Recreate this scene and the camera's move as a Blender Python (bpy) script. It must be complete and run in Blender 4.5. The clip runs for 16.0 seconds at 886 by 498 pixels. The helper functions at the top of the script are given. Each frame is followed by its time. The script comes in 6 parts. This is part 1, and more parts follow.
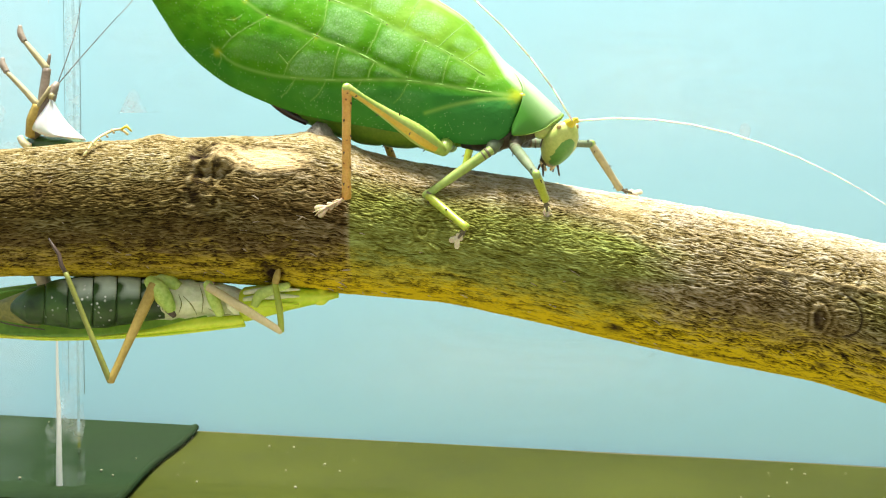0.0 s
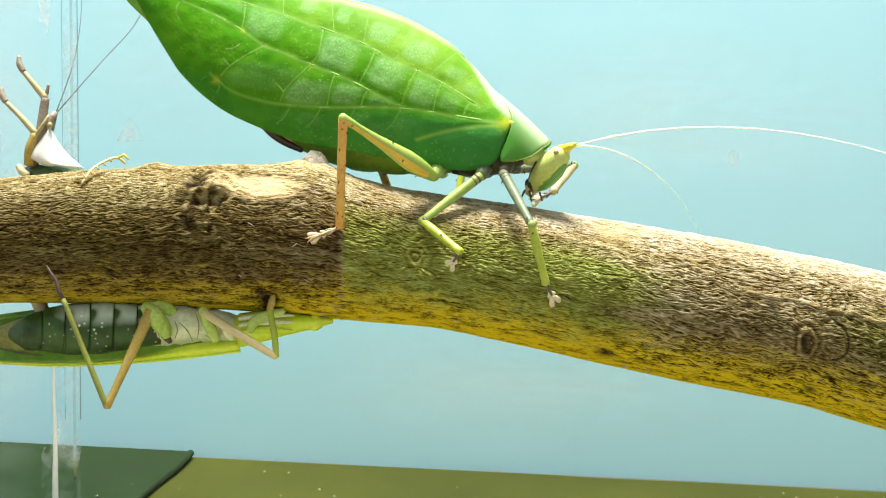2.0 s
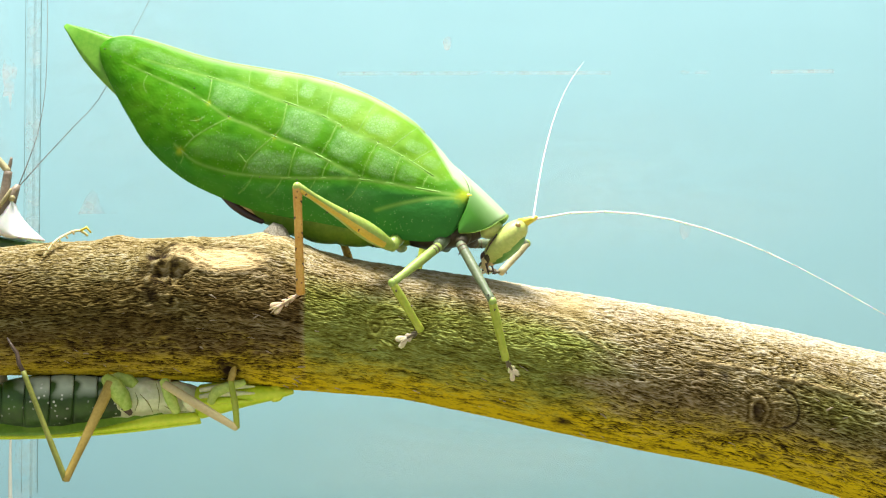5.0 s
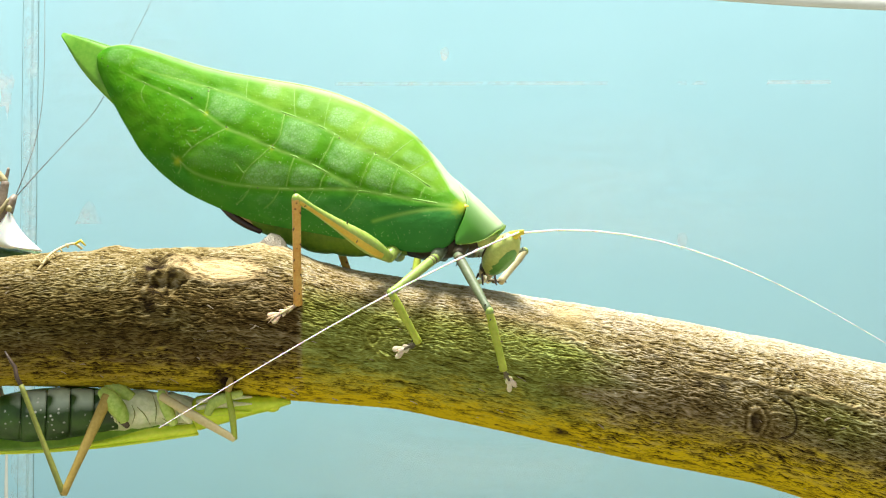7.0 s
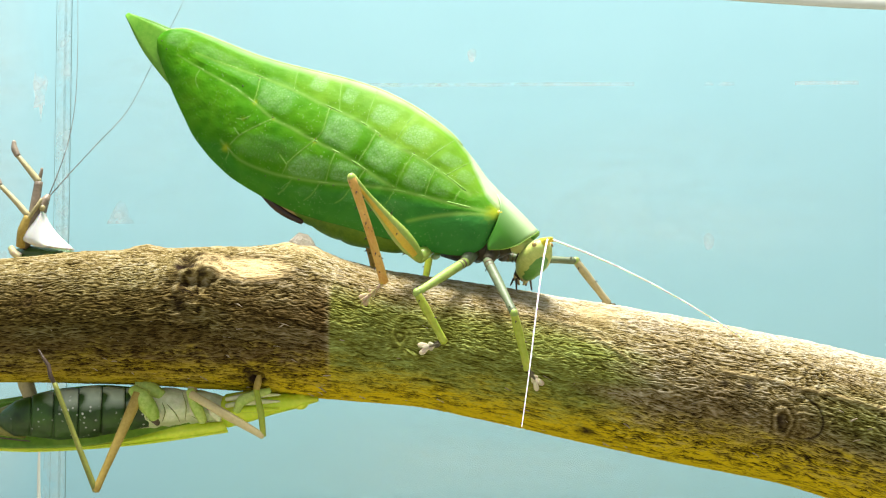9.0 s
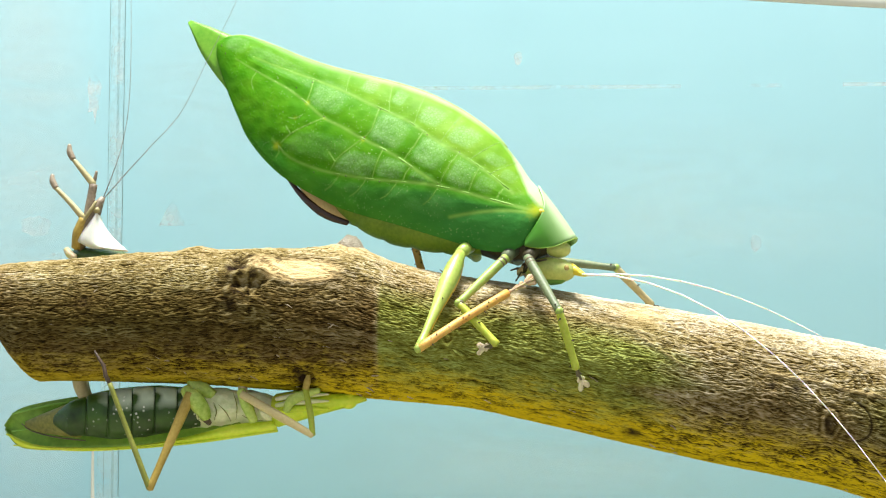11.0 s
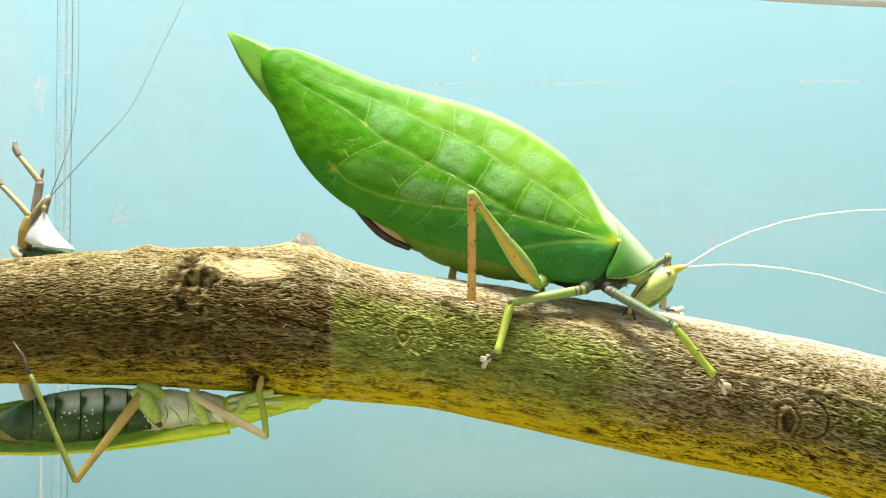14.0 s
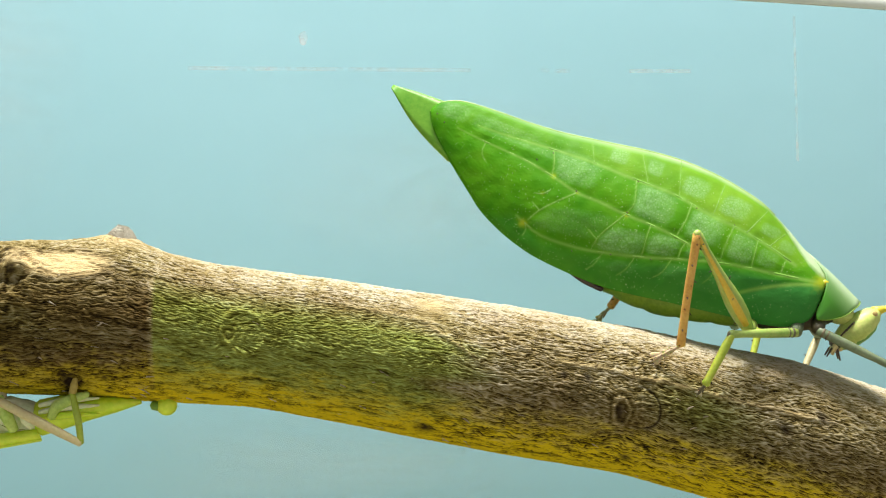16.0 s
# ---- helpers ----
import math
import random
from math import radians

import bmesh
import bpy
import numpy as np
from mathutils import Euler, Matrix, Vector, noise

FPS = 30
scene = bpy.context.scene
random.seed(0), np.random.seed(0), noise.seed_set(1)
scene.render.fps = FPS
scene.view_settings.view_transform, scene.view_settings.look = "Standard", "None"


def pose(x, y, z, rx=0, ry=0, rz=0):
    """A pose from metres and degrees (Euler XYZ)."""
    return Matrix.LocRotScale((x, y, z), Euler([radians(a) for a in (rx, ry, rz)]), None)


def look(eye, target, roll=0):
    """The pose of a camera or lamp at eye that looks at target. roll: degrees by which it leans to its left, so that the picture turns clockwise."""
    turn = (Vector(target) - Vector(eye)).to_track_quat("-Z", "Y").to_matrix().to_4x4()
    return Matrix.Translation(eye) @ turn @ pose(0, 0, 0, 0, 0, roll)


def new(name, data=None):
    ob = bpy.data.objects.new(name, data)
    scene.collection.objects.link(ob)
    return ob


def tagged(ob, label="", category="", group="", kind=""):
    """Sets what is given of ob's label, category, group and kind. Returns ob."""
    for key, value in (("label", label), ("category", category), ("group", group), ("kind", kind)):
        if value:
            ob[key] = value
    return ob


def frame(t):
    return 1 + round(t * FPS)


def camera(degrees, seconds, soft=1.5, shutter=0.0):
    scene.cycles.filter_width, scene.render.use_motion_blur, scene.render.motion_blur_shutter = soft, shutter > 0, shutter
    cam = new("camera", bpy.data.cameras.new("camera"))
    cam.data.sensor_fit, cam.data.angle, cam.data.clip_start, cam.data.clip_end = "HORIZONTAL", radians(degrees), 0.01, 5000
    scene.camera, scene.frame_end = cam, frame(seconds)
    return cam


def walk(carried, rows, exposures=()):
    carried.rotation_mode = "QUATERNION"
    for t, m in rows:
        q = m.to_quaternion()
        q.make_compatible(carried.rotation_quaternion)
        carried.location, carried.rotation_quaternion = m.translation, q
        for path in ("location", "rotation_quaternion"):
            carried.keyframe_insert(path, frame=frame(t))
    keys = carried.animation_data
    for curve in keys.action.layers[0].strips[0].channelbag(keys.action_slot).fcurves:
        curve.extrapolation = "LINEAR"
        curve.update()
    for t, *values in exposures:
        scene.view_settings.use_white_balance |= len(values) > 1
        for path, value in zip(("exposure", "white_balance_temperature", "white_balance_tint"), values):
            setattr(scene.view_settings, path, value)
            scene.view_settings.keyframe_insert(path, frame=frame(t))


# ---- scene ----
# One leaf katydid walks along a cut branch in a glass terrarium; two more cling to the branch.
cam = camera(41.55, 16.0, soft=1.18)
PATH = [
    (0, (-0.0055, -0.2860, -0.0005), (-0.0314, 1.7101, -0.1230), 0.30),
    (0.5, (-0.0055, -0.2860, -0.0005), (-0.0314, 1.7101, -0.1230), 0.30),
    (1, (-0.0056, -0.2864, -0.0002), (-0.0285, 1.7096, -0.1241), 0.28),
    (1.5, (-0.0051, -0.2875, -0.0000), (-0.0256, 1.7089, -0.1187), 0.17),
    (2, (-0.0048, -0.2900, -0.0004), (-0.0230, 1.7084, -0.0774), 0.17),
    (2.5, (-0.0049, -0.2918, -0.0002), (-0.0181, 1.7076, -0.0456), 0.13),
    (3, (-0.0055, -0.2924, -0.0005), (0.0125, 1.7075, -0.0161), 0.10),
    (3.5, (-0.0049, -0.2931, -0.0001), (0.0298, 1.7066, 0.0019), 0.07),
    (4, (-0.0053, -0.2941, 0.0001), (0.0412, 1.7052, 0.0177), 0.03),
    (4.5, (-0.0050, -0.2946, 0.0002), (0.0446, 1.7045, 0.0323), 0.04),
    (5, (-0.0056, -0.2951, -0.0000), (0.0508, 1.7036, 0.0431), 0.08),
    (7.5, (-0.0060, -0.2950, 0.0005), (0.0574, 1.7031, 0.0585), 0.08),
    (8, (-0.0056, -0.2949, 0.0005), (0.0557, 1.7033, 0.0582), 0.07),
    (8.5, (-0.0063, -0.2949, -0.0002), (0.0595, 1.7031, 0.0618), 0.14),
    (9, (-0.0057, -0.2972, -0.0003), (0.0096, 1.7018, 0.0616), 0.25),
    (9.5, (-0.0060, -0.2991, -0.0001), (-0.0544, 1.6993, 0.0614), 0.36),
    (12, (-0.0068, -0.2999, -0.0004), (-0.0662, 1.6981, 0.0648), 0.37),
    (12.5, (-0.0069, -0.2998, -0.0000), (-0.0642, 1.6984, 0.0624), 0.36),
    (13, (-0.0070, -0.2994, -0.0002), (-0.0569, 1.6990, 0.0625), 0.34),
    (13.5, (-0.0071, -0.2987, 0.0001), (-0.0467, 1.6999, 0.0607), 0.27),
    (14, (-0.0065, -0.2960, 0.0001), (0.0090, 1.7031, 0.0590), 0.14),
    (14.5, (-0.0065, -0.2946, 0.0001), (0.0521, 1.7037, 0.0578), 0.06),
    (15, (-0.0060, -0.2928, 0.0002), (0.1026, 1.7036, 0.0534), -0.10),
    (15.5, (-0.0055, -0.2902, 0.0002), (0.1699, 1.7014, 0.0506), -0.18),
    (16, (-0.0040, -0.2862, 0.0004), (0.2862, 1.6922, 0.0435), -0.50),
]
walk(cam, [(t, look(eye, target, roll)) for t, eye, target, roll in PATH],
     [(0, 0.22), (1, 0.20), (1.5, 0.16), (2.5, 0.04), (3, 0.0), (8.5, 0.0), (14.5, 0.0), (15, -0.04), (15.5, -0.11), (16, -0.26)])

# ---- light ----
world = bpy.data.worlds.new("room_light")
scene.world = world
world.use_nodes = True
world.node_tree.nodes["Background"].inputs[0].default_value = (0.90, 0.97, 1.0, 1)
world.node_tree.nodes["Background"].inputs[1].default_value = 0.485


def area_lamp(name, eye, target, sx, sy, watts, colour):
    data = bpy.data.lights.new(name, "AREA")
    data.shape, data.size, data.size_y, data.energy, data.color = "RECTANGLE", sx, sy, watts, colour
    ob = new(name, data)
    ob.matrix_world = look(eye, target)
    return ob


area_lamp("terrarium_lamp", (-0.04, -0.035, 0.80), (-0.03, -0.01, 0.0), 0.32, 0.18, 20.6, (1.0, 0.97, 0.91))

# ---- materials ----


def material(name):
    m = bpy.data.materials.new(name)
    m.use_nodes = True
    return m, m.node_tree.nodes, m.node_tree.links, m.node_tree.nodes["Principled BSDF"]


def ramp(nodes, links, fac, stops):
    r = nodes.new("ShaderNodeValToRGB")
    while len(r.color_ramp.elements) < len(stops):
        r.color_ramp.elements.new(0.5)
    for e, (p, c) in zip(r.color_ramp.elements, stops):
        e.position, e.color = p, (*c, 1)
    links.new(fac, r.inputs[0])
    return r.outputs[0]


def mix(nodes, links, fac, a, b, blend="MIX"):
    n = nodes.new("ShaderNodeMix")
    n.data_type, n.blend_type = "RGBA", blend
    for sock, v in ((n.inputs[0], fac), (n.inputs[6], a), (n.inputs[7], b)):
        if isinstance(v, (int, float)):
            sock.default_value = v
        elif isinstance(v, tuple):
            sock.default_value = (*v, 1)
        else:
            links.new(v, sock)
    return n.outputs[2]


def noise_tex(nodes, links, coord, scale, detail=4.0, rough=0.55, dist=0.0):
    n = nodes.new("ShaderNodeTexNoise")
    n.inputs["Scale"].default_value, n.inputs["Detail"].default_value = scale, detail
    n.inputs["Roughness"].default_value, n.inputs["Distortion"].default_value = rough, dist
    if coord is not None:
        links.new(coord, n.inputs["Vector"])
    return n.outputs["Fac"]


def bump(nodes, links, height, strength, dist, before=None):
    b = nodes.new("ShaderNodeBump")
    b.inputs["Strength"].default_value, b.inputs["Distance"].default_value = strength, dist
    links.new(height, b.inputs["Height"])
    if before is not None:
        links.new(before, b.inputs["Normal"])
    return b.outputs[0]


def organic(name, dark, light, scale=400.0, rough=0.45, relief=0.3, sss=0.0, coat=0.0, spots=None):
    """Skin of an insect: two tones mottled at two scales, with a fine grain."""
    m, nodes, links, p = material(name)
    co = nodes.new("ShaderNodeTexCoord").outputs["Object"]
    big, fine = noise_tex(nodes, links, co, scale * 0.25, 3), noise_tex(nodes, links, co, scale * 3, 3)
    colour = ramp(nodes, links, big, [(0.3, dark), (0.7, light)])
    colour = mix(nodes, links, 0.35, colour, ramp(nodes, links, fine, [(0.35, dark), (0.65, light)]))
    if spots:
        v = nodes.new("ShaderNodeTexVoronoi")
        v.inputs["Scale"].default_value = spots[1]
        links.new(co, v.inputs["Vector"])
        colour = mix(nodes, links, ramp(nodes, links, v.outputs["Distance"], [(0.10, (1, 1, 1)), (0.2, (0, 0, 0))]), colour, spots[0])
    links.new(colour, p.inputs["Base Color"])
    p.inputs["Roughness"].default_value = rough
    p.inputs["Coat Weight"].default_value, p.inputs["Coat Roughness"].default_value = coat, 0.2
    if sss:
        p.inputs["Subsurface Weight"].default_value = sss
        p.inputs["Subsurface Radius"].default_value = (0.5, 1.0, 0.25)
        p.inputs["Subsurface Scale"].default_value = 0.002
    links.new(bump(nodes, links, fine, relief, 0.0002), p.inputs["Normal"])
    return m


def wing_material(name, net_on=1.0):
    """Leaf-like wing: cells of deep and light green, pale patches and back with their sheen put into the colour, fine
    net of veinlets, pale pores; some light passes through.
    """
    m, nodes, links, p = material(name)
    co = nodes.new("ShaderNodeTexCoord").outputs["Object"]

    def layer(nm):
        a = nodes.new("ShaderNodeAttribute")
        a.attribute_name = nm
        return a.outputs["Fac"]
    big = noise_tex(nodes, links, co, 95, 3, 0.5, 0.3)
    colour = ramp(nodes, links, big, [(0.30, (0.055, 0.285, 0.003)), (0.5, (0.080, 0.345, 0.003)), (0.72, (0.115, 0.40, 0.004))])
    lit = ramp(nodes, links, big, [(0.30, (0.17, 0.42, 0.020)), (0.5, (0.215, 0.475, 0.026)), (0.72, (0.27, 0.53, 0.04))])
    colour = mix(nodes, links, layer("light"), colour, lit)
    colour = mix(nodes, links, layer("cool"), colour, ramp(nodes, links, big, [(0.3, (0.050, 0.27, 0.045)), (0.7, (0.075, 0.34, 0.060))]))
    net = nodes.new("ShaderNodeTexVoronoi")
    net.feature = "DISTANCE_TO_EDGE"
    net.inputs["Scale"].default_value = 1150
    links.new(co, net.inputs["Vector"])
    veins = ramp(nodes, links, net.outputs["Distance"], [(0.02, (1, 1, 1)), (0.12, (0, 0, 0))])
    sheen_mask = mix(nodes, links, 1.0, layer("cell_sheen"), ramp(nodes, links, noise_tex(nodes, links, co, 1500, 3, 0.7), [(0.3, (1 - 0.5 * net_on,) * 3), (0.62, (1, 1, 1))]), "MULTIPLY")
    colour = mix(nodes, links, sheen_mask, colour, mix(nodes, links, veins, (0.40, 0.68, 0.29), (0.25, 0.54, 0.13)))
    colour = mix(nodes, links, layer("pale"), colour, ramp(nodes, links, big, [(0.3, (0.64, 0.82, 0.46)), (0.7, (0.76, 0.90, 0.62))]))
    pores = nodes.new("ShaderNodeTexVoronoi")
    pores.inputs["Scale"].default_value = 1350
    links.new(co, pores.inputs["Vector"])
    where = ramp(nodes, links, noise_tex(nodes, links, co, 260, 2), [(0.42, (0, 0, 0)), (0.50, (1, 1, 1))])
    dots = mix(nodes, links, 1.0, ramp(nodes, links, pores.outputs["Distance"], [(0.09, (1, 1, 1)), (0.17, (0, 0, 0))]), where, "MULTIPLY")
    dots = mix(nodes, links, 1.0, dots, layer("porous"), "MULTIPLY")
    colour = mix(nodes, links, dots, colour, (0.62, 0.86, 0.36))
    colour = mix(nodes, links, layer("rib"), colour, (0.30, 0.56, 0.10))
    colour = mix(nodes, links, layer("node"), colour, (0.50, 0.60, 0.03))
    links.new(colour, p.inputs["Base Color"])
    p.inputs["Roughness"].default_value = 0.52 - 0.16 * (1 - net_on)
    p.inputs["Specular IOR Level"].default_value = 0.14 + 0.4 * (1 - net_on)
    nrm = bump(nodes, links, net.outputs["Distance"], 0.18 * net_on, 0.0002)
    nrm = bump(nodes, links, noise_tex(nodes, links, co, 330, 3), 0.10, 0.0004, nrm)
    links.new(nrm, p.inputs["Normal"])
    through_light = nodes.new("ShaderNodeBsdfTranslucent")
    links.new(colour, through_light.inputs["Color"])
    both = nodes.new("ShaderNodeMixShader")
    both.inputs[0].default_value = 0.32
    links.new(p.outputs[0], both.inputs[1])
    links.new(through_light.outputs[0], both.inputs[2])
    links.new(both.outputs[0], nodes["Material Output"].inputs["Surface"])
    return m


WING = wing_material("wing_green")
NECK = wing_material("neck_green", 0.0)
TIP = organic("wing_tip_green", (0.09, 0.32, 0.012), (0.22, 0.48, 0.04), 300, 0.45, 0.2)
HINDPAD = organic("hind_foot_tan", (0.36, 0.25, 0.13), (0.64, 0.50, 0.30), 700, 0.55, 0.3, 0.3)
VEIN = organic("vein_pale_green", (0.17, 0.42, 0.035), (0.30, 0.55, 0.10), 600, 0.5, 0.1)
RIM = organic("rim_pale", (0.40, 0.62, 0.14), (0.58, 0.74, 0.28), 500, 0.5, 0.1)
BELLY = organic("belly_olive", (0.11, 0.25, 0.012), (0.27, 0.42, 0.035), 350, 0.5, 0.3, 0.2)
HEAD = organic("head_olive_yellow", (0.40, 0.49, 0.10), (0.66, 0.71, 0.22), 500, 0.45, 0.3, 0.2)
FACE = organic("face_green", (0.10, 0.28, 0.05), (0.16, 0.38, 0.07), 500, 0.45, 0.3, 0.2)
YELLOW = organic("yellow_horn", (0.65, 0.52, 0.02), (0.80, 0.68, 0.06), 600, 0.4, 0.2)
MOUTH = organic("mouth_brown", (0.035, 0.025, 0.018), (0.14, 0.09, 0.06), 900, 0.4, 0.5)
CHEST = organic("thorax_brown", (0.015, 0.012, 0.006), (0.085, 0.070, 0.03), 500, 0.5, 0.4)
EYE = organic("eye_amber", (0.22, 0.13, 0.03), (0.50, 0.36, 0.12), 1200, 0.2, 0.2, 0.0, 0.6)
ORANGE = organic("leg_orange", (0.58, 0.27, 0.04), (0.80, 0.50, 0.13), 700, 0.5, 0.5, 0.2, 0.0, ((0.20, 0.075, 0.02), 620))
FEMUR = organic("leg_yellow_green", (0.28, 0.41, 0.06), (0.48, 0.57, 0.14), 350, 0.42, 0.25, 0.25, 0.15)
GREENLEG = organic("leg_green", (0.22, 0.34, 0.06), (0.42, 0.52, 0.13), 450, 0.45, 0.3, 0.2, 0.05)
LIMELEG = organic("leg_lime", (0.30, 0.38, 0.02), (0.52, 0.58, 0.07), 450, 0.42, 0.25, 0.25, 0.15)
STRIPE = organic("leg_yellow_orange", (0.62, 0.40, 0.03), (0.80, 0.58, 0.08), 500, 0.45, 0.3, 0.2)
ANKLE = organic("ankle_brown", (0.07, 0.06, 0.03), (0.22, 0.18, 0.10), 900, 0.5, 0.4)
GREYLEG = organic("leg_grey_green", (0.09, 0.125, 0.06), (0.22, 0.27, 0.15), 500, 0.5, 0.35, 0.1)
PAD = organic("foot_cream", (0.62, 0.52, 0.30), (0.88, 0.82, 0.58), 700, 0.55, 0.3, 0.3)
BLACK = organic("spine_black", (0.02, 0.012, 0.01), (0.07, 0.03, 0.02), 900, 0.35, 0.2)
MAROON = organic("ovipositor_maroon", (0.020, 0.008, 0.008), (0.06, 0.02, 0.012), 700, 0.3, 0.2, 0.0, 0.4)
CREAM = organic("ovipositor_cream", (0.50, 0.34, 0.14), (0.72, 0.55, 0.28), 500, 0.45, 0.2)
ANTENNA = organic("antenna_white", (0.74, 0.74, 0.66), (0.86, 0.86, 0.82), 900, 0.35, 0.1, 0.6)
ANTENNA_GREY = organic("antenna_grey", (0.03, 0.03, 0.025), (0.34, 0.33, 0.30), 1100, 0.5, 0.1)


def belly_material():
    """Smooth belly skin: pale grey above, dark green flank by the layer on the mesh, white flecks along the limit."""
    m, nodes, links, p = material("belly_two_tone")
    co = nodes.new("ShaderNodeTexCoord").outputs["Object"]
    a = nodes.new("ShaderNodeAttribute")
    a.attribute_name = "flank"
    big, fine = noise_tex(nodes, links, co, 150, 3), noise_tex(nodes, links, co, 1500, 3)
    pale = ramp(nodes, links, big, [(0.3, (0.44, 0.54, 0.40)), (0.7, (0.72, 0.80, 0.64))])
    dark = ramp(nodes, links, big, [(0.3, (0.008, 0.030, 0.003)), (0.7, (0.050, 0.13, 0.014))])
    soft = nodes.new("ShaderNodeMath")
    soft.operation = "MULTIPLY_ADD"
    links.new(big, soft.inputs[0])
    soft.inputs[1].default_value = 0.7
    links.new(a.outputs["Fac"], soft.inputs[2])
    colour = mix(nodes, links, ramp(nodes, links, soft.outputs[0], [(0.40, (0, 0, 0)), (0.85, (1, 1, 1))]), pale, dark)
    v = nodes.new("ShaderNodeTexVoronoi")
    v.inputs["Scale"].default_value = 700
    links.new(co, v.inputs["Vector"])
    where = ramp(nodes, links, noise_tex(nodes, links, co, 220, 2), [(0.50, (0, 0, 0)), (0.60, (1, 1, 1))])
    colour = mix(nodes, links, mix(nodes, links, 1.0, where, ramp(nodes, links, v.outputs["Distance"], [(0.16, (1, 1, 1)), (0.26, (0, 0, 0))]), "MULTIPLY"), colour, (0.86, 0.88, 0.80))
    links.new(colour, p.inputs["Base Color"])
    p.inputs["Roughness"].default_value = 0.42
    links.new(bump(nodes, links, fine, 0.25, 0.0003), p.inputs["Normal"])
    return m


TWOTONE = belly_material()
FOLDED = organic("folded_wing_green", (0.07, 0.20, 0.012), (0.28, 0.46, 0.06), 200, 0.45, 0.25, 0.1)
TAIL = organic("tail_olive_brown", (0.10, 0.115, 0.018), (0.38, 0.36, 0.09), 420, 0.5, 0.5)
DARKBELLY = organic("belly_dark_green", (0.02, 0.055, 0.012), (0.07, 0.14, 0.03), 200, 0.45, 0.3, 0.1, 0.2)
CHESTPALE = organic("thorax_cream", (0.54, 0.60, 0.28), (0.94, 0.95, 0.70), 300, 0.55, 0.7, 0.2)
LIME = organic("lime_green", (0.50, 0.72, 0.010), (0.82, 0.92, 0.08), 260, 0.45, 0.3, 0.2, 0.15)
BROWNLEG = organic("leg_brown", (0.36, 0.25, 0.04), (0.62, 0.46, 0.12), 500, 0.5, 0.4)
SHIN = organic("shin_olive", (0.15, 0.18, 0.03), (0.34, 0.36, 0.07), 500, 0.5, 0.4)
OLIVELEG = organic("leg_olive_tan", (0.32, 0.28, 0.12), (0.56, 0.49, 0.28), 500, 0.5, 0.4)
HIP = organic("hip_pale_green", (0.24, 0.42, 0.03), (0.70, 0.82, 0.22), 420, 0.42, 0.5, 0.15, 0.2)
TANLEG = organic("leg_tan", (0.56, 0.46, 0.20), (0.78, 0.66, 0.36), 500, 0.5, 0.3, 0.1)
WHITE = organic("wing_base_white", (0.72, 0.78, 0.72), (0.88, 0.92, 0.86), 200, 0.45, 0.2, 0.2)
GREYBROWN = organic("head_grey_brown", (0.15, 0.11, 0.075), (0.40, 0.33, 0.25), 600, 0.5, 0.5)


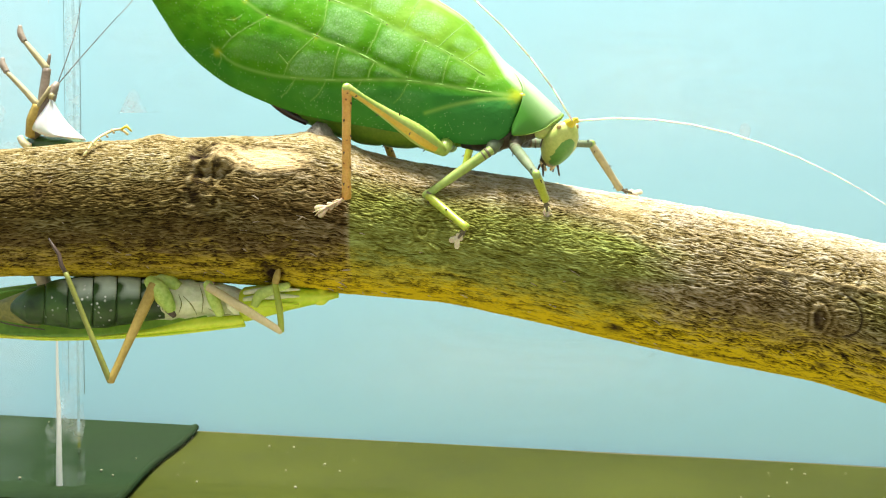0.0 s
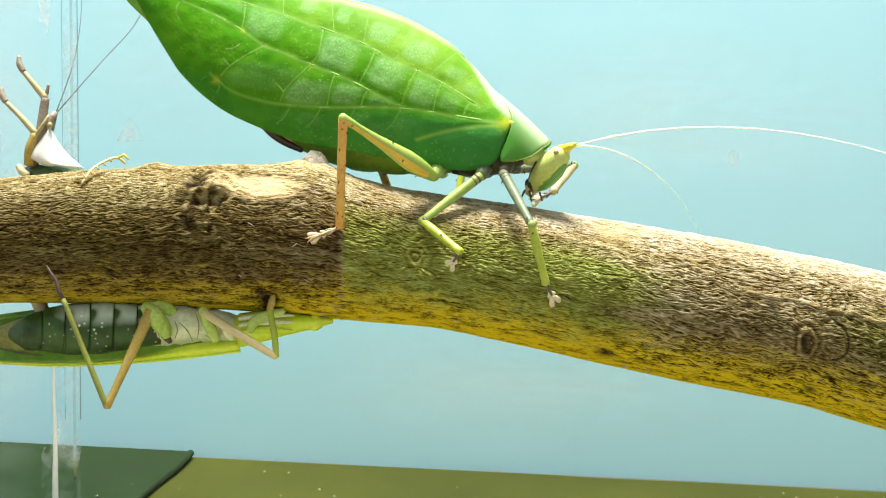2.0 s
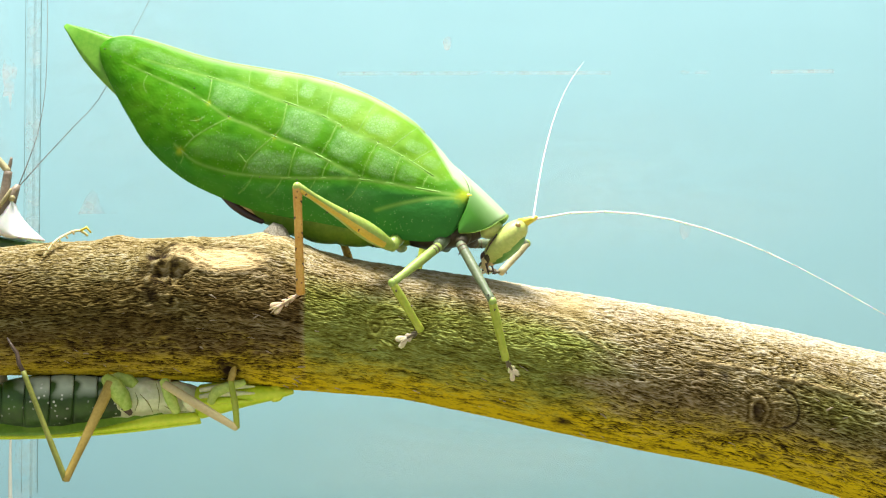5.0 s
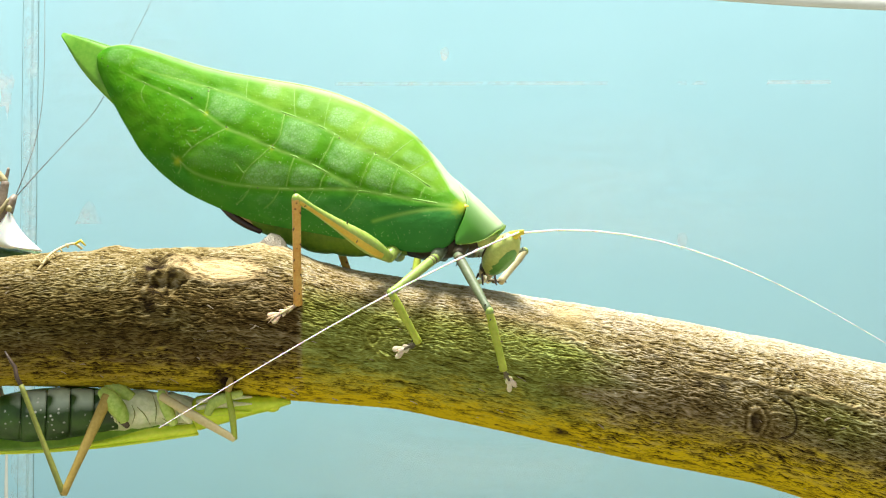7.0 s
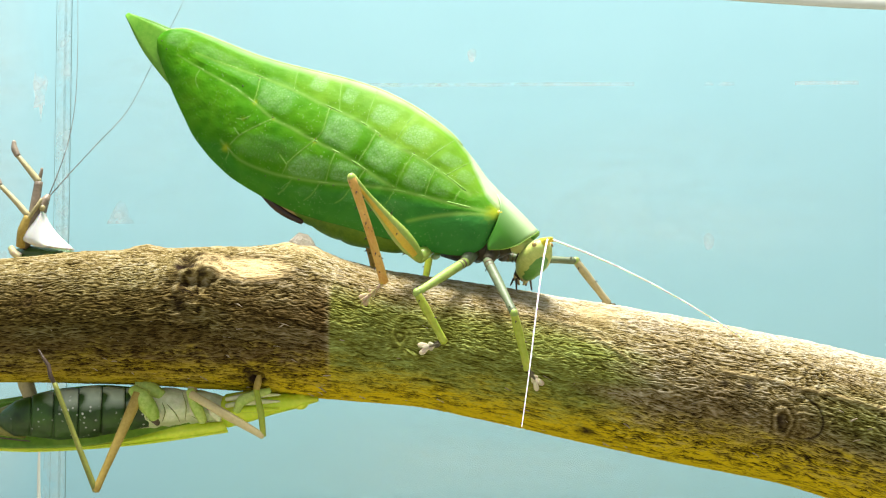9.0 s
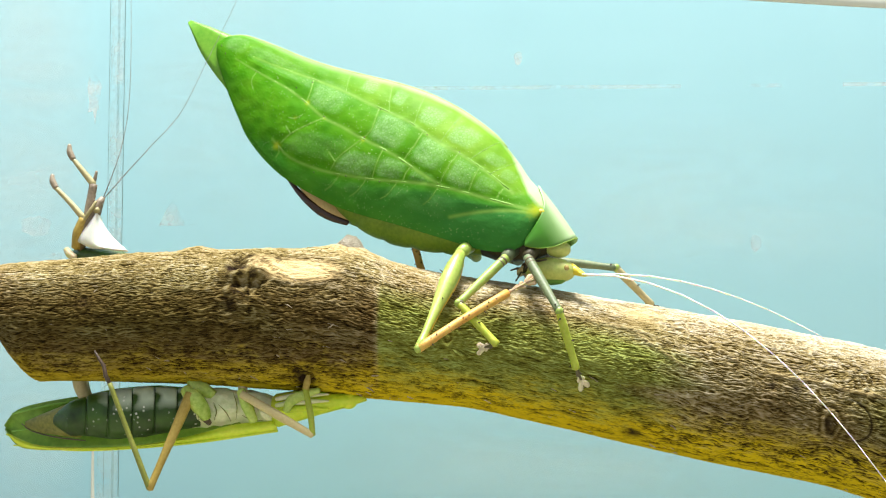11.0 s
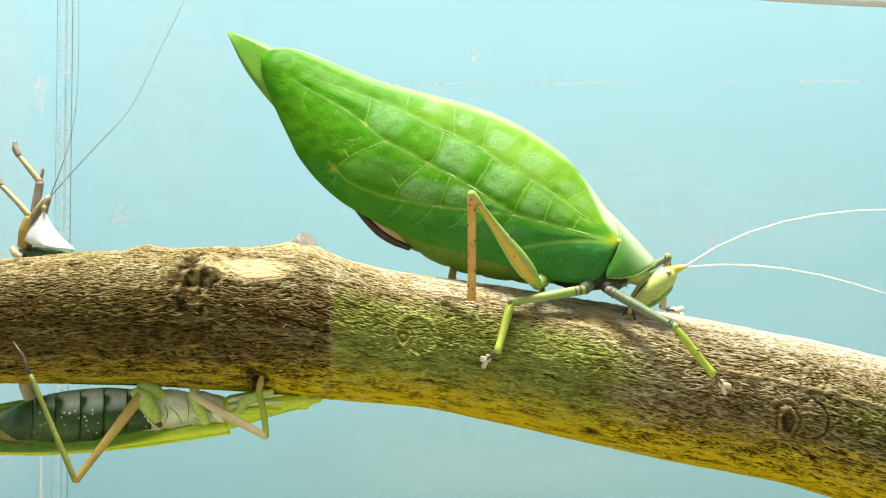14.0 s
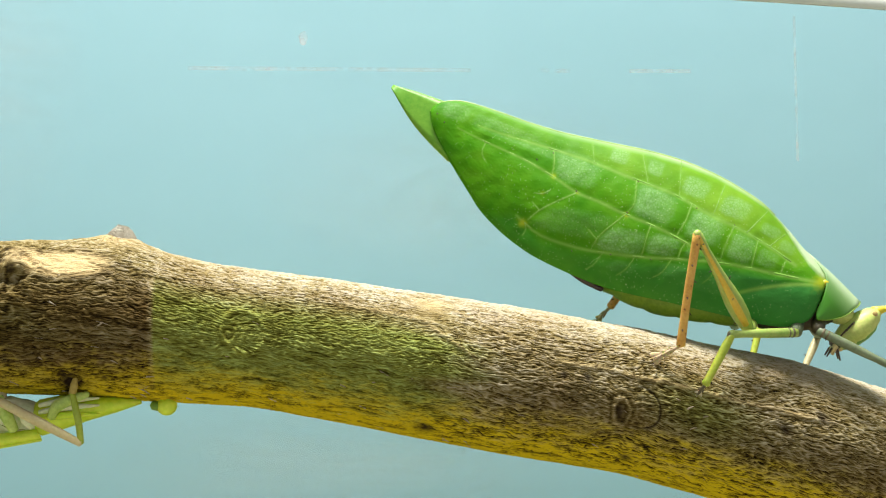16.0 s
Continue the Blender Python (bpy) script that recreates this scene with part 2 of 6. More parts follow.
def bark_material():
    """Dry bark: pale crests along the branch over brown furrows, yellow floor bounce painted on the under side, algae,
    bare wood and dark knots by the layers laid on the mesh.
    """
    m, nodes, links, p = material("bark")
    co = nodes.new("ShaderNodeTexCoord").outputs["Object"]
    grow = nodes.new("ShaderNodeMapping")
    grow.inputs["Scale"].default_value = (0.11, 1.0, 1.0)
    links.new(nodes.new("ShaderNodeUVMap").outputs[0], grow.inputs["Vector"])
    fine = noise_tex(nodes, links, grow.outputs[0], 2400, 4, 0.66, 0.5)
    patch = noise_tex(nodes, links, co, 60, 4, 0.6)

    def mesh_layer(layer):
        a = nodes.new("ShaderNodeAttribute")
        a.attribute_name = layer
        return a.outputs["Fac"]

    def plus(a, b, k):
        s = nodes.new("ShaderNodeMath")
        s.operation = "MULTIPLY_ADD"
        links.new(b, s.inputs[0])
        s.inputs[1].default_value = k
        links.new(a, s.inputs[2])
        return s.outputs[0]
    lines = ramp(nodes, links, noise_tex(nodes, links, grow.outputs[0], 1700, 3, 0.6, 1.2), [(0.36, (0, 0, 0)), (0.49, (1, 1, 1)), (0.51, (1, 1, 1)), (0.64, (0, 0, 0))])
    grain = plus(plus(mesh_layer("ridge"), fine, 0.26), lines, 0.16)
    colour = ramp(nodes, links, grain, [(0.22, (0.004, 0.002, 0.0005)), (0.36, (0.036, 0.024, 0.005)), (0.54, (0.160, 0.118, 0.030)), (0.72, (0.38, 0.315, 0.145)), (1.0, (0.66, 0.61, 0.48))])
    colour = mix(nodes, links, 0.7, colour, ramp(nodes, links, patch, [(0.32, (0.72, 0.60, 0.46)), (0.66, (1.0, 0.97, 0.92))]), "MULTIPLY")
    colour = mix(nodes, links, ramp(nodes, links, plus(mesh_layer("algae"), fine, 0.3), [(0.2, (0, 0, 0)), (0.9, (1, 1, 1))]), colour, mix(nodes, links, 1.0, colour, (0.74, 1.0, 0.40), "MULTIPLY"))
    colour = mix(nodes, links, mesh_layer("brown"), colour, mix(nodes, links, 1.0, colour, (0.42, 0.34, 0.22), "MULTIPLY"))
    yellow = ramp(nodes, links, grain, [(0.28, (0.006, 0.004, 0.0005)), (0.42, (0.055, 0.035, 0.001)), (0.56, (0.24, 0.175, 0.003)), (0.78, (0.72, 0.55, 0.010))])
    colour = mix(nodes, links, ramp(nodes, links, plus(mesh_layer("lichen"), fine, 0.25), [(0.15, (0, 0, 0)), (1.0, (1, 1, 1))]), colour, yellow)
    colour = mix(nodes, links, mesh_layer("wood"), colour, ramp(nodes, links, plus(fine, mesh_layer("ridge"), 0.3), [(0.30, (0.30, 0.20, 0.075)), (0.75, (0.76, 0.59, 0.31))]))
    colour = mix(nodes, links, mesh_layer("knot"), colour, (0.026, 0.014, 0.007))
    links.new(colour, p.inputs["Base Color"])
    p.inputs["Roughness"].default_value = 0.85
    p.inputs["Specular IOR Level"].default_value = 0.15
    links.new(bump(nodes, links, lines, 0.5, 0.0002, bump(nodes, links, fine, 0.6, 0.0003)), p.inputs["Normal"])
    return m


BARK = bark_material()


def plain(name, dark, light, scale, rough, relief=0.1, dist=0.0005, metal=0.0):
    m, nodes, links, p = material(name)
    co = nodes.new("ShaderNodeTexCoord").outputs["Object"]
    a, b = noise_tex(nodes, links, co, scale, 4), noise_tex(nodes, links, co, scale * 12, 3)
    colour = mix(nodes, links, 0.3, ramp(nodes, links, a, [(0.3, dark), (0.7, light)]), ramp(nodes, links, b, [(0.3, dark), (0.7, light)]))
    links.new(colour, p.inputs["Base Color"])
    p.inputs["Roughness"].default_value, p.inputs["Metallic"].default_value = rough, metal
    links.new(bump(nodes, links, b, relief, dist), p.inputs["Normal"])
    return m


def glass_material(name, tint):
    """A thin clear sheet of glass: it lets light through and mirrors a little."""
    m, nodes, links, p = material(name)
    nodes.remove(p)
    clear, gloss, both, edge = (nodes.new(k) for k in ("ShaderNodeBsdfTransparent", "ShaderNodeBsdfGlossy", "ShaderNodeMixShader", "ShaderNodeFresnel"))
    clear.inputs["Color"].default_value = (*tint, 1)
    gloss.inputs["Roughness"].default_value, edge.inputs["IOR"].default_value = 0.03, 1.25
    links.new(edge.outputs[0], both.inputs[0])
    links.new(clear.outputs[0], both.inputs[1])
    links.new(gloss.outputs[0], both.inputs[2])
    links.new(both.outputs[0], nodes["Material Output"].inputs["Surface"])
    return m


def smear_material(name, colour, strength):
    """A dried smear on glass: patchy, thin, see-through."""
    m, nodes, links, p = material(name)
    p.inputs["Base Color"].default_value, p.inputs["Roughness"].default_value = (*colour, 1), 0.8
    co = nodes.new("ShaderNodeTexCoord").outputs["Object"]
    links.new(ramp(nodes, links, noise_tex(nodes, links, co, 160, 3), [(0.35, (0, 0, 0)), (0.75, (strength,) * 3)]), p.inputs["Alpha"])
    return m


def haze_material(name, colour, strength):
    """A thin pale film over glass that fades out towards its limits; it lightens what lies behind."""
    m, nodes, links, p = material(name)
    p.inputs["Base Color"].default_value, p.inputs["Roughness"].default_value = (*colour, 1), 0.8
    tex = nodes.new("ShaderNodeTexCoord")
    wipe = nodes.new("ShaderNodeMapping")
    wipe.inputs["Scale"].default_value = (0.35, 1.0, 1.0)
    links.new(tex.outputs["Object"], wipe.inputs["Vector"])
    centre = nodes.new("ShaderNodeMapping")
    centre.inputs["Location"].default_value = (-1.0, 0.0, -1.0)
    centre.inputs["Scale"].default_value = (2.0, 0.0, 2.0)
    links.new(tex.outputs["Generated"], centre.inputs["Vector"])
    far = nodes.new("ShaderNodeVectorMath")
    far.operation = "LENGTH"
    links.new(centre.outputs[0], far.inputs[0])
    fade = ramp(nodes, links, far.outputs["Value"], [(0.25, (strength,) * 3), (0.95, (0, 0, 0))])
    film = ramp(nodes, links, noise_tex(nodes, links, wipe.outputs[0], 42, 4, 0.6, 0.8), [(0.30, (0.15, 0.15, 0.15)), (0.70, (1, 1, 1))])
    links.new(mix(nodes, links, 1.0, fade, film, "MULTIPLY"), p.inputs["Alpha"])
    return m


SHEET = plain("backdrop_paper", (0.410, 0.705, 0.785), (0.440, 0.735, 0.815), 6, 0.75, 0.05)
FLOOR = plain("floor_olive", (0.036, 0.043, 0.005), (0.068, 0.076, 0.009), 14, 0.8, 0.2)
MAT = plain("mat_dark_green", (0.012, 0.026, 0.008), (0.022, 0.042, 0.013), 20, 0.8, 0.2)
for dull in (FLOOR, MAT):
    dull.node_tree.nodes["Principled BSDF"].inputs["Specular IOR Level"].default_value = 0.08
SILICONE = smear_material("silicone_pale", (0.80, 0.88, 0.86), 0.45)
GLASS = glass_material("glass", (0.985, 0.995, 0.995))
BEAD = plain("silicone_white", (0.74, 0.78, 0.72), (0.86, 0.88, 0.82), 60, 0.4, 0.2)
SMEAR = smear_material("smear_white", (0.95, 0.97, 0.97), 0.45)
SMEAR_FAINT = smear_material("smear_faint", (0.92, 0.97, 0.97), 0.35)
HAZE = haze_material("glass_haze", (0.80, 0.96, 0.98), 0.20)
SIDE_HAZE = haze_material("side_glass_haze", (0.82, 0.95, 0.97), 0.36)
GAP = plain("gap_teal", (0.20, 0.33, 0.35), (0.28, 0.43, 0.45), 60, 0.5)
TABLE = plain("table_tan", (0.30, 0.27, 0.19), (0.36, 0.33, 0.24), 8, 0.6)

# ---- mesh helpers ----


def finish(name, bm, mat, smooth=True):
    me = bpy.data.meshes.new(name)
    bm.to_mesh(me)
    bm.free()
    me.materials.append(mat)
    for poly in me.polygons:
        poly.use_smooth = smooth
    return new(name, me)


def part(name, bm, mat, parent, label="", smooth=True):
    ob = finish(name, bm, mat, smooth)
    ob.parent = parent
    return tagged(ob, label)


def empty(name, m=None):
    ob = new(name)
    ob.empty_display_size = 0.01
    if m is not None:
        ob.matrix_world = m
    return ob


def frames_along(pts):
    """Tangent and two normals at each point of a line."""
    out = []
    side = None
    for i, p in enumerate(pts):
        d = (pts[min(i + 1, len(pts) - 1)] - pts[max(i - 1, 0)]).normalized()
        if side is None:
            side = d.orthogonal().normalized()
        side = (side - d * side.dot(d)).normalized()
        out.append((p, d, side, d.cross(side)))
    return out


def tube(bm, pts, radii, n=10, flat=1.0, up=None):
    """A closed tube round a line, with its own radius at each point and rounded ends."""
    pts = [Vector(p) for p in pts]
    rings = []
    for (p, d, a, b), r in zip(frames_along(pts), radii):
        if up is not None:
            a = (Vector(up) - d * d.dot(Vector(up))).normalized()
            b = d.cross(a)
        rings.append([bm.verts.new(p + a * (r * math.cos(k * 2 * math.pi / n)) + b * (r * flat * math.sin(k * 2 * math.pi / n))) for k in range(n)])
    for r0, r1 in zip(rings, rings[1:]):
        for k in range(n):
            bm.faces.new((r0[k], r0[(k + 1) % n], r1[(k + 1) % n], r1[k]))
    for ring, end, flip in ((rings[0], pts[0], True), (rings[-1], pts[-1], False)):
        d = (pts[0] - pts[1]) if flip else (pts[-1] - pts[-2])
        tip = bm.verts.new(end + d.normalized() * radii[0 if flip else -1] * 0.5)
        for k in range(n):
            v = (ring[(k + 1) % n], ring[k], tip) if flip else (ring[k], ring[(k + 1) % n], tip)
            bm.faces.new(v)
    return bm


def smooth_line(pts, n):
    """n points on a Catmull-Rom line through the given ones, evenly spaced."""
    p = np.array([tuple(q) for q in pts], float)
    p = np.vstack([2 * p[0] - p[1], p, 2 * p[-1] - p[-2]])
    fine = []
    for i in range(1, len(p) - 2):
        for u in np.linspace(0, 1, 24, endpoint=False):
            a, b, c, d = p[i - 1:i + 3]
            fine.append(0.5 * (2 * b + (c - a) * u + (2 * a - 5 * b + 4 * c - d) * u * u + (3 * b - a - 3 * c + d) * u ** 3))
    fine.append(p[-2])
    fine = np.array(fine)
    s = np.r_[0, np.cumsum(np.linalg.norm(np.diff(fine, axis=0), axis=1))]
    return np.stack([np.interp(np.linspace(0, s[-1], n), s, fine[:, k]) for k in range(fine.shape[1])], 1)


def loft(bm, rows, n=20):
    """A closed body through ellipses: rows of centre, half width across y, half height, lean of the ring in degrees."""
    rings = []
    for c, w, h, lean in rows:
        c, e = Vector(c), radians(lean)
        upv = Vector((-math.sin(e), 0, math.cos(e)))
        rings.append([bm.verts.new(c + Vector((0, 1, 0)) * (w * math.cos(k * 2 * math.pi / n)) + upv * (h * math.sin(k * 2 * math.pi / n))) for k in range(n)])
    for r0, r1 in zip(rings, rings[1:]):
        for k in range(n):
            bm.faces.new((r0[k], r0[(k + 1) % n], r1[(k + 1) % n], r1[k]))
    bm.faces.new(rings[0])
    bm.faces.new(list(reversed(rings[-1])))
    bmesh.ops.recalc_face_normals(bm, faces=bm.faces)
    return bm


def ball(bm, c, rx, ry, rz, seg=14):
    r = bmesh.ops.create_uvsphere(bm, u_segments=seg, v_segments=seg // 2 + 2, radius=1.0)
    for v in r["verts"]:
        v.co = Vector((v.co.x * rx, v.co.y * ry, v.co.z * rz)) + Vector(c)
    return bm


def box(bm, x0, x1, y0, y1, z0, z1, bev=0.0):
    r = bmesh.ops.create_cube(bm, size=1.0)
    for v in r["verts"]:
        v.co = Vector(((x0 + x1) / 2 + v.co.x * (x1 - x0), (y0 + y1) / 2 + v.co.y * (y1 - y0), (z0 + z1) / 2 + v.co.z * (z1 - z0)))
    if bev:
        bmesh.ops.bevel(bm, geom=list(bm.edges), offset=bev, segments=2, affect="EDGES", profile=0.6)
    return bm


MM = 0.001

# ---- terrarium ----
SLOPE = -0.0453


def floor_z(x):
    return -0.0965 + SLOPE * x


PANE_Y, PANE_K = 0.0420, 0.830


def on_pane(x, z, dy=0.0):
    """A place on the back pane, from its plan."""
    return Vector((-0.0055 + (x + 0.0055) * PANE_K, PANE_Y + dy, z * PANE_K))


def seam_strip(mat, zs, tank):
    bm = bmesh.new()
    rows = []
    for z in zs:
        low = max(0.0, min(1.0, (0.02 - z) / 0.09))
        foot = max(0.0, min(1.0, (-0.078 - z) / 0.008))
        l = -0.1381 - 0.0030 * low - 0.0058 * foot + 0.0003 * noise.noise(Vector((1, 0, z * 120)))
        r = -0.1334 + (0.0003 + 0.0008 * foot) * noise.noise(Vector((5, 0, z * 160)))
        rows.append([bm.verts.new(on_pane(l + (r - l) * w, z, -0.0006 - 0.0014 * math.sin(w * math.pi))) for w in np.linspace(0, 1, 9)])
    for r0, r1 in zip(rows, rows[1:]):
        for k in range(8):
            bm.faces.new((r0[k], r0[k + 1], r1[k + 1], r1[k]))
    part("corner_seam", bm, mat, tank, "pale translucent silicone corner seam")


def terrarium():
    # floor plate, sloping a little
    bm = bmesh.new()
    nx, ny = 60, 40
    grid = [[bm.verts.new((x, y, floor_z(x) + 0.0004 * noise.noise(Vector((x * 30, y * 30, 0))))) for y in np.linspace(0.024, 0.1275, ny)] for x in np.linspace(-0.42, 0.46, nx)]
    for i in range(nx - 1):
        for j in range(ny - 1):
            bm.faces.new((grid[i][j], grid[i + 1][j], grid[i + 1][j + 1], grid[i][j + 1]))
    ext = bmesh.ops.extrude_face_region(bm, geom=list(bm.faces))
    for v in ext["geom"]:
        if isinstance(v, bmesh.types.BMVert):
            v.co.z -= 0.008
    bmesh.ops.recalc_face_normals(bm, faces=bm.faces)
    tagged(finish("floor", bm, FLOOR, False), "olive-green speckled floor plate of a glass terrarium", "floor", kind="structure")

    # the dark mat with its wavy edge
    bm = bmesh.new()
    edge = [(-0.099 + 0.0008 * math.sin(y * 70) - 0.006 * max(0, 0.09 - y), y) for y in np.linspace(0.126, 0.026, 40)]
    outline = [(-0.41, 0.126)] + edge + [(-0.41, 0.026)]
    top = [bm.verts.new((x, y, floor_z(x) + 0.0025)) for x, y in outline]
    low = [bm.verts.new((x, y, floor_z(x) + 0.0006)) for x, y in outline]
    bm.faces.new(top)
    for k in range(len(top)):
        bm.faces.new((top[k], low[k], low[(k + 1) % len(top)], top[(k + 1) % len(top)]))
    bmesh.ops.recalc_face_normals(bm, faces=bm.faces)
    tube(bm, [(x - 0.0006, y, floor_z(x) + 0.0018) for x, y in edge], [0.0013] * len(edge), 10)
    tagged(finish("floor_mat", bm, MAT, False), "dark green mat with a wavy edge on the terrarium floor", "mat")

    # crumbs on the floor
    bm = bmesh.new()
    rnd = random.Random(4)
    for _ in range(60):
        x, y = rnd.uniform(-0.2, 0.25), rnd.uniform(0.03, 0.12)
        r = rnd.uniform(0.0002, 0.0005)
        c = bmesh.ops.create_icosphere(bm, subdivisions=1, radius=r)
        for v in c["verts"]:
            v.co = v.co * rnd.uniform(0.7, 1.3) + Vector((x, y, floor_z(x) + 0.0028 + r * 0.4 if x < -0.1 else floor_z(x) + r * 0.5))
    tagged(finish("crumbs", bm, plain("crumb_tan", (0.25, 0.22, 0.12), (0.45, 0.42, 0.28), 300, 0.8)), "pale crumbs scattered over the terrarium floor", "crumbs", kind="stuff")

    # pale-blue paper behind the glass
    bm = bmesh.new()
    nx, nz = 40, 24
    grid = [[bm.verts.new((x, 0.131 + 0.0012 * noise.noise(Vector((x * 6, z * 6, 3))), z if j else floor_z(x) - 0.0005)) for j, z in enumerate(np.linspace(-0.10, 0.45, nz))] for x in np.linspace(-0.6, 0.75, nx)]
    for i in range(nx - 1):
        for j in range(nz - 1):
            bm.faces.new((grid[i][j], grid[i + 1][j], grid[i + 1][j + 1], grid[i][j + 1]))
    ext = bmesh.ops.extrude_face_region(bm, geom=list(bm.faces))
    for v in ext["geom"]:
        if isinstance(v, bmesh.types.BMVert):
            v.co.y += 0.0008
    bmesh.ops.recalc_face_normals(bm, faces=bm.faces)
    tagged(finish("backdrop", bm, SHEET, False), "smooth pale turquoise paper sheet behind the terrarium", "backdrop", kind="structure")

    # the glass walls
    tank = tagged(empty("terrarium"), "clear glass terrarium with smeared panes and pale silicone seams", "terrarium")
    bm = box(bmesh.new(), -0.1138, 0.255, PANE_Y, PANE_Y + 0.0025, -0.0885, 0.132, 0.0)
    for v in bm.verts:
        v.co.z = floor_z(v.co.x) - 0.002 if v.co.z < 0 else v.co.z
    part("back_pane", bm, GLASS, tank, "clear smeared glass pane", False).visible_shadow = False
    seam_strip(SILICONE, np.linspace(-0.1085, 0.155, 90), tank)
    bm = tube(bmesh.new(), [on_pane(-0.1418 + 0.0004 * noise.noise(Vector((z * 40, 0, 0))), z, -0.0016) for z in np.linspace(-0.1085, -0.045, 40)], np.linspace(0.0010, 0.0002, 40), 8)
    part("seam_bead", bm, BEAD, tank, "white bead of silicone")
    for x, r in ((-0.1330, 0.00013), (-0.1383, 0.00008)):
        bm = tube(bmesh.new(), [on_pane(x, z, -0.0010) for z in np.linspace(-0.075, 0.155, 40)], [r] * 40, 6)
        part("seam_gap", bm, GAP, tank, "thin dark gap beside the seam")
    bm = bmesh.new()
    tube(bm, smooth_line([on_pane(x, z, -0.001) for x, z in ((0.050, 0.1056), (0.0937, 0.1029), (0.137, 0.1003), (0.182, 0.0987), (0.2165, 0.0973), (0.30, 0.0940))], 30), [0.0020] * 30, 10, 0.3, (0, 0, 1))
    part("rim", bm, BEAD, tank, "white rim along the top of the pane")

    def smear(name, mat, pts, dy=-0.0006):
        b = bmesh.new()
        vs = [b.verts.new(on_pane(x * MM, z * MM, dy)) for x, z in pts]
        b.faces.new(vs)
        e = bmesh.ops.extrude_face_region(b, geom=list(b.faces))
        for v in e["geom"]:
            if isinstance(v, bmesh.types.BMVert):
                v.co.y += 0.0003
        part(name, b, mat, tank, "thin white smear dried on the glass", False)

    def oval(cx, cz, rx, rz, jag, seed, n=18):
        return [(cx + rx * math.cos(a) * (1 + jag * noise.noise(Vector((math.cos(a) * 2, math.sin(a) * 2, seed)))), cz + rz * math.sin(a) * (1 + jag * noise.noise(Vector((math.cos(a) * 2, math.sin(a) * 2, seed + 5))))) for a in np.linspace(0, 2 * math.pi, n, endpoint=False)]
    smear("smear", SMEAR, oval(7.2, 80.6, 1.5, 2.4, 0.3, 1))
    smear("smear", SMEAR, oval(-143.8, 67.1, 2.2, 7.5, 0.8, 2), -0.0010)
    # this triangle stands in for a faint reflection in the glass
    smear("smear", SMEAR_FAINT, [(-120, 20.5), (-117.5, 26), (-115.5, 29), (-114, 28), (-112, 23.5), (-106, 20.8)])
    smear("smear", SMEAR_FAINT, oval(-164, 20, 5.0, 3.4, 0.8, 7))
    smear("smear", SMEAR_FAINT, oval(-157, 8, 3.0, 2.4, 0.9, 8))
    smear("smear", SMEAR_FAINT, oval(90.5, 15.5, 1.8, 2.8, 0.4, 3))
    smear("smear", SMEAR_FAINT, oval(60, -60, 1.2, 1.2, 0.5, 4))
    # broad haze on the pane, also there to lighten the backdrop
    for cx, cz, rx, rz, k in ((70, 30, 85, 34, 11), (20, -62, 95, 30, 12), (-100, 70, 40, 60, 13)):
        smear("haze", HAZE, oval(cx, cz, rx, rz, 0.1, k, 32), -0.0003)
    # pale sheet that stands in for the side pane's haze and reflections
    smear("haze", SIDE_HAZE, [(-196, -150), (-139.5, -150), (-138.6, 175), (-196, 175)], -0.0002)
    for x0, x1, z0, z1 in ((-31, 64.4, 69.7, 70.6), (87.3, 99.6, 70.9, 71.0), (121, 143.4, 71.3, 71.6)):
        smear("scratch", SMEAR_FAINT, [(x0, z0 - 0.65), (x1, z1 - 0.65), (x1, z1 + 0.65), (x0, z0 + 0.65)])
    smear("scratch", SMEAR_FAINT, [(182.0, 92), (182.8, 92), (183.4, 40), (182.6, 40)])
    # unseen table added under it all; its tan top bounces light upwards
    bm = box(bmesh.new(), -0.9, 0.9, -0.7, 0.5, -0.19, -0.15, 0.004)
    tagged(finish("table", bm, TABLE, False), "plain tan table top under the terrarium", "table")
    # feet of the tank, out of view
    bm = box(bmesh.new(), -0.41, 0.45, 0.026, 0.12, -0.15, -0.128, 0.002)
    part("base", bm, TABLE, tank, "tan base plate", False)


terrarium()

# ---- branch ----
AXIS_X = [-0.132, -0.1214, -0.1008, -0.0714, -0.0538, -0.0392, -0.0276, -0.013, 0.0086, 0.0302, 0.0588, 0.085, 0.1055, 0.1283, 0.1544, 0.24, 0.36]
AXIS_Z = [-0.0112, -0.0104, -0.0091, -0.0090, -0.0091, -0.0095, -0.0122, -0.0144, -0.0176, -0.0220, -0.0272, -0.0322, -0.0377, -0.0432, -0.0514, -0.078, -0.116]
AXIS_R = [0.0140, 0.0145, 0.0155, 0.0166, 0.0175, 0.0181, 0.0165, 0.0155, 0.0164, 0.0171, 0.0177, 0.0180, 0.0188, 0.0198, 0.0197, 0.0205, 0.021]


PERM = np.random.RandomState(7).permutation(4096)
GRAD = np.random.RandomState(8).normal(size=(4096, 3))
GRAD /= np.linalg.norm(GRAD, axis=1, keepdims=True)


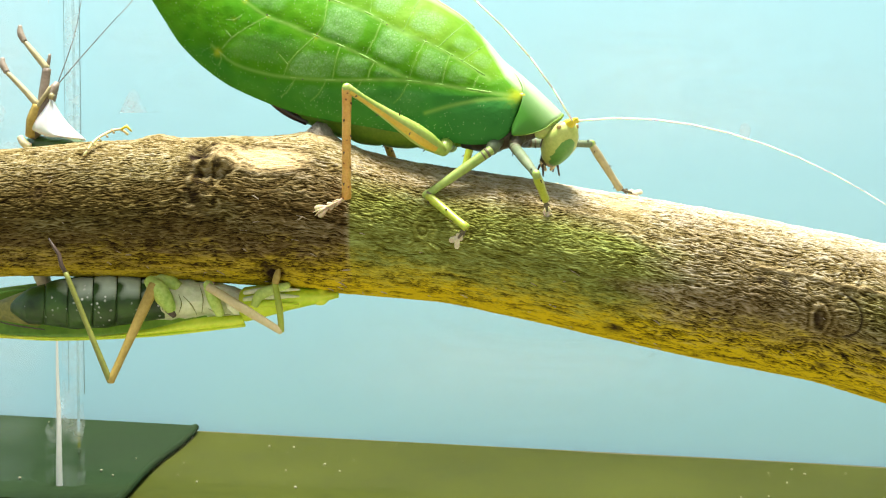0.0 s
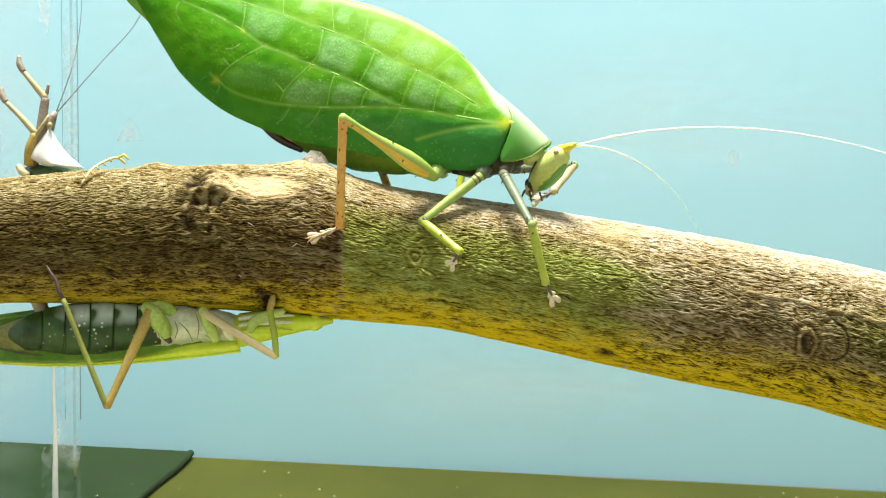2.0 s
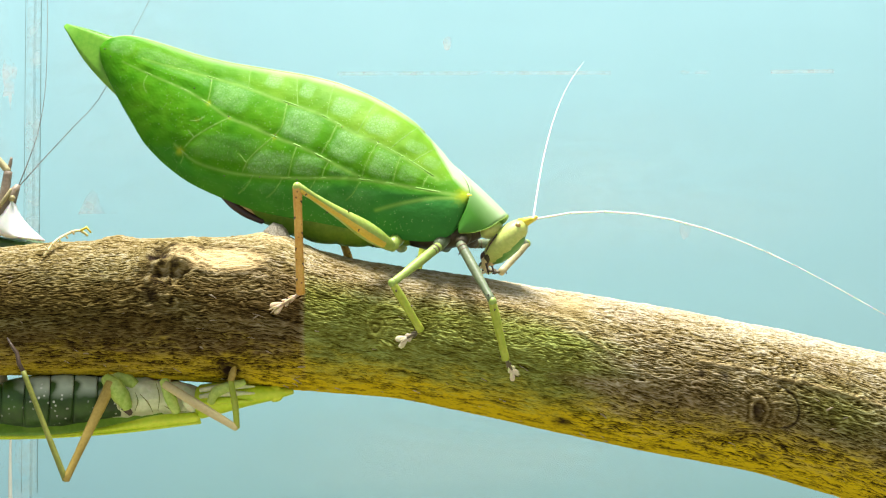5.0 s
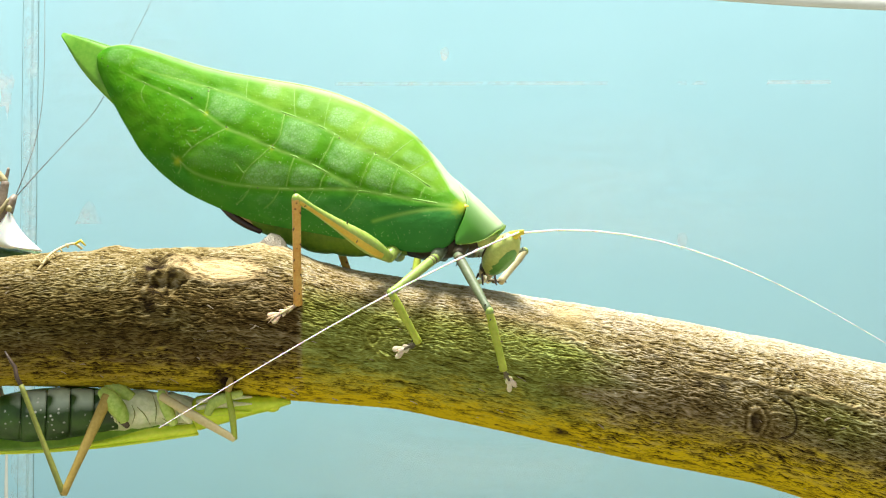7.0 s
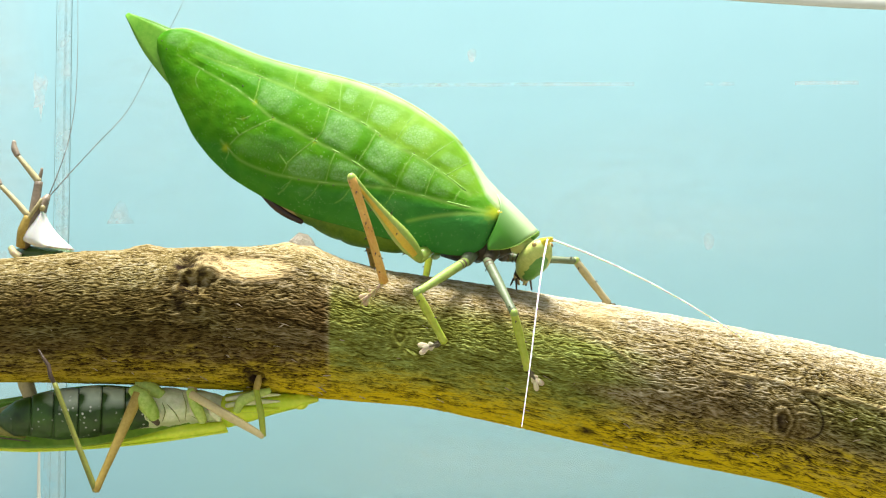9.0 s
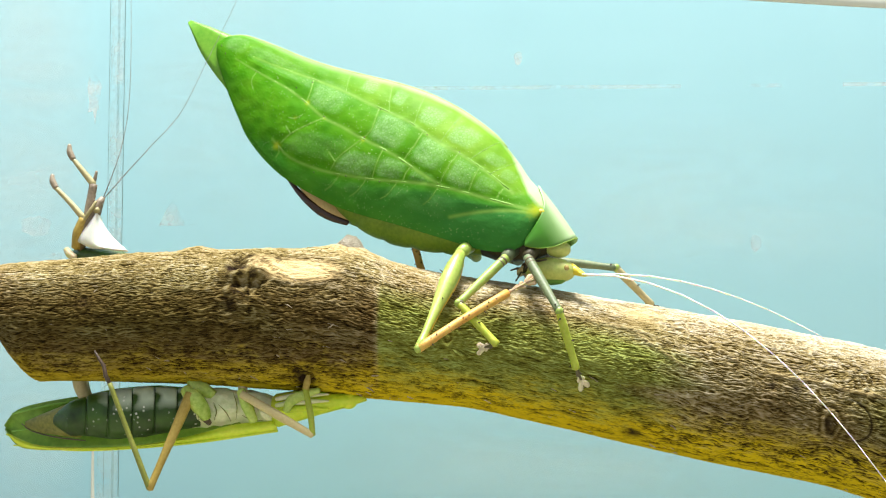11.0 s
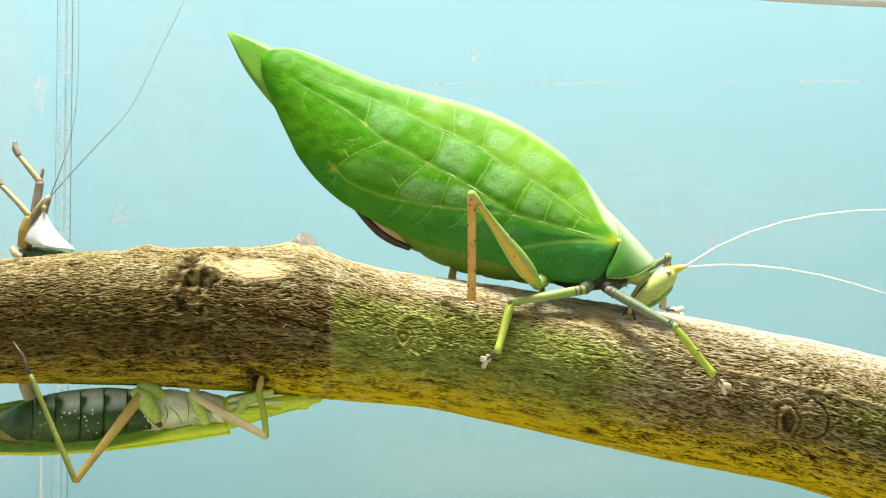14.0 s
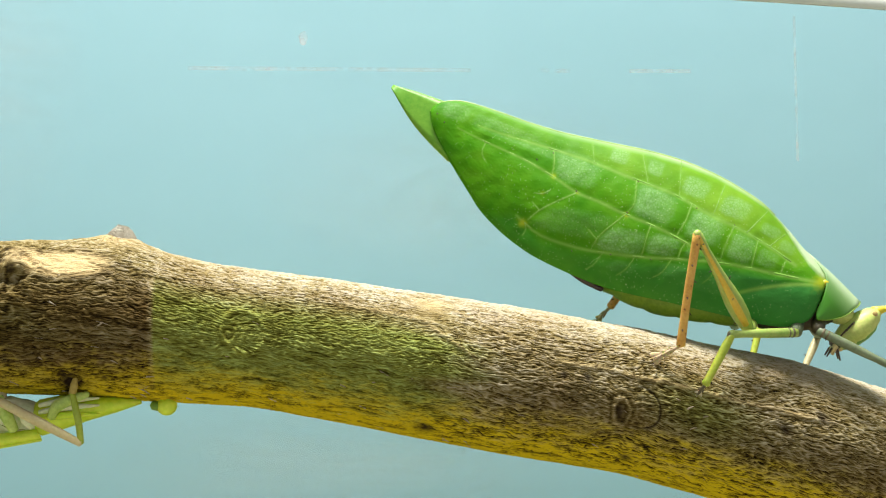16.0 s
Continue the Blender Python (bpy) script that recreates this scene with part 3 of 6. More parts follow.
def field(x, y, z, seed=0):
    """Smooth gradient noise on whole arrays, about -0.7 to 0.7."""
    xi, yi, zi = (np.floor(v).astype(int) for v in (x, y, z))
    xf, yf, zf = x - xi, y - yi, z - zi
    u, v, w = (t * t * t * (t * (t * 6 - 15) + 10) for t in (xf, yf, zf))
    total = 0
    for dx in (0, 1):
        for dy in (0, 1):
            for dz in (0, 1):
                g = GRAD[PERM[(PERM[(PERM[(xi + dx + seed * 37) & 4095] + yi + dy) & 4095] + zi + dz) & 4095]]
                dot = g[..., 0] * (xf - dx) + g[..., 1] * (yf - dy) + g[..., 2] * (zf - dz)
                total = total + dot * (u if dx else 1 - u) * (v if dy else 1 - v) * (w if dz else 1 - w)
    return total


def branch():
    rng = np.r_[np.linspace(-0.1325, 0.172, 1240), np.linspace(0.174, 0.36, 60)]
    kern = np.exp(-np.linspace(-2, 2, 61) ** 2)
    kern /= kern.sum()

    def sm(v):
        even = np.linspace(-0.1325, 0.36, 1500)
        p = np.pad(np.interp(even, AXIS_X, v), 30, mode="edge")
        return np.interp(rng, even, np.convolve(p, kern, "valid"))
    cz, r0 = sm(AXIS_Z) + 0.0002, sm(AXIS_R) + 0.0006
    # angle: 0 faces the camera, +90 degrees is the top; the seam lies at the back
    th = np.radians(np.r_[np.linspace(-180, -92, 40, endpoint=False), np.linspace(-92, 112, 620, endpoint=False), np.linspace(112, 180, 34, endpoint=False)])
    n = len(th)
    X, T = np.meshgrid(rng, th, indexing="ij")
    R = np.repeat(r0[:, None], n, 1)
    Td = np.degrees(T)
    C, S = np.cos(T), np.sin(T)
    slow = field(X * 45, C * 1.7, S * 1.7, 1)
    # the grain waves a little and bends round the knots
    warp = 0.06 * field(X * 45, C * 2.0 + 9, S * 2.0, 2) + 0.045 * field(X * 260, C * 5, S * 5, 3) + 0.018 * field(X * 700, C * 14, S * 14, 13)
    calm = np.ones_like(R)
    for kx, kd, size in ((-0.0635, 40, 0.009), (-0.0139, 4, 0.0045), (0.0775, -6, 0.006), (-0.0491, -51, 0.005), (0.034, 55, 0.008), (-0.1032, 15, 0.005)):
        ax, aa = (X - kx) / size, (Td - kd) * 0.0003 / size
        warp += 0.16 * np.exp(-(ax ** 2 + aa ** 2)) * np.sign(aa) * (1 - np.exp(-np.abs(aa) * 2))
        calm *= 1 - 0.75 * np.exp(-2.2 * (ax ** 2 + aa ** 2))
    # each band of grain leans a little its own way
    lean = 0.5 * field(X * 38, C * 2.6, S * 2.6, 14)
    Cw, Sw = np.cos(T + warp + lean * 0.10), np.sin(T + warp + lean * 0.10)
    q = 0.0175
    film = np.clip((X + 0.0312) / 0.0012, 0, 1) * np.clip((0.047 - X) / 0.020, 0, 1) * np.clip((46 - Td) / 30, 0, 1)
    high = np.clip((Td - 38) / 22, 0, 1)

    def wrinkle(a, b, seed, width):
        """Thin crests that wander and join along the branch, and the undercut furrow below each, whose shade also goes
        into the colour: a, b cells a metre along and across.
        """
        f = field(X * a, Cw * q * b, Sw * q * b, seed)
        up = np.tanh(np.gradient(f, axis=1) / 0.012)
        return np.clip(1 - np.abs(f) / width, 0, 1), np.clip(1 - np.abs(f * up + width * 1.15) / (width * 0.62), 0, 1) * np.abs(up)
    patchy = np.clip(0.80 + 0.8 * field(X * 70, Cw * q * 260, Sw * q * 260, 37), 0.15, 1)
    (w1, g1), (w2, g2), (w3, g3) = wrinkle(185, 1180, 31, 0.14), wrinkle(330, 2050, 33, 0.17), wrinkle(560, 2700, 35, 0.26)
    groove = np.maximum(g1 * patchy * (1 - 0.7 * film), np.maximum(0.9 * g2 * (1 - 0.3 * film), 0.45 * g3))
    grit = field(X * 900, Cw * q * 2400, Sw * q * 2400, 6)
    n2 = field(X * 190 + 5, Cw * q * 700, Sw * q * 700, 5)
    ridge = np.maximum(w1 * patchy * (1 - 0.5 * film), np.maximum(0.85 * w2, 0.45 * w3)) * calm
    bare = np.exp(-(((X + 0.0500) / 0.0088) ** 2 + ((Td - 44) / 11) ** 2) ** 2)
    ridge, groove = ridge * (1 - 0.8 * bare), groove * calm * (1 - 0.85 * bare)
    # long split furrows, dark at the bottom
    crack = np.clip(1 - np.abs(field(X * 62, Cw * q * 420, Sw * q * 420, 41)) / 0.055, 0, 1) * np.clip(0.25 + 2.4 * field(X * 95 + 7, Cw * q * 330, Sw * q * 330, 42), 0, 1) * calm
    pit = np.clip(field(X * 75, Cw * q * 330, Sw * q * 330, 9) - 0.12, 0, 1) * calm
    # the weathered top flakes in short scales
    scale = np.clip(field(X * 330, Cw * q * 1000, Sw * q * 1000, 47) * 2.2, 0, 1) * high * calm
    disp = 0.00040 * ridge - 0.00024 * groove + 0.0007 * slow - 0.0002 * pit + 0.00010 * n2 + 0.00005 * grit - 0.00042 * crack + 0.00022 * scale
    # top of the branch is lightened in the colour, more to the right
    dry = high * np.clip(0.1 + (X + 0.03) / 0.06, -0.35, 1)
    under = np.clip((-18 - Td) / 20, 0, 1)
    # colour carries the shade below each crest; cracks and pits are darker too
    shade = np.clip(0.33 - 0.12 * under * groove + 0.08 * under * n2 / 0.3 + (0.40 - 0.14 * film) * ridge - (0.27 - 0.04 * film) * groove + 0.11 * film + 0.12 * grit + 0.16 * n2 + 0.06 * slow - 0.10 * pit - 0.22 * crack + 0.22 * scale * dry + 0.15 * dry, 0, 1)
    wood, knot, algae, lichen = (np.zeros_like(R) for _ in range(4))

    def near(x, deg, lx, ldeg):
        return ((X - x) / lx) ** 2 + ((Td - deg) / ldeg) ** 2

    def rings(x, deg, size, amp, waves):
        arc = (Td - deg) * math.pi / 180 * 0.0175
        d = np.sqrt((X - x) ** 2 + (arc * 0.72) ** 2) / size + 0.45 * field(X * 260, arc * 260, 0 * X, 23) + 0.22 * field(X * 800, arc * 800, 0 * X, 24)
        return amp * np.exp(-(d ** 2)) * np.cos(d * waves)
    # broken stub with a hollow, and the bare oval beside it
    disp += 0.0022 * np.exp(-near(-0.0635, 44, 0.0065, 22)) - 0.0034 * np.exp(-near(-0.0660, 50, 0.0022, 8)) - 0.0022 * np.exp(-near(-0.0635, 30, 0.0050, 5))
    knot += 1.3 * np.exp(-near(-0.0664, 47, 0.0026, 6) ** 2) + 0.35 * np.exp(-near(-0.0640, 29, 0.0048, 5.5)) + 0.5 * np.exp(-near(-0.0668, 12, 0.002, 9))
    wood += np.clip(1.5 * np.exp(-near(-0.0500, 44, 0.0088, 11) ** 2), 0, 1) + 0.7 * np.exp(-near(-0.0605, 49, 0.0040, 8))
    disp += rings(-0.0610, 34, 0.008, 0.0006, 9.0)
    # darker lip round the bare oval, and curled bark round the stub
    lip = np.exp(-((near(-0.0500, 44, 0.0085, 11) - 1.7) / 0.45) ** 2) * np.clip(0.7 + 1.4 * field(X * 250, C * 12, S * 12, 71), 0, 1)
    knot += 0.25 * lip
    disp += 0.0003 * lip
    shade = np.clip(shade + rings(-0.0640, 32, 0.0085, 0.20, 15.0), 0, 1)
    knot += 0.45 * np.exp(-near(-0.0672, 58, 0.0012, 5)) + 0.4 * np.exp(-near(-0.0676, 38, 0.0010, 7))
    # snag on top
    disp += 0.0014 * np.exp(-near(-0.0395, 88, 0.0060, 20)) + 0.0012 * np.exp(-near(-0.0790, 86, 0.004, 14))
    wood += 0.6 * np.exp(-near(-0.0395, 80, 0.004, 14))
    # round eyes left by twigs
    for x, deg, size, amp in ((-0.0139, 4, 0.0028, 0.0002), (0.0775, -6, 0.0034, 0.0004), (-0.0491, -51, 0.0026, 0.0005), (-0.1032, 15, 0.0024, 0.0002), (0.0846, 31, 0.003, 0.0003), (0.112, -14, 0.004, 0.0003), (0.145, -12, 0.0035, 0.0003)):
        disp += rings(x, deg, size, amp, 11.0)
        shade = np.clip(shade + rings(x, deg, size * 1.2, 340 * amp, 13.0), 0, 1)
    knot += 0.9 * np.exp(-near(0.0772, -6, 0.0013, 6)) + 1.5 * np.exp(-near(-0.0491, -52, 0.0022, 8)) + 0.3 * np.exp(-near(-0.0139, 4, 0.0006, 2)) + 0.3 * np.exp(-near(-0.1032, 15, 0.0015, 5))
    ring = np.abs(np.sqrt((X - 0.0828) ** 2 + ((Td - 0) * 0.000295) ** 2) - 0.0045)
    side = np.clip((X - 0.0815) / 0.002, 0, 1)
    knot += 0.85 * np.exp(-(ring / 0.00028) ** 2) * side
    disp -= 0.0005 * np.exp(-(ring / 0.0004) ** 2) * side
    ring = np.abs(np.sqrt((X + 0.0105) ** 2 + ((Td - 8) * 0.000285) ** 2) - 0.0048)
    disp += 0.0005 * np.exp(-(ring / 0.0006) ** 2)
    for x, deg, s in ((0.0697, 15, 0.0012), (0.0799, -45, 0.0016), (-0.0273, -70, 0.0010), (-0.0783, -77, 0.0016), (0.0640, 14, 0.0010), (0.118, 8, 0.0018), (0.128, 22, 0.0016), (0.0315, -52, 0.0022), (-0.0415, -45, 0.0010)):
        knot += 0.8 * np.exp(-near(x, deg, s, s * 3000))
        disp -= 0.0004 * np.exp(-near(x, deg, s, s * 3000))
    # a ridge that slants down from the top
    for (xa, da), (xb, db) in (((0.033, 66), (0.060, 22)), ((0.060, 24), (0.130, 20)), ((0.030, 40), (0.045, 12)), ((0.010, 44), (0.036, 38))):
        line = da + (db - da) * np.clip((X - xa) / (xb - xa), 0, 1)
        on = np.clip((X - xa) / 0.004, 0, 1) * np.clip((xb - X) / 0.004, 0, 1)
        line = line + 2.5 * field(X * 90, 0 * X, 0 * X, 61) + 1.2 * field(X * 300, 0 * X, 0 * X, 62)
        disp += 0.0004 * on * np.exp(-((Td - line) / 2.0) ** 2)
        wood += 0.55 * on * np.exp(-((Td - line) / 1.6) ** 2) * np.clip(0.7 + 1.5 * field(X * 200, 0 * X, 0 * X, 63), 0, 1)
        # colour is darkened in a line just below the ridge
        knot += 0.15 * on * np.exp(-((Td - line + 3.0) / 1.0) ** 2)
    wood += 0.55 * np.exp(-near(0.034, 62, 0.0045, 9))
    # algae between two limits along the branch, yellow floor bounce painted on the under side
    wob = 0.004 * np.sin(Td * 0.12) + 0.003 * np.sin(Td * 0.31 + 1)
    algae = np.clip((X + 0.0312) / 0.0012, 0, 1) * np.clip((0.047 - X + wob) / 0.020, 0, 1) * np.clip((46 - Td) / 30, 0, 1)
    algae = np.maximum(algae, 0.6 * np.exp(-near(0.097, 6, 0.012, 20)))
    algae = np.maximum(algae, 0.35 * np.exp(-near(-0.09, 0, 0.05, 40)))
    brown = np.clip((-0.0308 - X) / 0.0012, 0, 1) * np.clip((48 - Td) / 30, 0, 1) * np.clip(1.0 + 0.8 * field(X * 60, C * 3, S * 3, 51), 0, 1)
    brown = np.maximum(brown, 0.45 * np.clip((X - 0.042 - 0.5 * wob) / 0.022, 0, 1) * np.clip((24 - Td + 900 * wob) / 26, 0, 1) * np.clip(1.0 + 0.9 * field(X * 55, C * 3, S * 3, 54), 0.2, 1))
    # yellow light from the floor, put into the colour of the lower side
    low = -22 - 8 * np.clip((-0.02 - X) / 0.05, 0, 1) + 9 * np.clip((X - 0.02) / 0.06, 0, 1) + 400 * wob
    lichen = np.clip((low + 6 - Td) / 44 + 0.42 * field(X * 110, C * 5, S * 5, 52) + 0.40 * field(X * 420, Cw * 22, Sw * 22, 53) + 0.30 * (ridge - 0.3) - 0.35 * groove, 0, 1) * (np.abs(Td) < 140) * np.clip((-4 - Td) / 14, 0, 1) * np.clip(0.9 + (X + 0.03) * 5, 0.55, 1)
    # rounded cut end
    e = np.clip((rng + 0.1325) / 0.012, 0, 1)
    slant = np.clip(1 - (1 - e) ** 2.2, 0.0, 1)
    Rr = (R + disp) * np.sqrt(slant)[:, None]
    Y = -Rr * np.cos(T)
    Z = cz[:, None] + Rr * np.sin(T) + (0.004 * (1 - e) ** 1.5)[:, None]
    Xs = X + 0.006 * np.clip((0.02 - (rng + 0.1325)) / 0.02, 0, 1)[:, None] * (-np.sin(T))
    me = bpy.data.meshes.new("branch")
    nx = len(rng)
    verts = np.stack([Xs, Y, Z], -1).reshape(-1, 3)
    idx = np.arange(nx * n).reshape(nx, n)
    a, b = idx[:-1], idx[1:]
    faces = np.stack([a, b, np.roll(b, -1, 1), np.roll(a, -1, 1)], -1).reshape(-1, 4)
    me.from_pydata(verts.tolist(), [], faces.tolist())
    uv = me.uv_layers.new(name="grain")
    su = X.reshape(-1)
    sv = (((th + math.pi) / (2 * math.pi))[None, :] * (2 * math.pi * 0.0175) + 0 * X).reshape(-1)
    loops = faces.reshape(-1)
    luv = np.stack([su[loops], sv[loops]], -1)
    last = (faces % n).reshape(-1, 4)
    wrap = ((last.max(1) == n - 1) & (last.min(1) == 0))
    for f in np.nonzero(wrap)[0]:
        for k in range(4):
            if faces[f, k] % n == 0:
                luv[f * 4 + k, 1] += 2 * math.pi * 0.0175
    uv.data.foreach_set("uv", luv.reshape(-1).astype(np.float32))
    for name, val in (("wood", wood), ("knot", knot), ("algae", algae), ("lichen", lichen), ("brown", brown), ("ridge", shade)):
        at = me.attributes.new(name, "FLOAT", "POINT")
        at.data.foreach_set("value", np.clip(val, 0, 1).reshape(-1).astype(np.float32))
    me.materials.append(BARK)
    me.polygons.foreach_set("use_smooth", [True] * len(me.polygons))
    me.update()
    ob = new("branch", me)
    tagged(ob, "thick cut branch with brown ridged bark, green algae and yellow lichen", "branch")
    # the snag of torn wood on top
    bm = bmesh.new()
    tube(bm, smooth_line([(-0.0392, -0.001, 0.0070), (-0.0393, -0.001, 0.0090), (-0.0397, -0.001, 0.0104), (-0.0399, -0.001, 0.0113)], 12), np.linspace(0.0046, 0.0027, 12), 26, 0.8)
    for v in bm.verts:
        a = math.atan2(v.co.y + 0.001, v.co.x + 0.0395)
        up = min(1.0, max(0.0, (v.co.z - 0.0085) / 0.002))
        v.co += Vector((math.cos(a), math.sin(a), 0)) * (0.0006 * noise.noise(Vector((math.cos(a) * 3, math.sin(a) * 3, v.co.z * 150))) + 0.0003 * noise.noise(v.co * 2500))
        v.co.z += up * 0.0011 * noise.noise(Vector((math.cos(a) * 2.5, math.sin(a) * 2.5, 7)))
    part("snag", bm, plain("torn_wood", (0.62, 0.53, 0.37), (0.92, 0.86, 0.70), 900, 0.9, 1.0, 0.002), ob, "torn pale stub of a twig")
    # flakes and hairs of loose bark along the outline
    rnd = random.Random(8)
    bm = bmesh.new()
    for _ in range(260):
        x, deg = rnd.uniform(-0.12, 0.17), rnd.uniform(-80, 100)
        r = np.interp(x, AXIS_X, AXIS_R) + 0.0003
        z = np.interp(x, AXIS_X, AXIS_Z)
        l, w = rnd.uniform(0.0008, 0.0026), rnd.uniform(0.00012, 0.0003)
        t0, t1 = radians(deg), radians(deg + rnd.uniform(-4, 4))
        lift = rnd.uniform(0.0001, 0.0006)
        sl = (np.interp(x + l, AXIS_X, AXIS_Z) - z)
        p0 = Vector((x, -r * math.cos(t0), z + r * math.sin(t0)))
        p1 = Vector((x + l, -(r + lift) * math.cos(t1), z + sl + (r + lift) * math.sin(t1)))
        tube(bm, [p0, (p0 + p1) / 2 + Vector((0, 0, lift * 0.2)), p1], [w, w * 0.9, w * 0.3], 4)
    flakes = part("bark_litter", bm, plain("flake_tan", (0.20, 0.14, 0.08), (0.62, 0.52, 0.36), 300, 0.9, 0.5), ob, "loose slivers of dry bark")
    tagged(flakes, kind="stuff")
    return ob


branch()

# ---- katydid that walks ----
# Its own space: x towards the head, z up, y to its right side, the root under the thorax.
class Wing:
    """The side wing: between its upper and lower edge, arched outwards, puckered between the veins. Plan in mm: x, z."""
    TOP = [(3.7, 11.3), (5.1, 13.0), (4.3, 15.0), (2.1, 17.5), (-0.7, 20.3), (-3.4, 23.9), (-6.9, 28.0), (-10.4, 31.6), (-14.7, 34.8), (-19.0, 37.6), (-23.4, 40.0), (-29.3, 42.7), (-35.4, 44.8), (-40.7, 46.3), (-44.5, 47.2), (-52.3, 49.1), (-60.1, 51.1), (-68.1, 53.7), (-76.1, 56.8), (-82.6, 59.2), (-87.5, 60.6), (-91.7, 60.7), (-94.9, 59.8), (-96.2, 58.1)]
    LOW = [(3.6, 11.1), (3.5, 9.2), (2.4, 6.2), (0.8, 3.2), (-1.5, 1.6), (-5.0, 0.8), (-9.1, 1.0), (-13.3, 1.8), (-19.5, 3.4), (-26.6, 5.2), (-33.9, 7.0), (-43.0, 9.0), (-50.6, 11.1), (-58.2, 14.2), (-64.5, 17.2), (-69.4, 19.9), (-74.3, 23.5), (-77.7, 26.5), (-81.9, 31.0), (-85.2, 36.1), (-88.7, 41.7), (-91.8, 47.0), (-94.2, 51.5), (-95.5, 55.2), (-95.4, 57.8)]
    LONG = {
        "upper": [(-3.1, 15.9), (-8.5, 20.1), (-13.2, 23.2), (-17.3, 25.6), (-21.5, 27.6), (-26.8, 30.7), (-30.5, 33.3), (-36.6, 36.1), (-41.5, 38.0), (-52.1, 42.7), (-58.5, 45.1), (-62.6, 46.6), (-74.6, 50.6), (-84.4, 54.3)],
        "middle": [(-20.6, 16.9), (-26.9, 20.3), (-32.8, 23.9), (-38.8, 26.9), (-44.2, 29.2), (-51.0, 32.7), (-56.4, 35.0), (-62.8, 39.6), (-69.0, 43.5), (-74.0, 46.0), (-80.3, 49.1), (-84.8, 51.4), (-89.7, 54.1)],
        "lower": [(3.8, 11.2), (-2.3, 12.6), (-7.6, 13.8), (-13.0, 15.1), (-20.6, 16.7), (-26.9, 17.5), (-32.9, 17.9), (-41.9, 18.6), (-53.0, 20.2), (-57.5, 21.3), (-62.8, 23.0), (-67.0, 25.0), (-69.9, 27.5), (-73.5, 31.0)],
        "lobe": [(3.5, 10.8), (-2.2, 11.2), (-7.7, 10.9), (-13.2, 10.1), (-18.7, 8.9)],
    }
    CROSS = [
        [(-38.5, 36.9), (-40.1, 45.9)], [(-30.8, 33.5), (-30.2, 42.9)], [(-22.7, 28.5), (-19.0, 37.5)], [(-14.6, 24.1), (-8.7, 29.9)],
        [(-9.2, 20.6), (-4.0, 24.4)], [(-52.1, 42.7), (-52.8, 49.1)], [(-41.4, 37.8), (-42.0, 32.0), (-44.2, 29.2)], [(-27.8, 31.5), (-29.4, 27.3), (-31.9, 23.3)],
        [(-17.6, 25.7), (-19.6, 21.7), (-21.2, 17.3)], [(-11.8, 22.3), (-12.8, 18.9), (-13.8, 15.2)], [(-5.1, 17.4), (-6.1, 15.4), (-6.8, 13.8)], [(-62.6, 46.4), (-62.3, 43.0), (-62.8, 39.6)],
        [(-44.2, 29.2), (-49.8, 24.8), (-51.6, 22.8), (-53.0, 20.4)], [(-51.4, 23.0), (-53.6, 25.7)], [(-37.9, 26.4), (-39.2, 22.6), (-40.4, 18.5)], [(-29.5, 21.8), (-30.7, 19.9), (-31.4, 17.8)],
        [(-56.4, 35.0), (-61.5, 32.9), (-65.9, 30.8), (-68.2, 29.1), (-69.9, 27.5)], [(-66.0, 30.8), (-67.9, 33.0)], [(-63.3, 35.7), (-65.3, 35.0), (-67.4, 35.3)], [(-49.9, 19.7), (-52.0, 17.0), (-54.8, 15.2)],
        [(-41.9, 18.6), (-44.2, 15.5), (-47.0, 13.7)], [(-32.9, 17.8), (-35.3, 14.6), (-38.1, 13.1)], [(-21.5, 16.6), (-23.5, 13.4), (-25.8, 11.6)], [(-69.9, 27.5), (-69.7, 25.7), (-70.9, 24.1)],
        [(-80.3, 49.1), (-81.2, 46.1), (-79.9, 43.3)],
    ]
    # lower limit of the pale field along the back
    STRIP = [(3.7, 12.2), (0.4, 15.8), (-3.1, 21.6), (-5.7, 26.2), (-9.1, 30.1), (-14.4, 33.9), (-21.7, 38.3), (-28.9, 41.4), (-38.0, 44.5)]
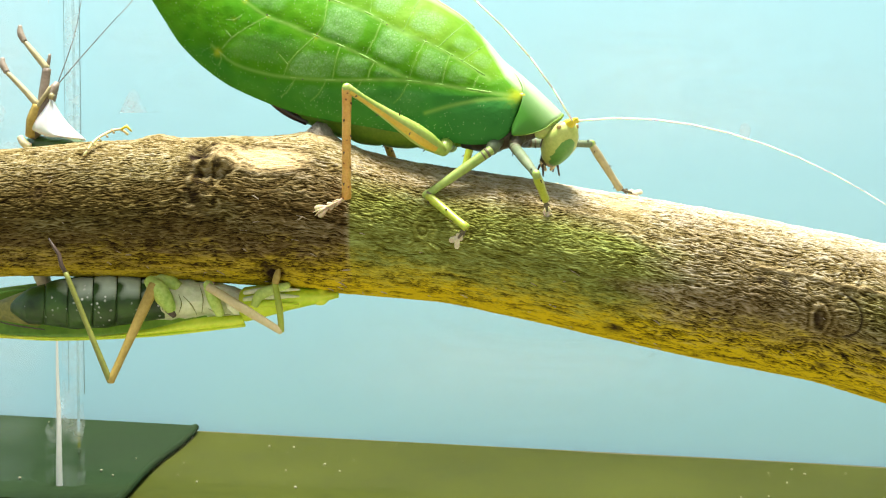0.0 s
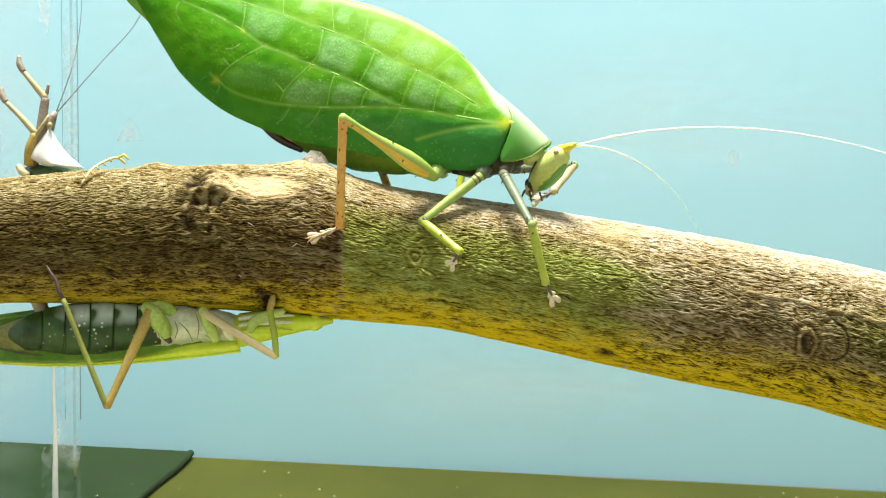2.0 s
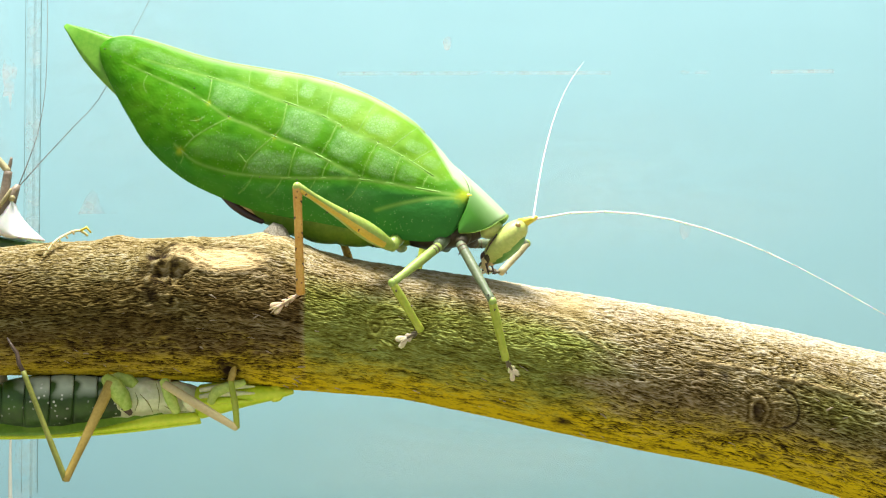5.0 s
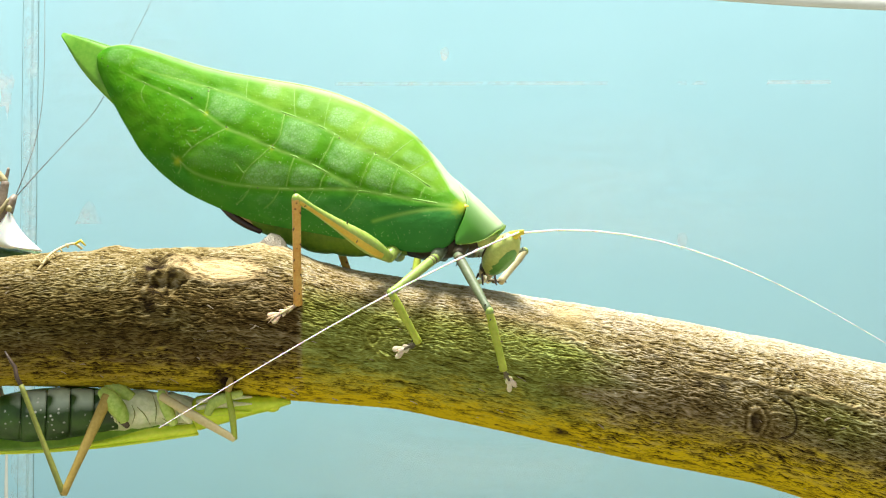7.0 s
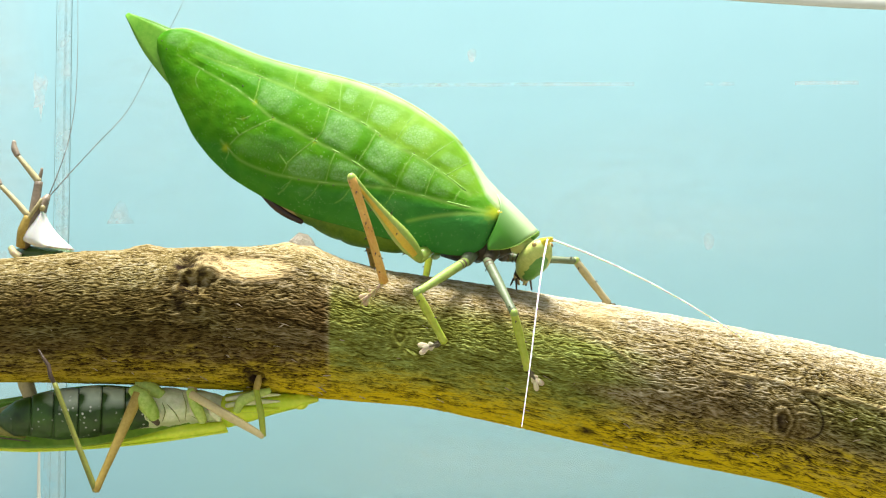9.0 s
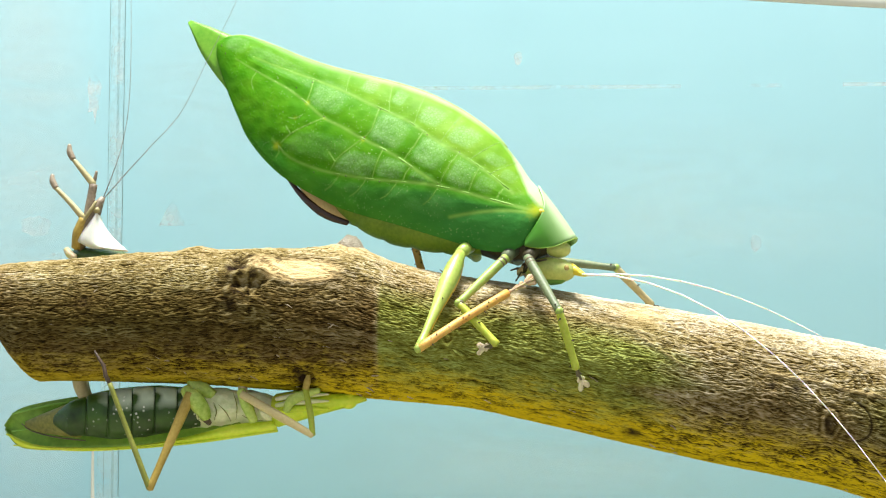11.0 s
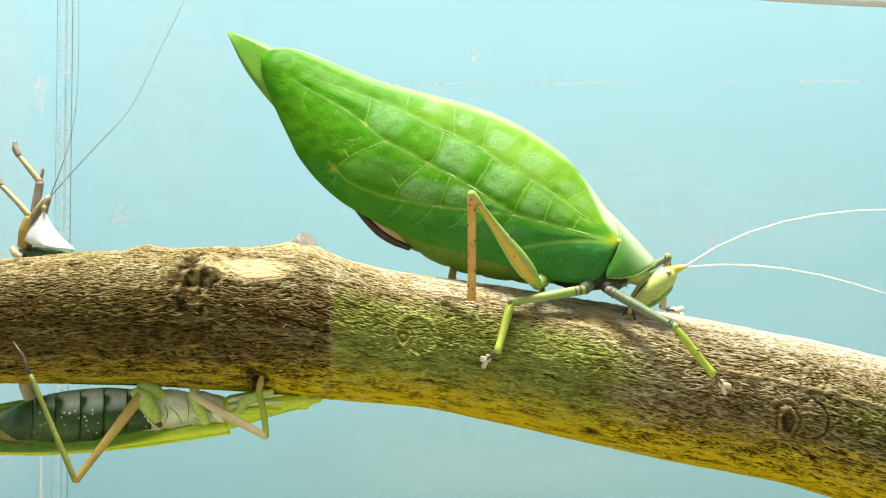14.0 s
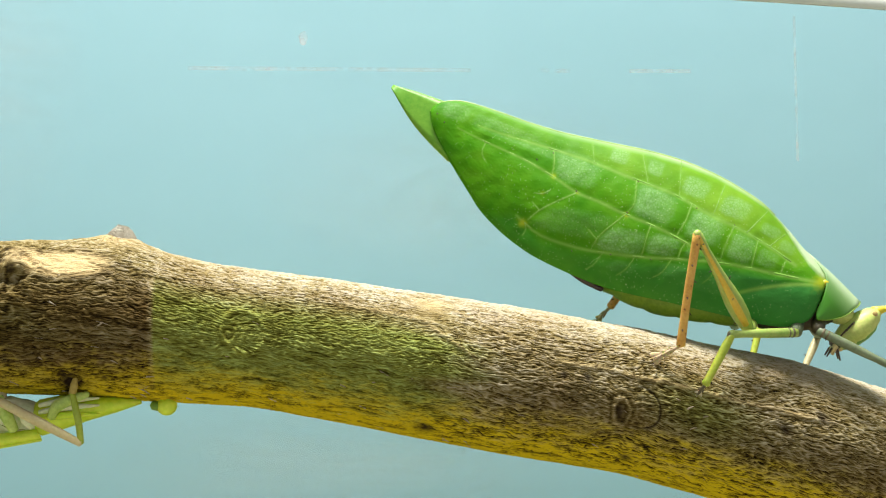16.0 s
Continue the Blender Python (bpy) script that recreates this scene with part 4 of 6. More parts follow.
    # pale cells with their sheen put into the colour: centre, two half axes, strength
    PATCHES = [
        ((-56.3, 41.2), (5.04, -1.87), (-1.09, -3.7), 0.75), ((-68.2, 48.2), (7.78, -3.93), (-0.7, -1.42), 0.4), ((-74.7, 51.6), (8.68, -3.75), (-0.88, -1.72), 0.45), ((-88.5, 57.6), (3.58, -1.24), (-0.75, -2.06), 0.5),
        ((-37.0, 31.6), (4.7, -1.92), (-1.37, -3.74), 0.95), ((-24.5, 25.5), (3.72, -1.81), (-1.62, -3.39), 0.95), ((-15.8, 20.1), (2.82, -1.45), (-1.44, -2.97), 0.8), ((-9.7, 17.6), (2.25, -0.98), (-0.95, -1.88), 0.5),
        ((-44.8, 22.3), (5.65, -1.24), (-2.23, -2.69), 0.9), ((-34.9, 21.2), (3.51, -0.94), (-1.29, -2.31), 0.85), ((-26.3, 19.0), (2.88, -0.75), (-0.64, -1.21), 0.6), ((-56.3, 27.2), (9.38, -2.11), (-3.51, -2.63), 0.3),
        ((-45.6, 44.4), (2.13, -0.77), (-0.55, -1.86), 0.85), ((-36.5, 41.0), (1.79, -0.73), (-0.54, -1.84), 0.8), ((-26.6, 35.7), (2.91, -1.38), (-1.14, -2.05), 0.95), ((-17.0, 30.3), (3.15, -1.51), (-1.42, -2.16), 0.95),
        ((-8.5, 24.3), (2.26, -1.15), (-0.78, -1.21), 0.7), ((-4.7, 20.3), (1.68, -0.96), (-0.63, -1.22), 0.6), ((-21.4, 13.0), (3.14, -0.89), (-1.21, -1.18), 0.22), ((-45.2, 16.0), (2.97, -0.9), (-1.26, -1.2), 0.2),
        ((-33.0, 15.1), (2.92, -0.61), (-1.24, -1.33), 0.2), ((-24.4, 11.1), (5.72, -1.74), (-1.23, -1.32), 0.12),
    ]

    def __init__(self):
        self.nu, self.nv = 320, 150
        top, low = smooth_line(self.TOP, self.nu), smooth_line(self.LOW, self.nu)
        v = np.linspace(0, 1, self.nv)
        self.grid = top[:, None] * (1 - v)[None, :, None] + low[:, None] * v[None, :, None]
        self.u = np.repeat(np.linspace(0, 1, self.nu)[:, None], self.nv, 1)
        self.v = np.repeat(v[None], self.nu, 0)
        arch = np.interp(self.u, [0, 0.08, 0.3, 0.6, 0.85, 1], [4.6, 7.8, 11.0, 9.4, 5.0, 1.6])
        root = np.clip(self.u / 0.04, 0, 1)
        root = root * root * (3 - 2 * root)
        self.y = -arch * (0.75 * (1 - root) + (0.02 + 0.98 * np.sin(self.v ** 0.8 * math.pi * 0.68)) * root)
        self.lines = {k: smooth_line(q, 120) for k, q in self.LONG.items()}
        self.cross = [smooth_line(q, 12) for q in self.CROSS]
        gx, gy = self.grid[..., 0], self.grid[..., 1]

        def away(q):
            best = np.full(gx.shape, 1e9)
            for a, b in zip(q[:-1], q[1:]):
                d = b - a
                w = np.clip(((self.grid - a) @ d) / max(d @ d, 1e-6), 0, 1)
                best = np.minimum(best, np.linalg.norm(self.grid - a - w[..., None] * d, axis=-1))
            return best
        thick = np.full(gx.shape, 1e9)
        fine = np.full(gx.shape, 1e9)
        taper = np.zeros_like(gx)
        for k, q in self.lines.items():
            thick = np.minimum(thick, away(q[::4]))
        for k, q in enumerate(self.cross):
            d = away(q[::2] if len(q) > 6 else q)
            fine = np.minimum(fine, d)
            taper = np.maximum(taper, (0.75 if 5 < k < 17 else 0.45) * np.exp(-(d / 0.20) ** 2))
        curve = {k: np.interp(gx, q[::-1, 0], q[::-1, 1]) for k, q in self.lines.items() if k != "lobe"}
        mott = field(gx * 0.30, gy * 0.36, 0 * gx, 5)
        blur = field(gx * 1.1, gy * 1.1, 0 * gx, 6)
        cut = 1 - 0.85 * np.exp(-(np.minimum(thick, fine) / 0.55) ** 2)
        # pale cell colour and painted reflection together, fading off from each centre
        self.cell_sheen = np.zeros_like(gx)
        for (cx, cz), a, b, strength in self.PATCHES:
            det = a[0] * b[1] - a[1] * b[0]
            dx, dz = gx - cx, gy - cz
            ka, kb = (dx * b[1] - dz * b[0]) / det, (dz * a[0] - dx * a[1]) / det
            d = (ka ** 4 + kb ** 4) ** 0.25 + 0.20 * blur + 0.12 * mott
            w = np.clip((1.22 - d) / 0.48, 0, 1)
            self.cell_sheen = np.maximum(self.cell_sheen, strength * w * w * (3 - 2 * w) * (0.80 - 0.20 * ka))
        self.cell_sheen *= 0.86 * cut * np.clip(0.9 + 0.5 * mott + 0.35 * blur, 0.3, 1.1)
        # pale field along the back, widest at the shoulder, highlight put into the colour
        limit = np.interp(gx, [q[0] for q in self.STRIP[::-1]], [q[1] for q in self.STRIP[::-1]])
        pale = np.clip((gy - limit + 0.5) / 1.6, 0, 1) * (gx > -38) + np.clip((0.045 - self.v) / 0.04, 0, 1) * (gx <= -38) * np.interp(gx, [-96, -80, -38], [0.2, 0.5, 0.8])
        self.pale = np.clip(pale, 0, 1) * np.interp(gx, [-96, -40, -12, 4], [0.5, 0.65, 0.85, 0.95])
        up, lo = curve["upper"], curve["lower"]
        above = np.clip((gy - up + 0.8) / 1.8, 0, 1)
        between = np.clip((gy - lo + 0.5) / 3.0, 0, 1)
        # green is lighter above the upper vein, cooler below the lower one
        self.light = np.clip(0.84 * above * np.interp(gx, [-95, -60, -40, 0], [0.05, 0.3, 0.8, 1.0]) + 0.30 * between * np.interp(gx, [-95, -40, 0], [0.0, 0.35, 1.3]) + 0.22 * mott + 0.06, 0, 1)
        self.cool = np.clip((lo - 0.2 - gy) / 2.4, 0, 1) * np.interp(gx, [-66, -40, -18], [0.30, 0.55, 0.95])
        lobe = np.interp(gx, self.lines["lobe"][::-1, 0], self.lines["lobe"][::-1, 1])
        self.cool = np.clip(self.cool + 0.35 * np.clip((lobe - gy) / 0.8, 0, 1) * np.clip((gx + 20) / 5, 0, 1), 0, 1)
        self.porous = np.interp(self.u, [0.0, 0.08, 0.16, 0.80, 0.97], [0.1, 0.4, 1, 1, 0.2]) * np.clip((self.v - 0.06) / 0.1, 0, 1) * np.clip((thick - 0.4) / 0.5, 0, 1)
        wide = np.interp(gx, [-95, -60, 0], [0.22, 0.40, 0.50])
        self.rib = np.maximum(0.80 * np.exp(-(thick / wide) ** 2) * np.interp(gx, [-95, -70, -40], [0.35, 0.8, 1]), taper)
        self.node = np.zeros_like(gx)
        for p, r, k in (((-62.4, 39.5), 0.8, 0.9), ((-56.3, 35.0), 0.5, 0.6), ((-44.0, 29.1), 0.9, 0.8), ((-70.4, 27.6), 1.3, 0.95), ((3.0, 11.6), 2.2, 0.95), ((-65.1, 35.1), 0.7, 0.5), ((-40.9, 37.8), 0.4, 0.5), ((-26.4, 30.5), 0.35, 0.4)):
            d = np.linalg.norm(self.grid - np.array(p), axis=-1) * (1.35 + 0.8 * blur)
            self.node = np.maximum(self.node, k * np.exp(-(d / r) ** 2))
        edge = np.clip(np.minimum(self.v, 1 - self.v) / 0.05, 0, 1) * np.clip((1 - self.u) / 0.03, 0, 1) * np.clip(self.u / 0.05, 0, 1)
        self.y -= (0.26 * (1 - np.exp(-(thick / 2.0) ** 2)) + 0.14 * (1 - np.exp(-(fine / 1.4) ** 2))) * edge
        self.y -= (0.20 * field(gx * 0.33, gy * 0.33, 0 * gx, 2) + 0.05 * field(gx * 1.2, gy * 1.2, 0 * gx, 4)) * edge
        # a soft crease where the back folds over
        self.y += 0.25 * np.exp(-((gy - limit) / 0.7) ** 2) * (gx > -30) * edge

    def place(self, p, lift=0.0):
        """A plan point (mm) on the arched surface, in metres."""
        d = np.linalg.norm(self.grid - np.array(p), axis=-1)
        i, j = np.unravel_index(d.argmin(), d.shape)
        return Vector((p[0] * MM, (self.y[i, j] - lift) * MM, p[1] * MM))

    def mesh(self, side):
        me = bpy.data.meshes.new("forewing")
        verts = np.stack([self.grid[..., 0] * MM, self.y * MM * side, self.grid[..., 1] * MM], -1).reshape(-1, 3)
        idx = np.arange(self.nu * self.nv).reshape(self.nu, self.nv)
        faces = np.stack([idx[:-1, :-1], idx[1:, :-1], idx[1:, 1:], idx[:-1, 1:]], -1).reshape(-1, 4)
        me.from_pydata(verts.tolist(), [], (faces if side > 0 else faces[:, ::-1]).tolist())
        for name, val in (("cell_sheen", self.cell_sheen), ("pale", self.pale), ("light", self.light), ("cool", self.cool), ("porous", self.porous), ("rib", self.rib), ("node", self.node)):
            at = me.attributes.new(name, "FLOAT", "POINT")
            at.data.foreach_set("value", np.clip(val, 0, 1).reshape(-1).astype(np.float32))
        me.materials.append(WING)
        me.polygons.foreach_set("use_smooth", [True] * len(me.polygons))
        me.update()
        return me


def ankle_mesh(length):
    """The slender joints of a foot along +x."""
    bm = tube(bmesh.new(), [(0, 0, 0), (length * 0.12, 0, 0.0001), (length * 0.3, 0, 0), (length * 0.36, 0, 0), (length * 0.6, 0, 0), (length * 0.7, 0, 0)], [0.00040, 0.00046, 0.00026, 0.00042, 0.00030, 0.00025], 8)
    for s in (-1, 1):
        tube(bm, [(length * 0.16, 0, 0), (length * 0.30, s * 0.0004, 0), (length * 0.44, s * 0.0007, -0.0001)], [0.0003, 0.00028, 0.00012], 6)
    return bm


def pad_mesh(length):
    """Two-lobed pads, a broad end pad and two claws, flat in z."""
    bm = bmesh.new()
    for x, l, w, splay in ((0.40, 0.0018, 0.00045, 26), (0.60, 0.0032, 0.00075, 20)):
        for s in (-1, 1):
            e = radians(splay)
            d = Vector((math.cos(e), s * math.sin(e), 0))
            p = Vector((length * x, 0, -0.0001))
            tube(bm, [p, p + d * l * 0.45, p + d * l * 0.8 + Vector((0, 0, -0.0001)), p + d * l], [0.00022, w * 0.75, w, w * 0.7], 8, 0.4, (0, 1, 0))
    for s in (-1, 1):
        tube(bm, [(length * 0.70, 0, 0), (length * 0.95, s * 0.0002, 0.0002), (length * 1.12, s * 0.0005, -0.0003)], [0.00030, 0.00022, 0.00008], 6)
    return bm


def limb(name, length, radii, mat, parent, label="", spines=0, spine_label="", bend=0.0):
    """A leg piece along +x from its joint, with a swollen profile; its spines are small parts."""
    n = 14
    xs = np.linspace(0, length, n)
    rs = np.interp(xs / length, np.linspace(0, 1, len(radii)), radii)
    bm = tube(bmesh.new(), [(x, 0, bend * math.sin(math.pi * x / length)) for x in xs], rs, 12)
    ob = part(name, bm, mat, parent, label)
    for k in range(spines):
        x = length * (0.12 + 0.8 * k / max(1, spines - 1))
        r = float(np.interp(x / length, np.linspace(0, 1, len(radii)), radii))
        s = 1 if k % 2 else -1
        near = 1 if (k // 2) % 2 else -1
        b = tube(bmesh.new(), [(x, near * r * 0.75, s * r * 0.6), (x + 0.0003, near * r * 0.9, s * (r + 0.0002))], [0.00022, 0.00006], 5)
        part("spine", b, BLACK, ob, spine_label)
    return ob


LEGS = {
    # hip (mm, own space), lengths (m) of femur, tibia, foot
    "hind_near": ((-14.5, -10.5, 0.0), 0.0317, 0.0273, 0.0075),
    "mid_near": ((-3.3, -8.0, -0.6), 0.0185, 0.0140, 0.0055),
    "front_near": ((2.0, -7.0, -0.2), 0.0190, 0.0145, 0.0048),
    "hind_far": ((-17.2, 9.0, 0.2), 0.0305, 0.0275, 0.0075),
    "mid_far": ((-5.1, 8.0, -0.4), 0.0185, 0.0140, 0.0055),
    "front_far": ((1.9, 7.0, 0.2), 0.0190, 0.0145, 0.0048),
}
PIECES = 12
PIECE = 0.105 / PIECES


def katydid():
    root = tagged(empty("leaf_katydid"), "large bright green leaf-mimicking katydid walking on the branch", "katydid")
    wing = Wing()
    for side in (1, -1):
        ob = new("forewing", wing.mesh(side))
        ob.parent = root
        tagged(ob, "bright green leaf-like veined wing")
        mod = ob.modifiers.new("thickness", "SOLIDIFY")
        mod.thickness, mod.offset = 0.00035, -1
        for nm, line in wing.LONG.items():
            q = smooth_line(line, 40)
            r = np.linspace(0.00030, 0.00010, 40) if nm != "lobe" else np.linspace(0.00014, 0.00005, 40)
            pts = [wing.place(p, -0.11) for p in q]
            pts = [Vector((p.x, p.y * side, p.z)) for p in pts]
            pts = [Vector(p) for p in smooth_line([tuple(sum((pts[max(0, min(39, i + k))] for k in (-2, -1, 0, 1, 2)), Vector()) / 5) for i in range(0, 40, 3)], 40)]
            part("vein", tube(bmesh.new(), pts, r, 8, 0.45, (0, 0, 1)), VEIN, ob, "pale raised wing vein")
        for k, q in enumerate(wing.cross):
            pts = [wing.place(p, -0.02) for p in smooth_line(q, 24)]
            pts = [Vector((p.x, p.y * side, p.z)) for p in pts]
            part("vein", tube(bmesh.new(), pts, np.linspace(0.00009, 0.00005, 24) * (0.6 if k > 18 else 1), 6), VEIN, ob)
        for p in ((-57.8, 20.2), (-41.0, 37.4), (-26.6, 30.4), (-91.6, 54.8), (-93.6, 57.2), (-56.5, 35.4), (-43.8, 29.6), (-17.5, 26.0), (-62.6, 45.6), (-48.0, 19.2), (-38.0, 17.8), (-66.8, 44.0)):
            q = wing.place(p, 0.0)
            part("speck", ball(bmesh.new(), (q.x, q.y * side, q.z), 0.00022, 0.00010, 0.00020, 6), MOUTH, ob, "tiny dark speck")
        # pale thick upper edge
        q = smooth_line(wing.TOP, 60)[11:]
        pts = [wing.place(p, 0.0) for p in q]
        part("wing_edge", tube(bmesh.new(), [Vector((p.x, p.y * side, p.z)) for p in pts], np.linspace(0.00022, 0.00018, len(pts)), 8), RIM, ob, "pale yellow-green wing edge")
    # folded hind wings that stick out behind as a keel
    for side in (-1, 1):
        bm = bmesh.new()
        a = smooth_line([(-87.0, 59.4), (-92.3, 60.9), (-98.9, 63.4), (-106.2, 65.8)], 14)
        b = smooth_line([(-91.0, 44.6), (-96.9, 50.6), (-101.6, 56.4), (-106.6, 64.9)], 14)
        rows = []
        for i in range(14):
            row = []
            for w in np.linspace(0, 1, 7):
                p = a[i] * (1 - w) + b[i] * w
                row.append(bm.verts.new((p[0] * MM, side * (0.0001 + 0.0011 * math.sin(w * math.pi * 0.6) * (1 - i / 13) + 0.0009 * w), p[1] * MM)))
            rows.append(row)
        for r0, r1 in zip(rows, rows[1:]):
            for k in range(6):
                f = (r0[k], r1[k], r1[k + 1], r0[k + 1])
                bm.faces.new(f if side < 0 else tuple(reversed(f)))
        ob = part("hindwing_tip", bm, TIP, root, "pointed green tip of the folded hind wing")
        mod = ob.modifiers.new("thickness", "SOLIDIFY")
        mod.thickness = 0.0003
        part("wing_edge", tube(bmesh.new(), [(p[0] * MM, side * 0.0012 * (1 - i / 13) + side * 0.0002, p[1] * MM) for i, p in enumerate(b)], np.linspace(0.0003, 0.0002, 14), 6), RIM, ob)

    # abdomen: olive rings under the wing
    bm = bmesh.new()
    rows = []
    line = smooth_line([(-3, 7.0), (-14, 7.6), (-26, 8.8), (-38, 11.0), (-48, 14.5), (-57, 19.0), (-64, 23.0)], 60)
    half = np.interp(np.linspace(0, 1, 60), [0, 0.2, 0.5, 0.75, 0.92, 1], [6.5, 8.0, 8.2, 7.0, 4.5, 1.5])
    for i, (p, h) in enumerate(zip(line, half)):
        crease = 1 - 0.05 * (abs((i % 8) - 4) / 4) ** 3
        rows.append(((p[0] * MM, 0, p[1] * MM), h * 0.62 * MM * crease, h * 1.06 * MM * crease, -22))
    abdomen = part("abdomen", loft(bm, rows, 24), BELLY, root, "olive ringed abdomen")
    bm = bmesh.new()
    q = smooth_line([(-50.5, 7.6), (-56.0, 9.2), (-61.5, 12.2), (-66.0, 15.6), (-70.0, 19.6)], 20)
    tube(bm, [(p[0] * MM, -0.002, p[1] * MM) for p in q], np.interp(np.linspace(0, 1, 20), [0, 0.4, 1], [0.0008, 0.0014, 0.0004]), 8, 0.5, (0.3, 0, 1))
    blade_dark = part("ovipositor", bm, MAROON, abdomen, "dark maroon curved ovipositor blade")
    bm = bmesh.new()
    q = smooth_line([(-50.0, 9.0), (-56.0, 11.2), (-61.0, 14.2), (-65.5, 17.6), (-69.0, 21.0)], 20)
    tube(bm, [(p[0] * MM, -0.0016, p[1] * MM) for p in q], np.interp(np.linspace(0, 1, 20), [0, 0.4, 1], [0.0012, 0.0020, 0.0005]), 8, 0.6, (0.3, 0, 1))
    blade_pale = part("blade_face", bm, CREAM, abdomen, "cream face of the blade")

    # thorax with dark under side
    bm = loft(bmesh.new(), [((x * MM, 0, z * MM), w * MM, h * MM, 0) for x, z, w, h in ((-12, 3.4, 3.6, 3.2), (-8, 2.6, 4.6, 3.6), (-3, 2.4, 4.9, 3.6), (2, 2.9, 4.6, 3.2), (6, 4.0, 3.6, 2.6), (9, 5.0, 2.4, 2.0))], 20)
    for v in bm.verts:
        v.co += Vector((0, 1, 1)) * 0.0004 * noise.noise(v.co * 500)
    part("thorax", bm, CHEST, root, "dark brown under side of the thorax")
    # pronotum: a saddle shield
    bm = bmesh.new()
    layers = {k: bm.verts.layers.float.new(k) for k in ("pale", "light", "cool")}
    # plan of its hind and front edge from the back down: x, half width, z in mm
    back = smooth_line([(1.0, 0.2, 18.7), (3.9, 3.2, 14.6), (4.4, 5.0, 11.6), (3.4, 6.3, 8.0), (1.7, 7.0, 4.6), (1.6, 7.2, 2.7)], 20)
    front = smooth_line([(12.9, 0.2, 6.5), (12.3, 2.2, 5.7), (11.0, 3.6, 4.8), (8.7, 5.0, 3.3), (5.2, 6.3, 2.4), (2.0, 7.1, 2.4)], 20)
    for side in (-1, 1):
        rows = []
        for k in range(20):
            a, b, w = back[k], front[k], k / 19
            row = []
            for u in np.linspace(0, 1, 14):
                p = a * (1 - u) + b * u
                swell = math.sin(u * math.pi)
                wide = p[1] + 0.5 * swell * min(1.0, 2 * w)
                row.append(bm.verts.new((p[0] * MM, side * (wide if k else 0.0) * MM, (p[2] + 0.35 * swell * (1 - w)) * MM)))
                # gloss of the lit top is painted in as white, deeper green lower down
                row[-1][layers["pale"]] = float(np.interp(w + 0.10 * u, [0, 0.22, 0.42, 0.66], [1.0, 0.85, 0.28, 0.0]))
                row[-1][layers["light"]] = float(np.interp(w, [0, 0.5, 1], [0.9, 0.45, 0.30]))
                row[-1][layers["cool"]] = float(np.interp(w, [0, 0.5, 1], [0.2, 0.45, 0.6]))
            rows.append(row)
        for r0, r1 in zip(rows, rows[1:]):
            for k in range(13):
                f = (r0[k], r0[k + 1], r1[k + 1], r1[k])
                bm.faces.new(f if side > 0 else tuple(reversed(f)))
    bmesh.ops.remove_doubles(bm, verts=bm.verts, dist=0.00005)
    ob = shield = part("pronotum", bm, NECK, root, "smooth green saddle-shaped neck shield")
    mod = ob.modifiers.new("thickness", "SOLIDIFY")
    mod.thickness = 0.0002
    for side in (-1, 1):
        pts = [(b[0] * MM, side * b[1] * MM, b[2] * MM) for b in front]
        part("shield_rim", tube(bmesh.new(), pts, [0.00012] * 20, 8), BELLY, ob, "yellow-green rim of the neck shield")
    # wing hinge
    for side in (-1, 1):
        part("wing_hinge", ball(bmesh.new(), (4.0 * MM, side * 4.3 * MM, 11.4 * MM), 0.0012, 0.0008, 0.0008), YELLOW, root, "yellow wing hinge")

    # head: own joint at the neck
    skull = ((5.4, 1.5, 1.2, 1.0), (4.4, 0.5, 2.6, 2.2), (2.6, -1.2, 3.8, 3.1), (0.5, -3.2, 4.3, 3.4), (-1.6, -5.1, 3.8, 3.1), (-3.3, -6.7, 2.7, 2.4), (-4.5, -7.8, 1.5, 1.3))
    head = part("head", loft(bmesh.new(), [((x * MM, 0, z * MM), w * MM, d * MM, 43) for x, z, w, d in skull], 26), HEAD, root, "olive-yellow wedge-shaped head")
    mask = ((4.6, -0.5, 1.4, 1.4), (3.4, -1.8, 2.5, 2.4), (1.6, -3.6, 3.2, 2.65), (-0.4, -5.4, 3.1, 2.5), (-2.2, -7.0, 2.2, 2.0), (-3.3, -8.0, 1.2, 1.1))
    part("face", loft(bmesh.new(), [((x * MM, 0, z * MM), w * MM, d * MM, 43) for x, z, w, d in mask], 24), FACE, head, "smooth green oval face plate")
    part("neck", ball(bmesh.new(), (8.2 * MM, 0, 3.2 * MM), 0.0034, 0.0036, 0.0024, 20), HEAD, shield, "yellow-green neck skin")
    part("lip", ball(bmesh.new(), (-3.5 * MM, 0, -8.3 * MM), 0.0011, 0.0013, 0.0009), CREAM, head, "pale rounded upper lip")
    part("horn", tube(bmesh.new(), [(4.2 * MM, 0, 1.0 * MM), (5.8 * MM, 0, 1.6 * MM), (7.4 * MM, 0, 2.2 * MM), (8.6 * MM, 0, 2.7 * MM)], [0.0015, 0.0011, 0.0007, 0.0003], 12), YELLOW, head, "bright yellow horn between the antennae")
    for side in (-1, 1):
        part("eye", ball(bmesh.new(), (4.3 * MM, side * 2.3 * MM, 0.7 * MM), 0.0007, 0.0006, 0.0007), EYE, head, "small round amber eye")
        part("antenna_socket", ball(bmesh.new(), (7.4 * MM, side * 0.7 * MM, 2.1 * MM), 0.0007, 0.0005, 0.0005), YELLOW, head)
        part("jaw", ball(bmesh.new(), (-4.6 * MM, side * 1.2 * MM, -6.9 * MM), 0.0013, 0.0010, 0.0015), MOUTH, head, "dark brown jaw")
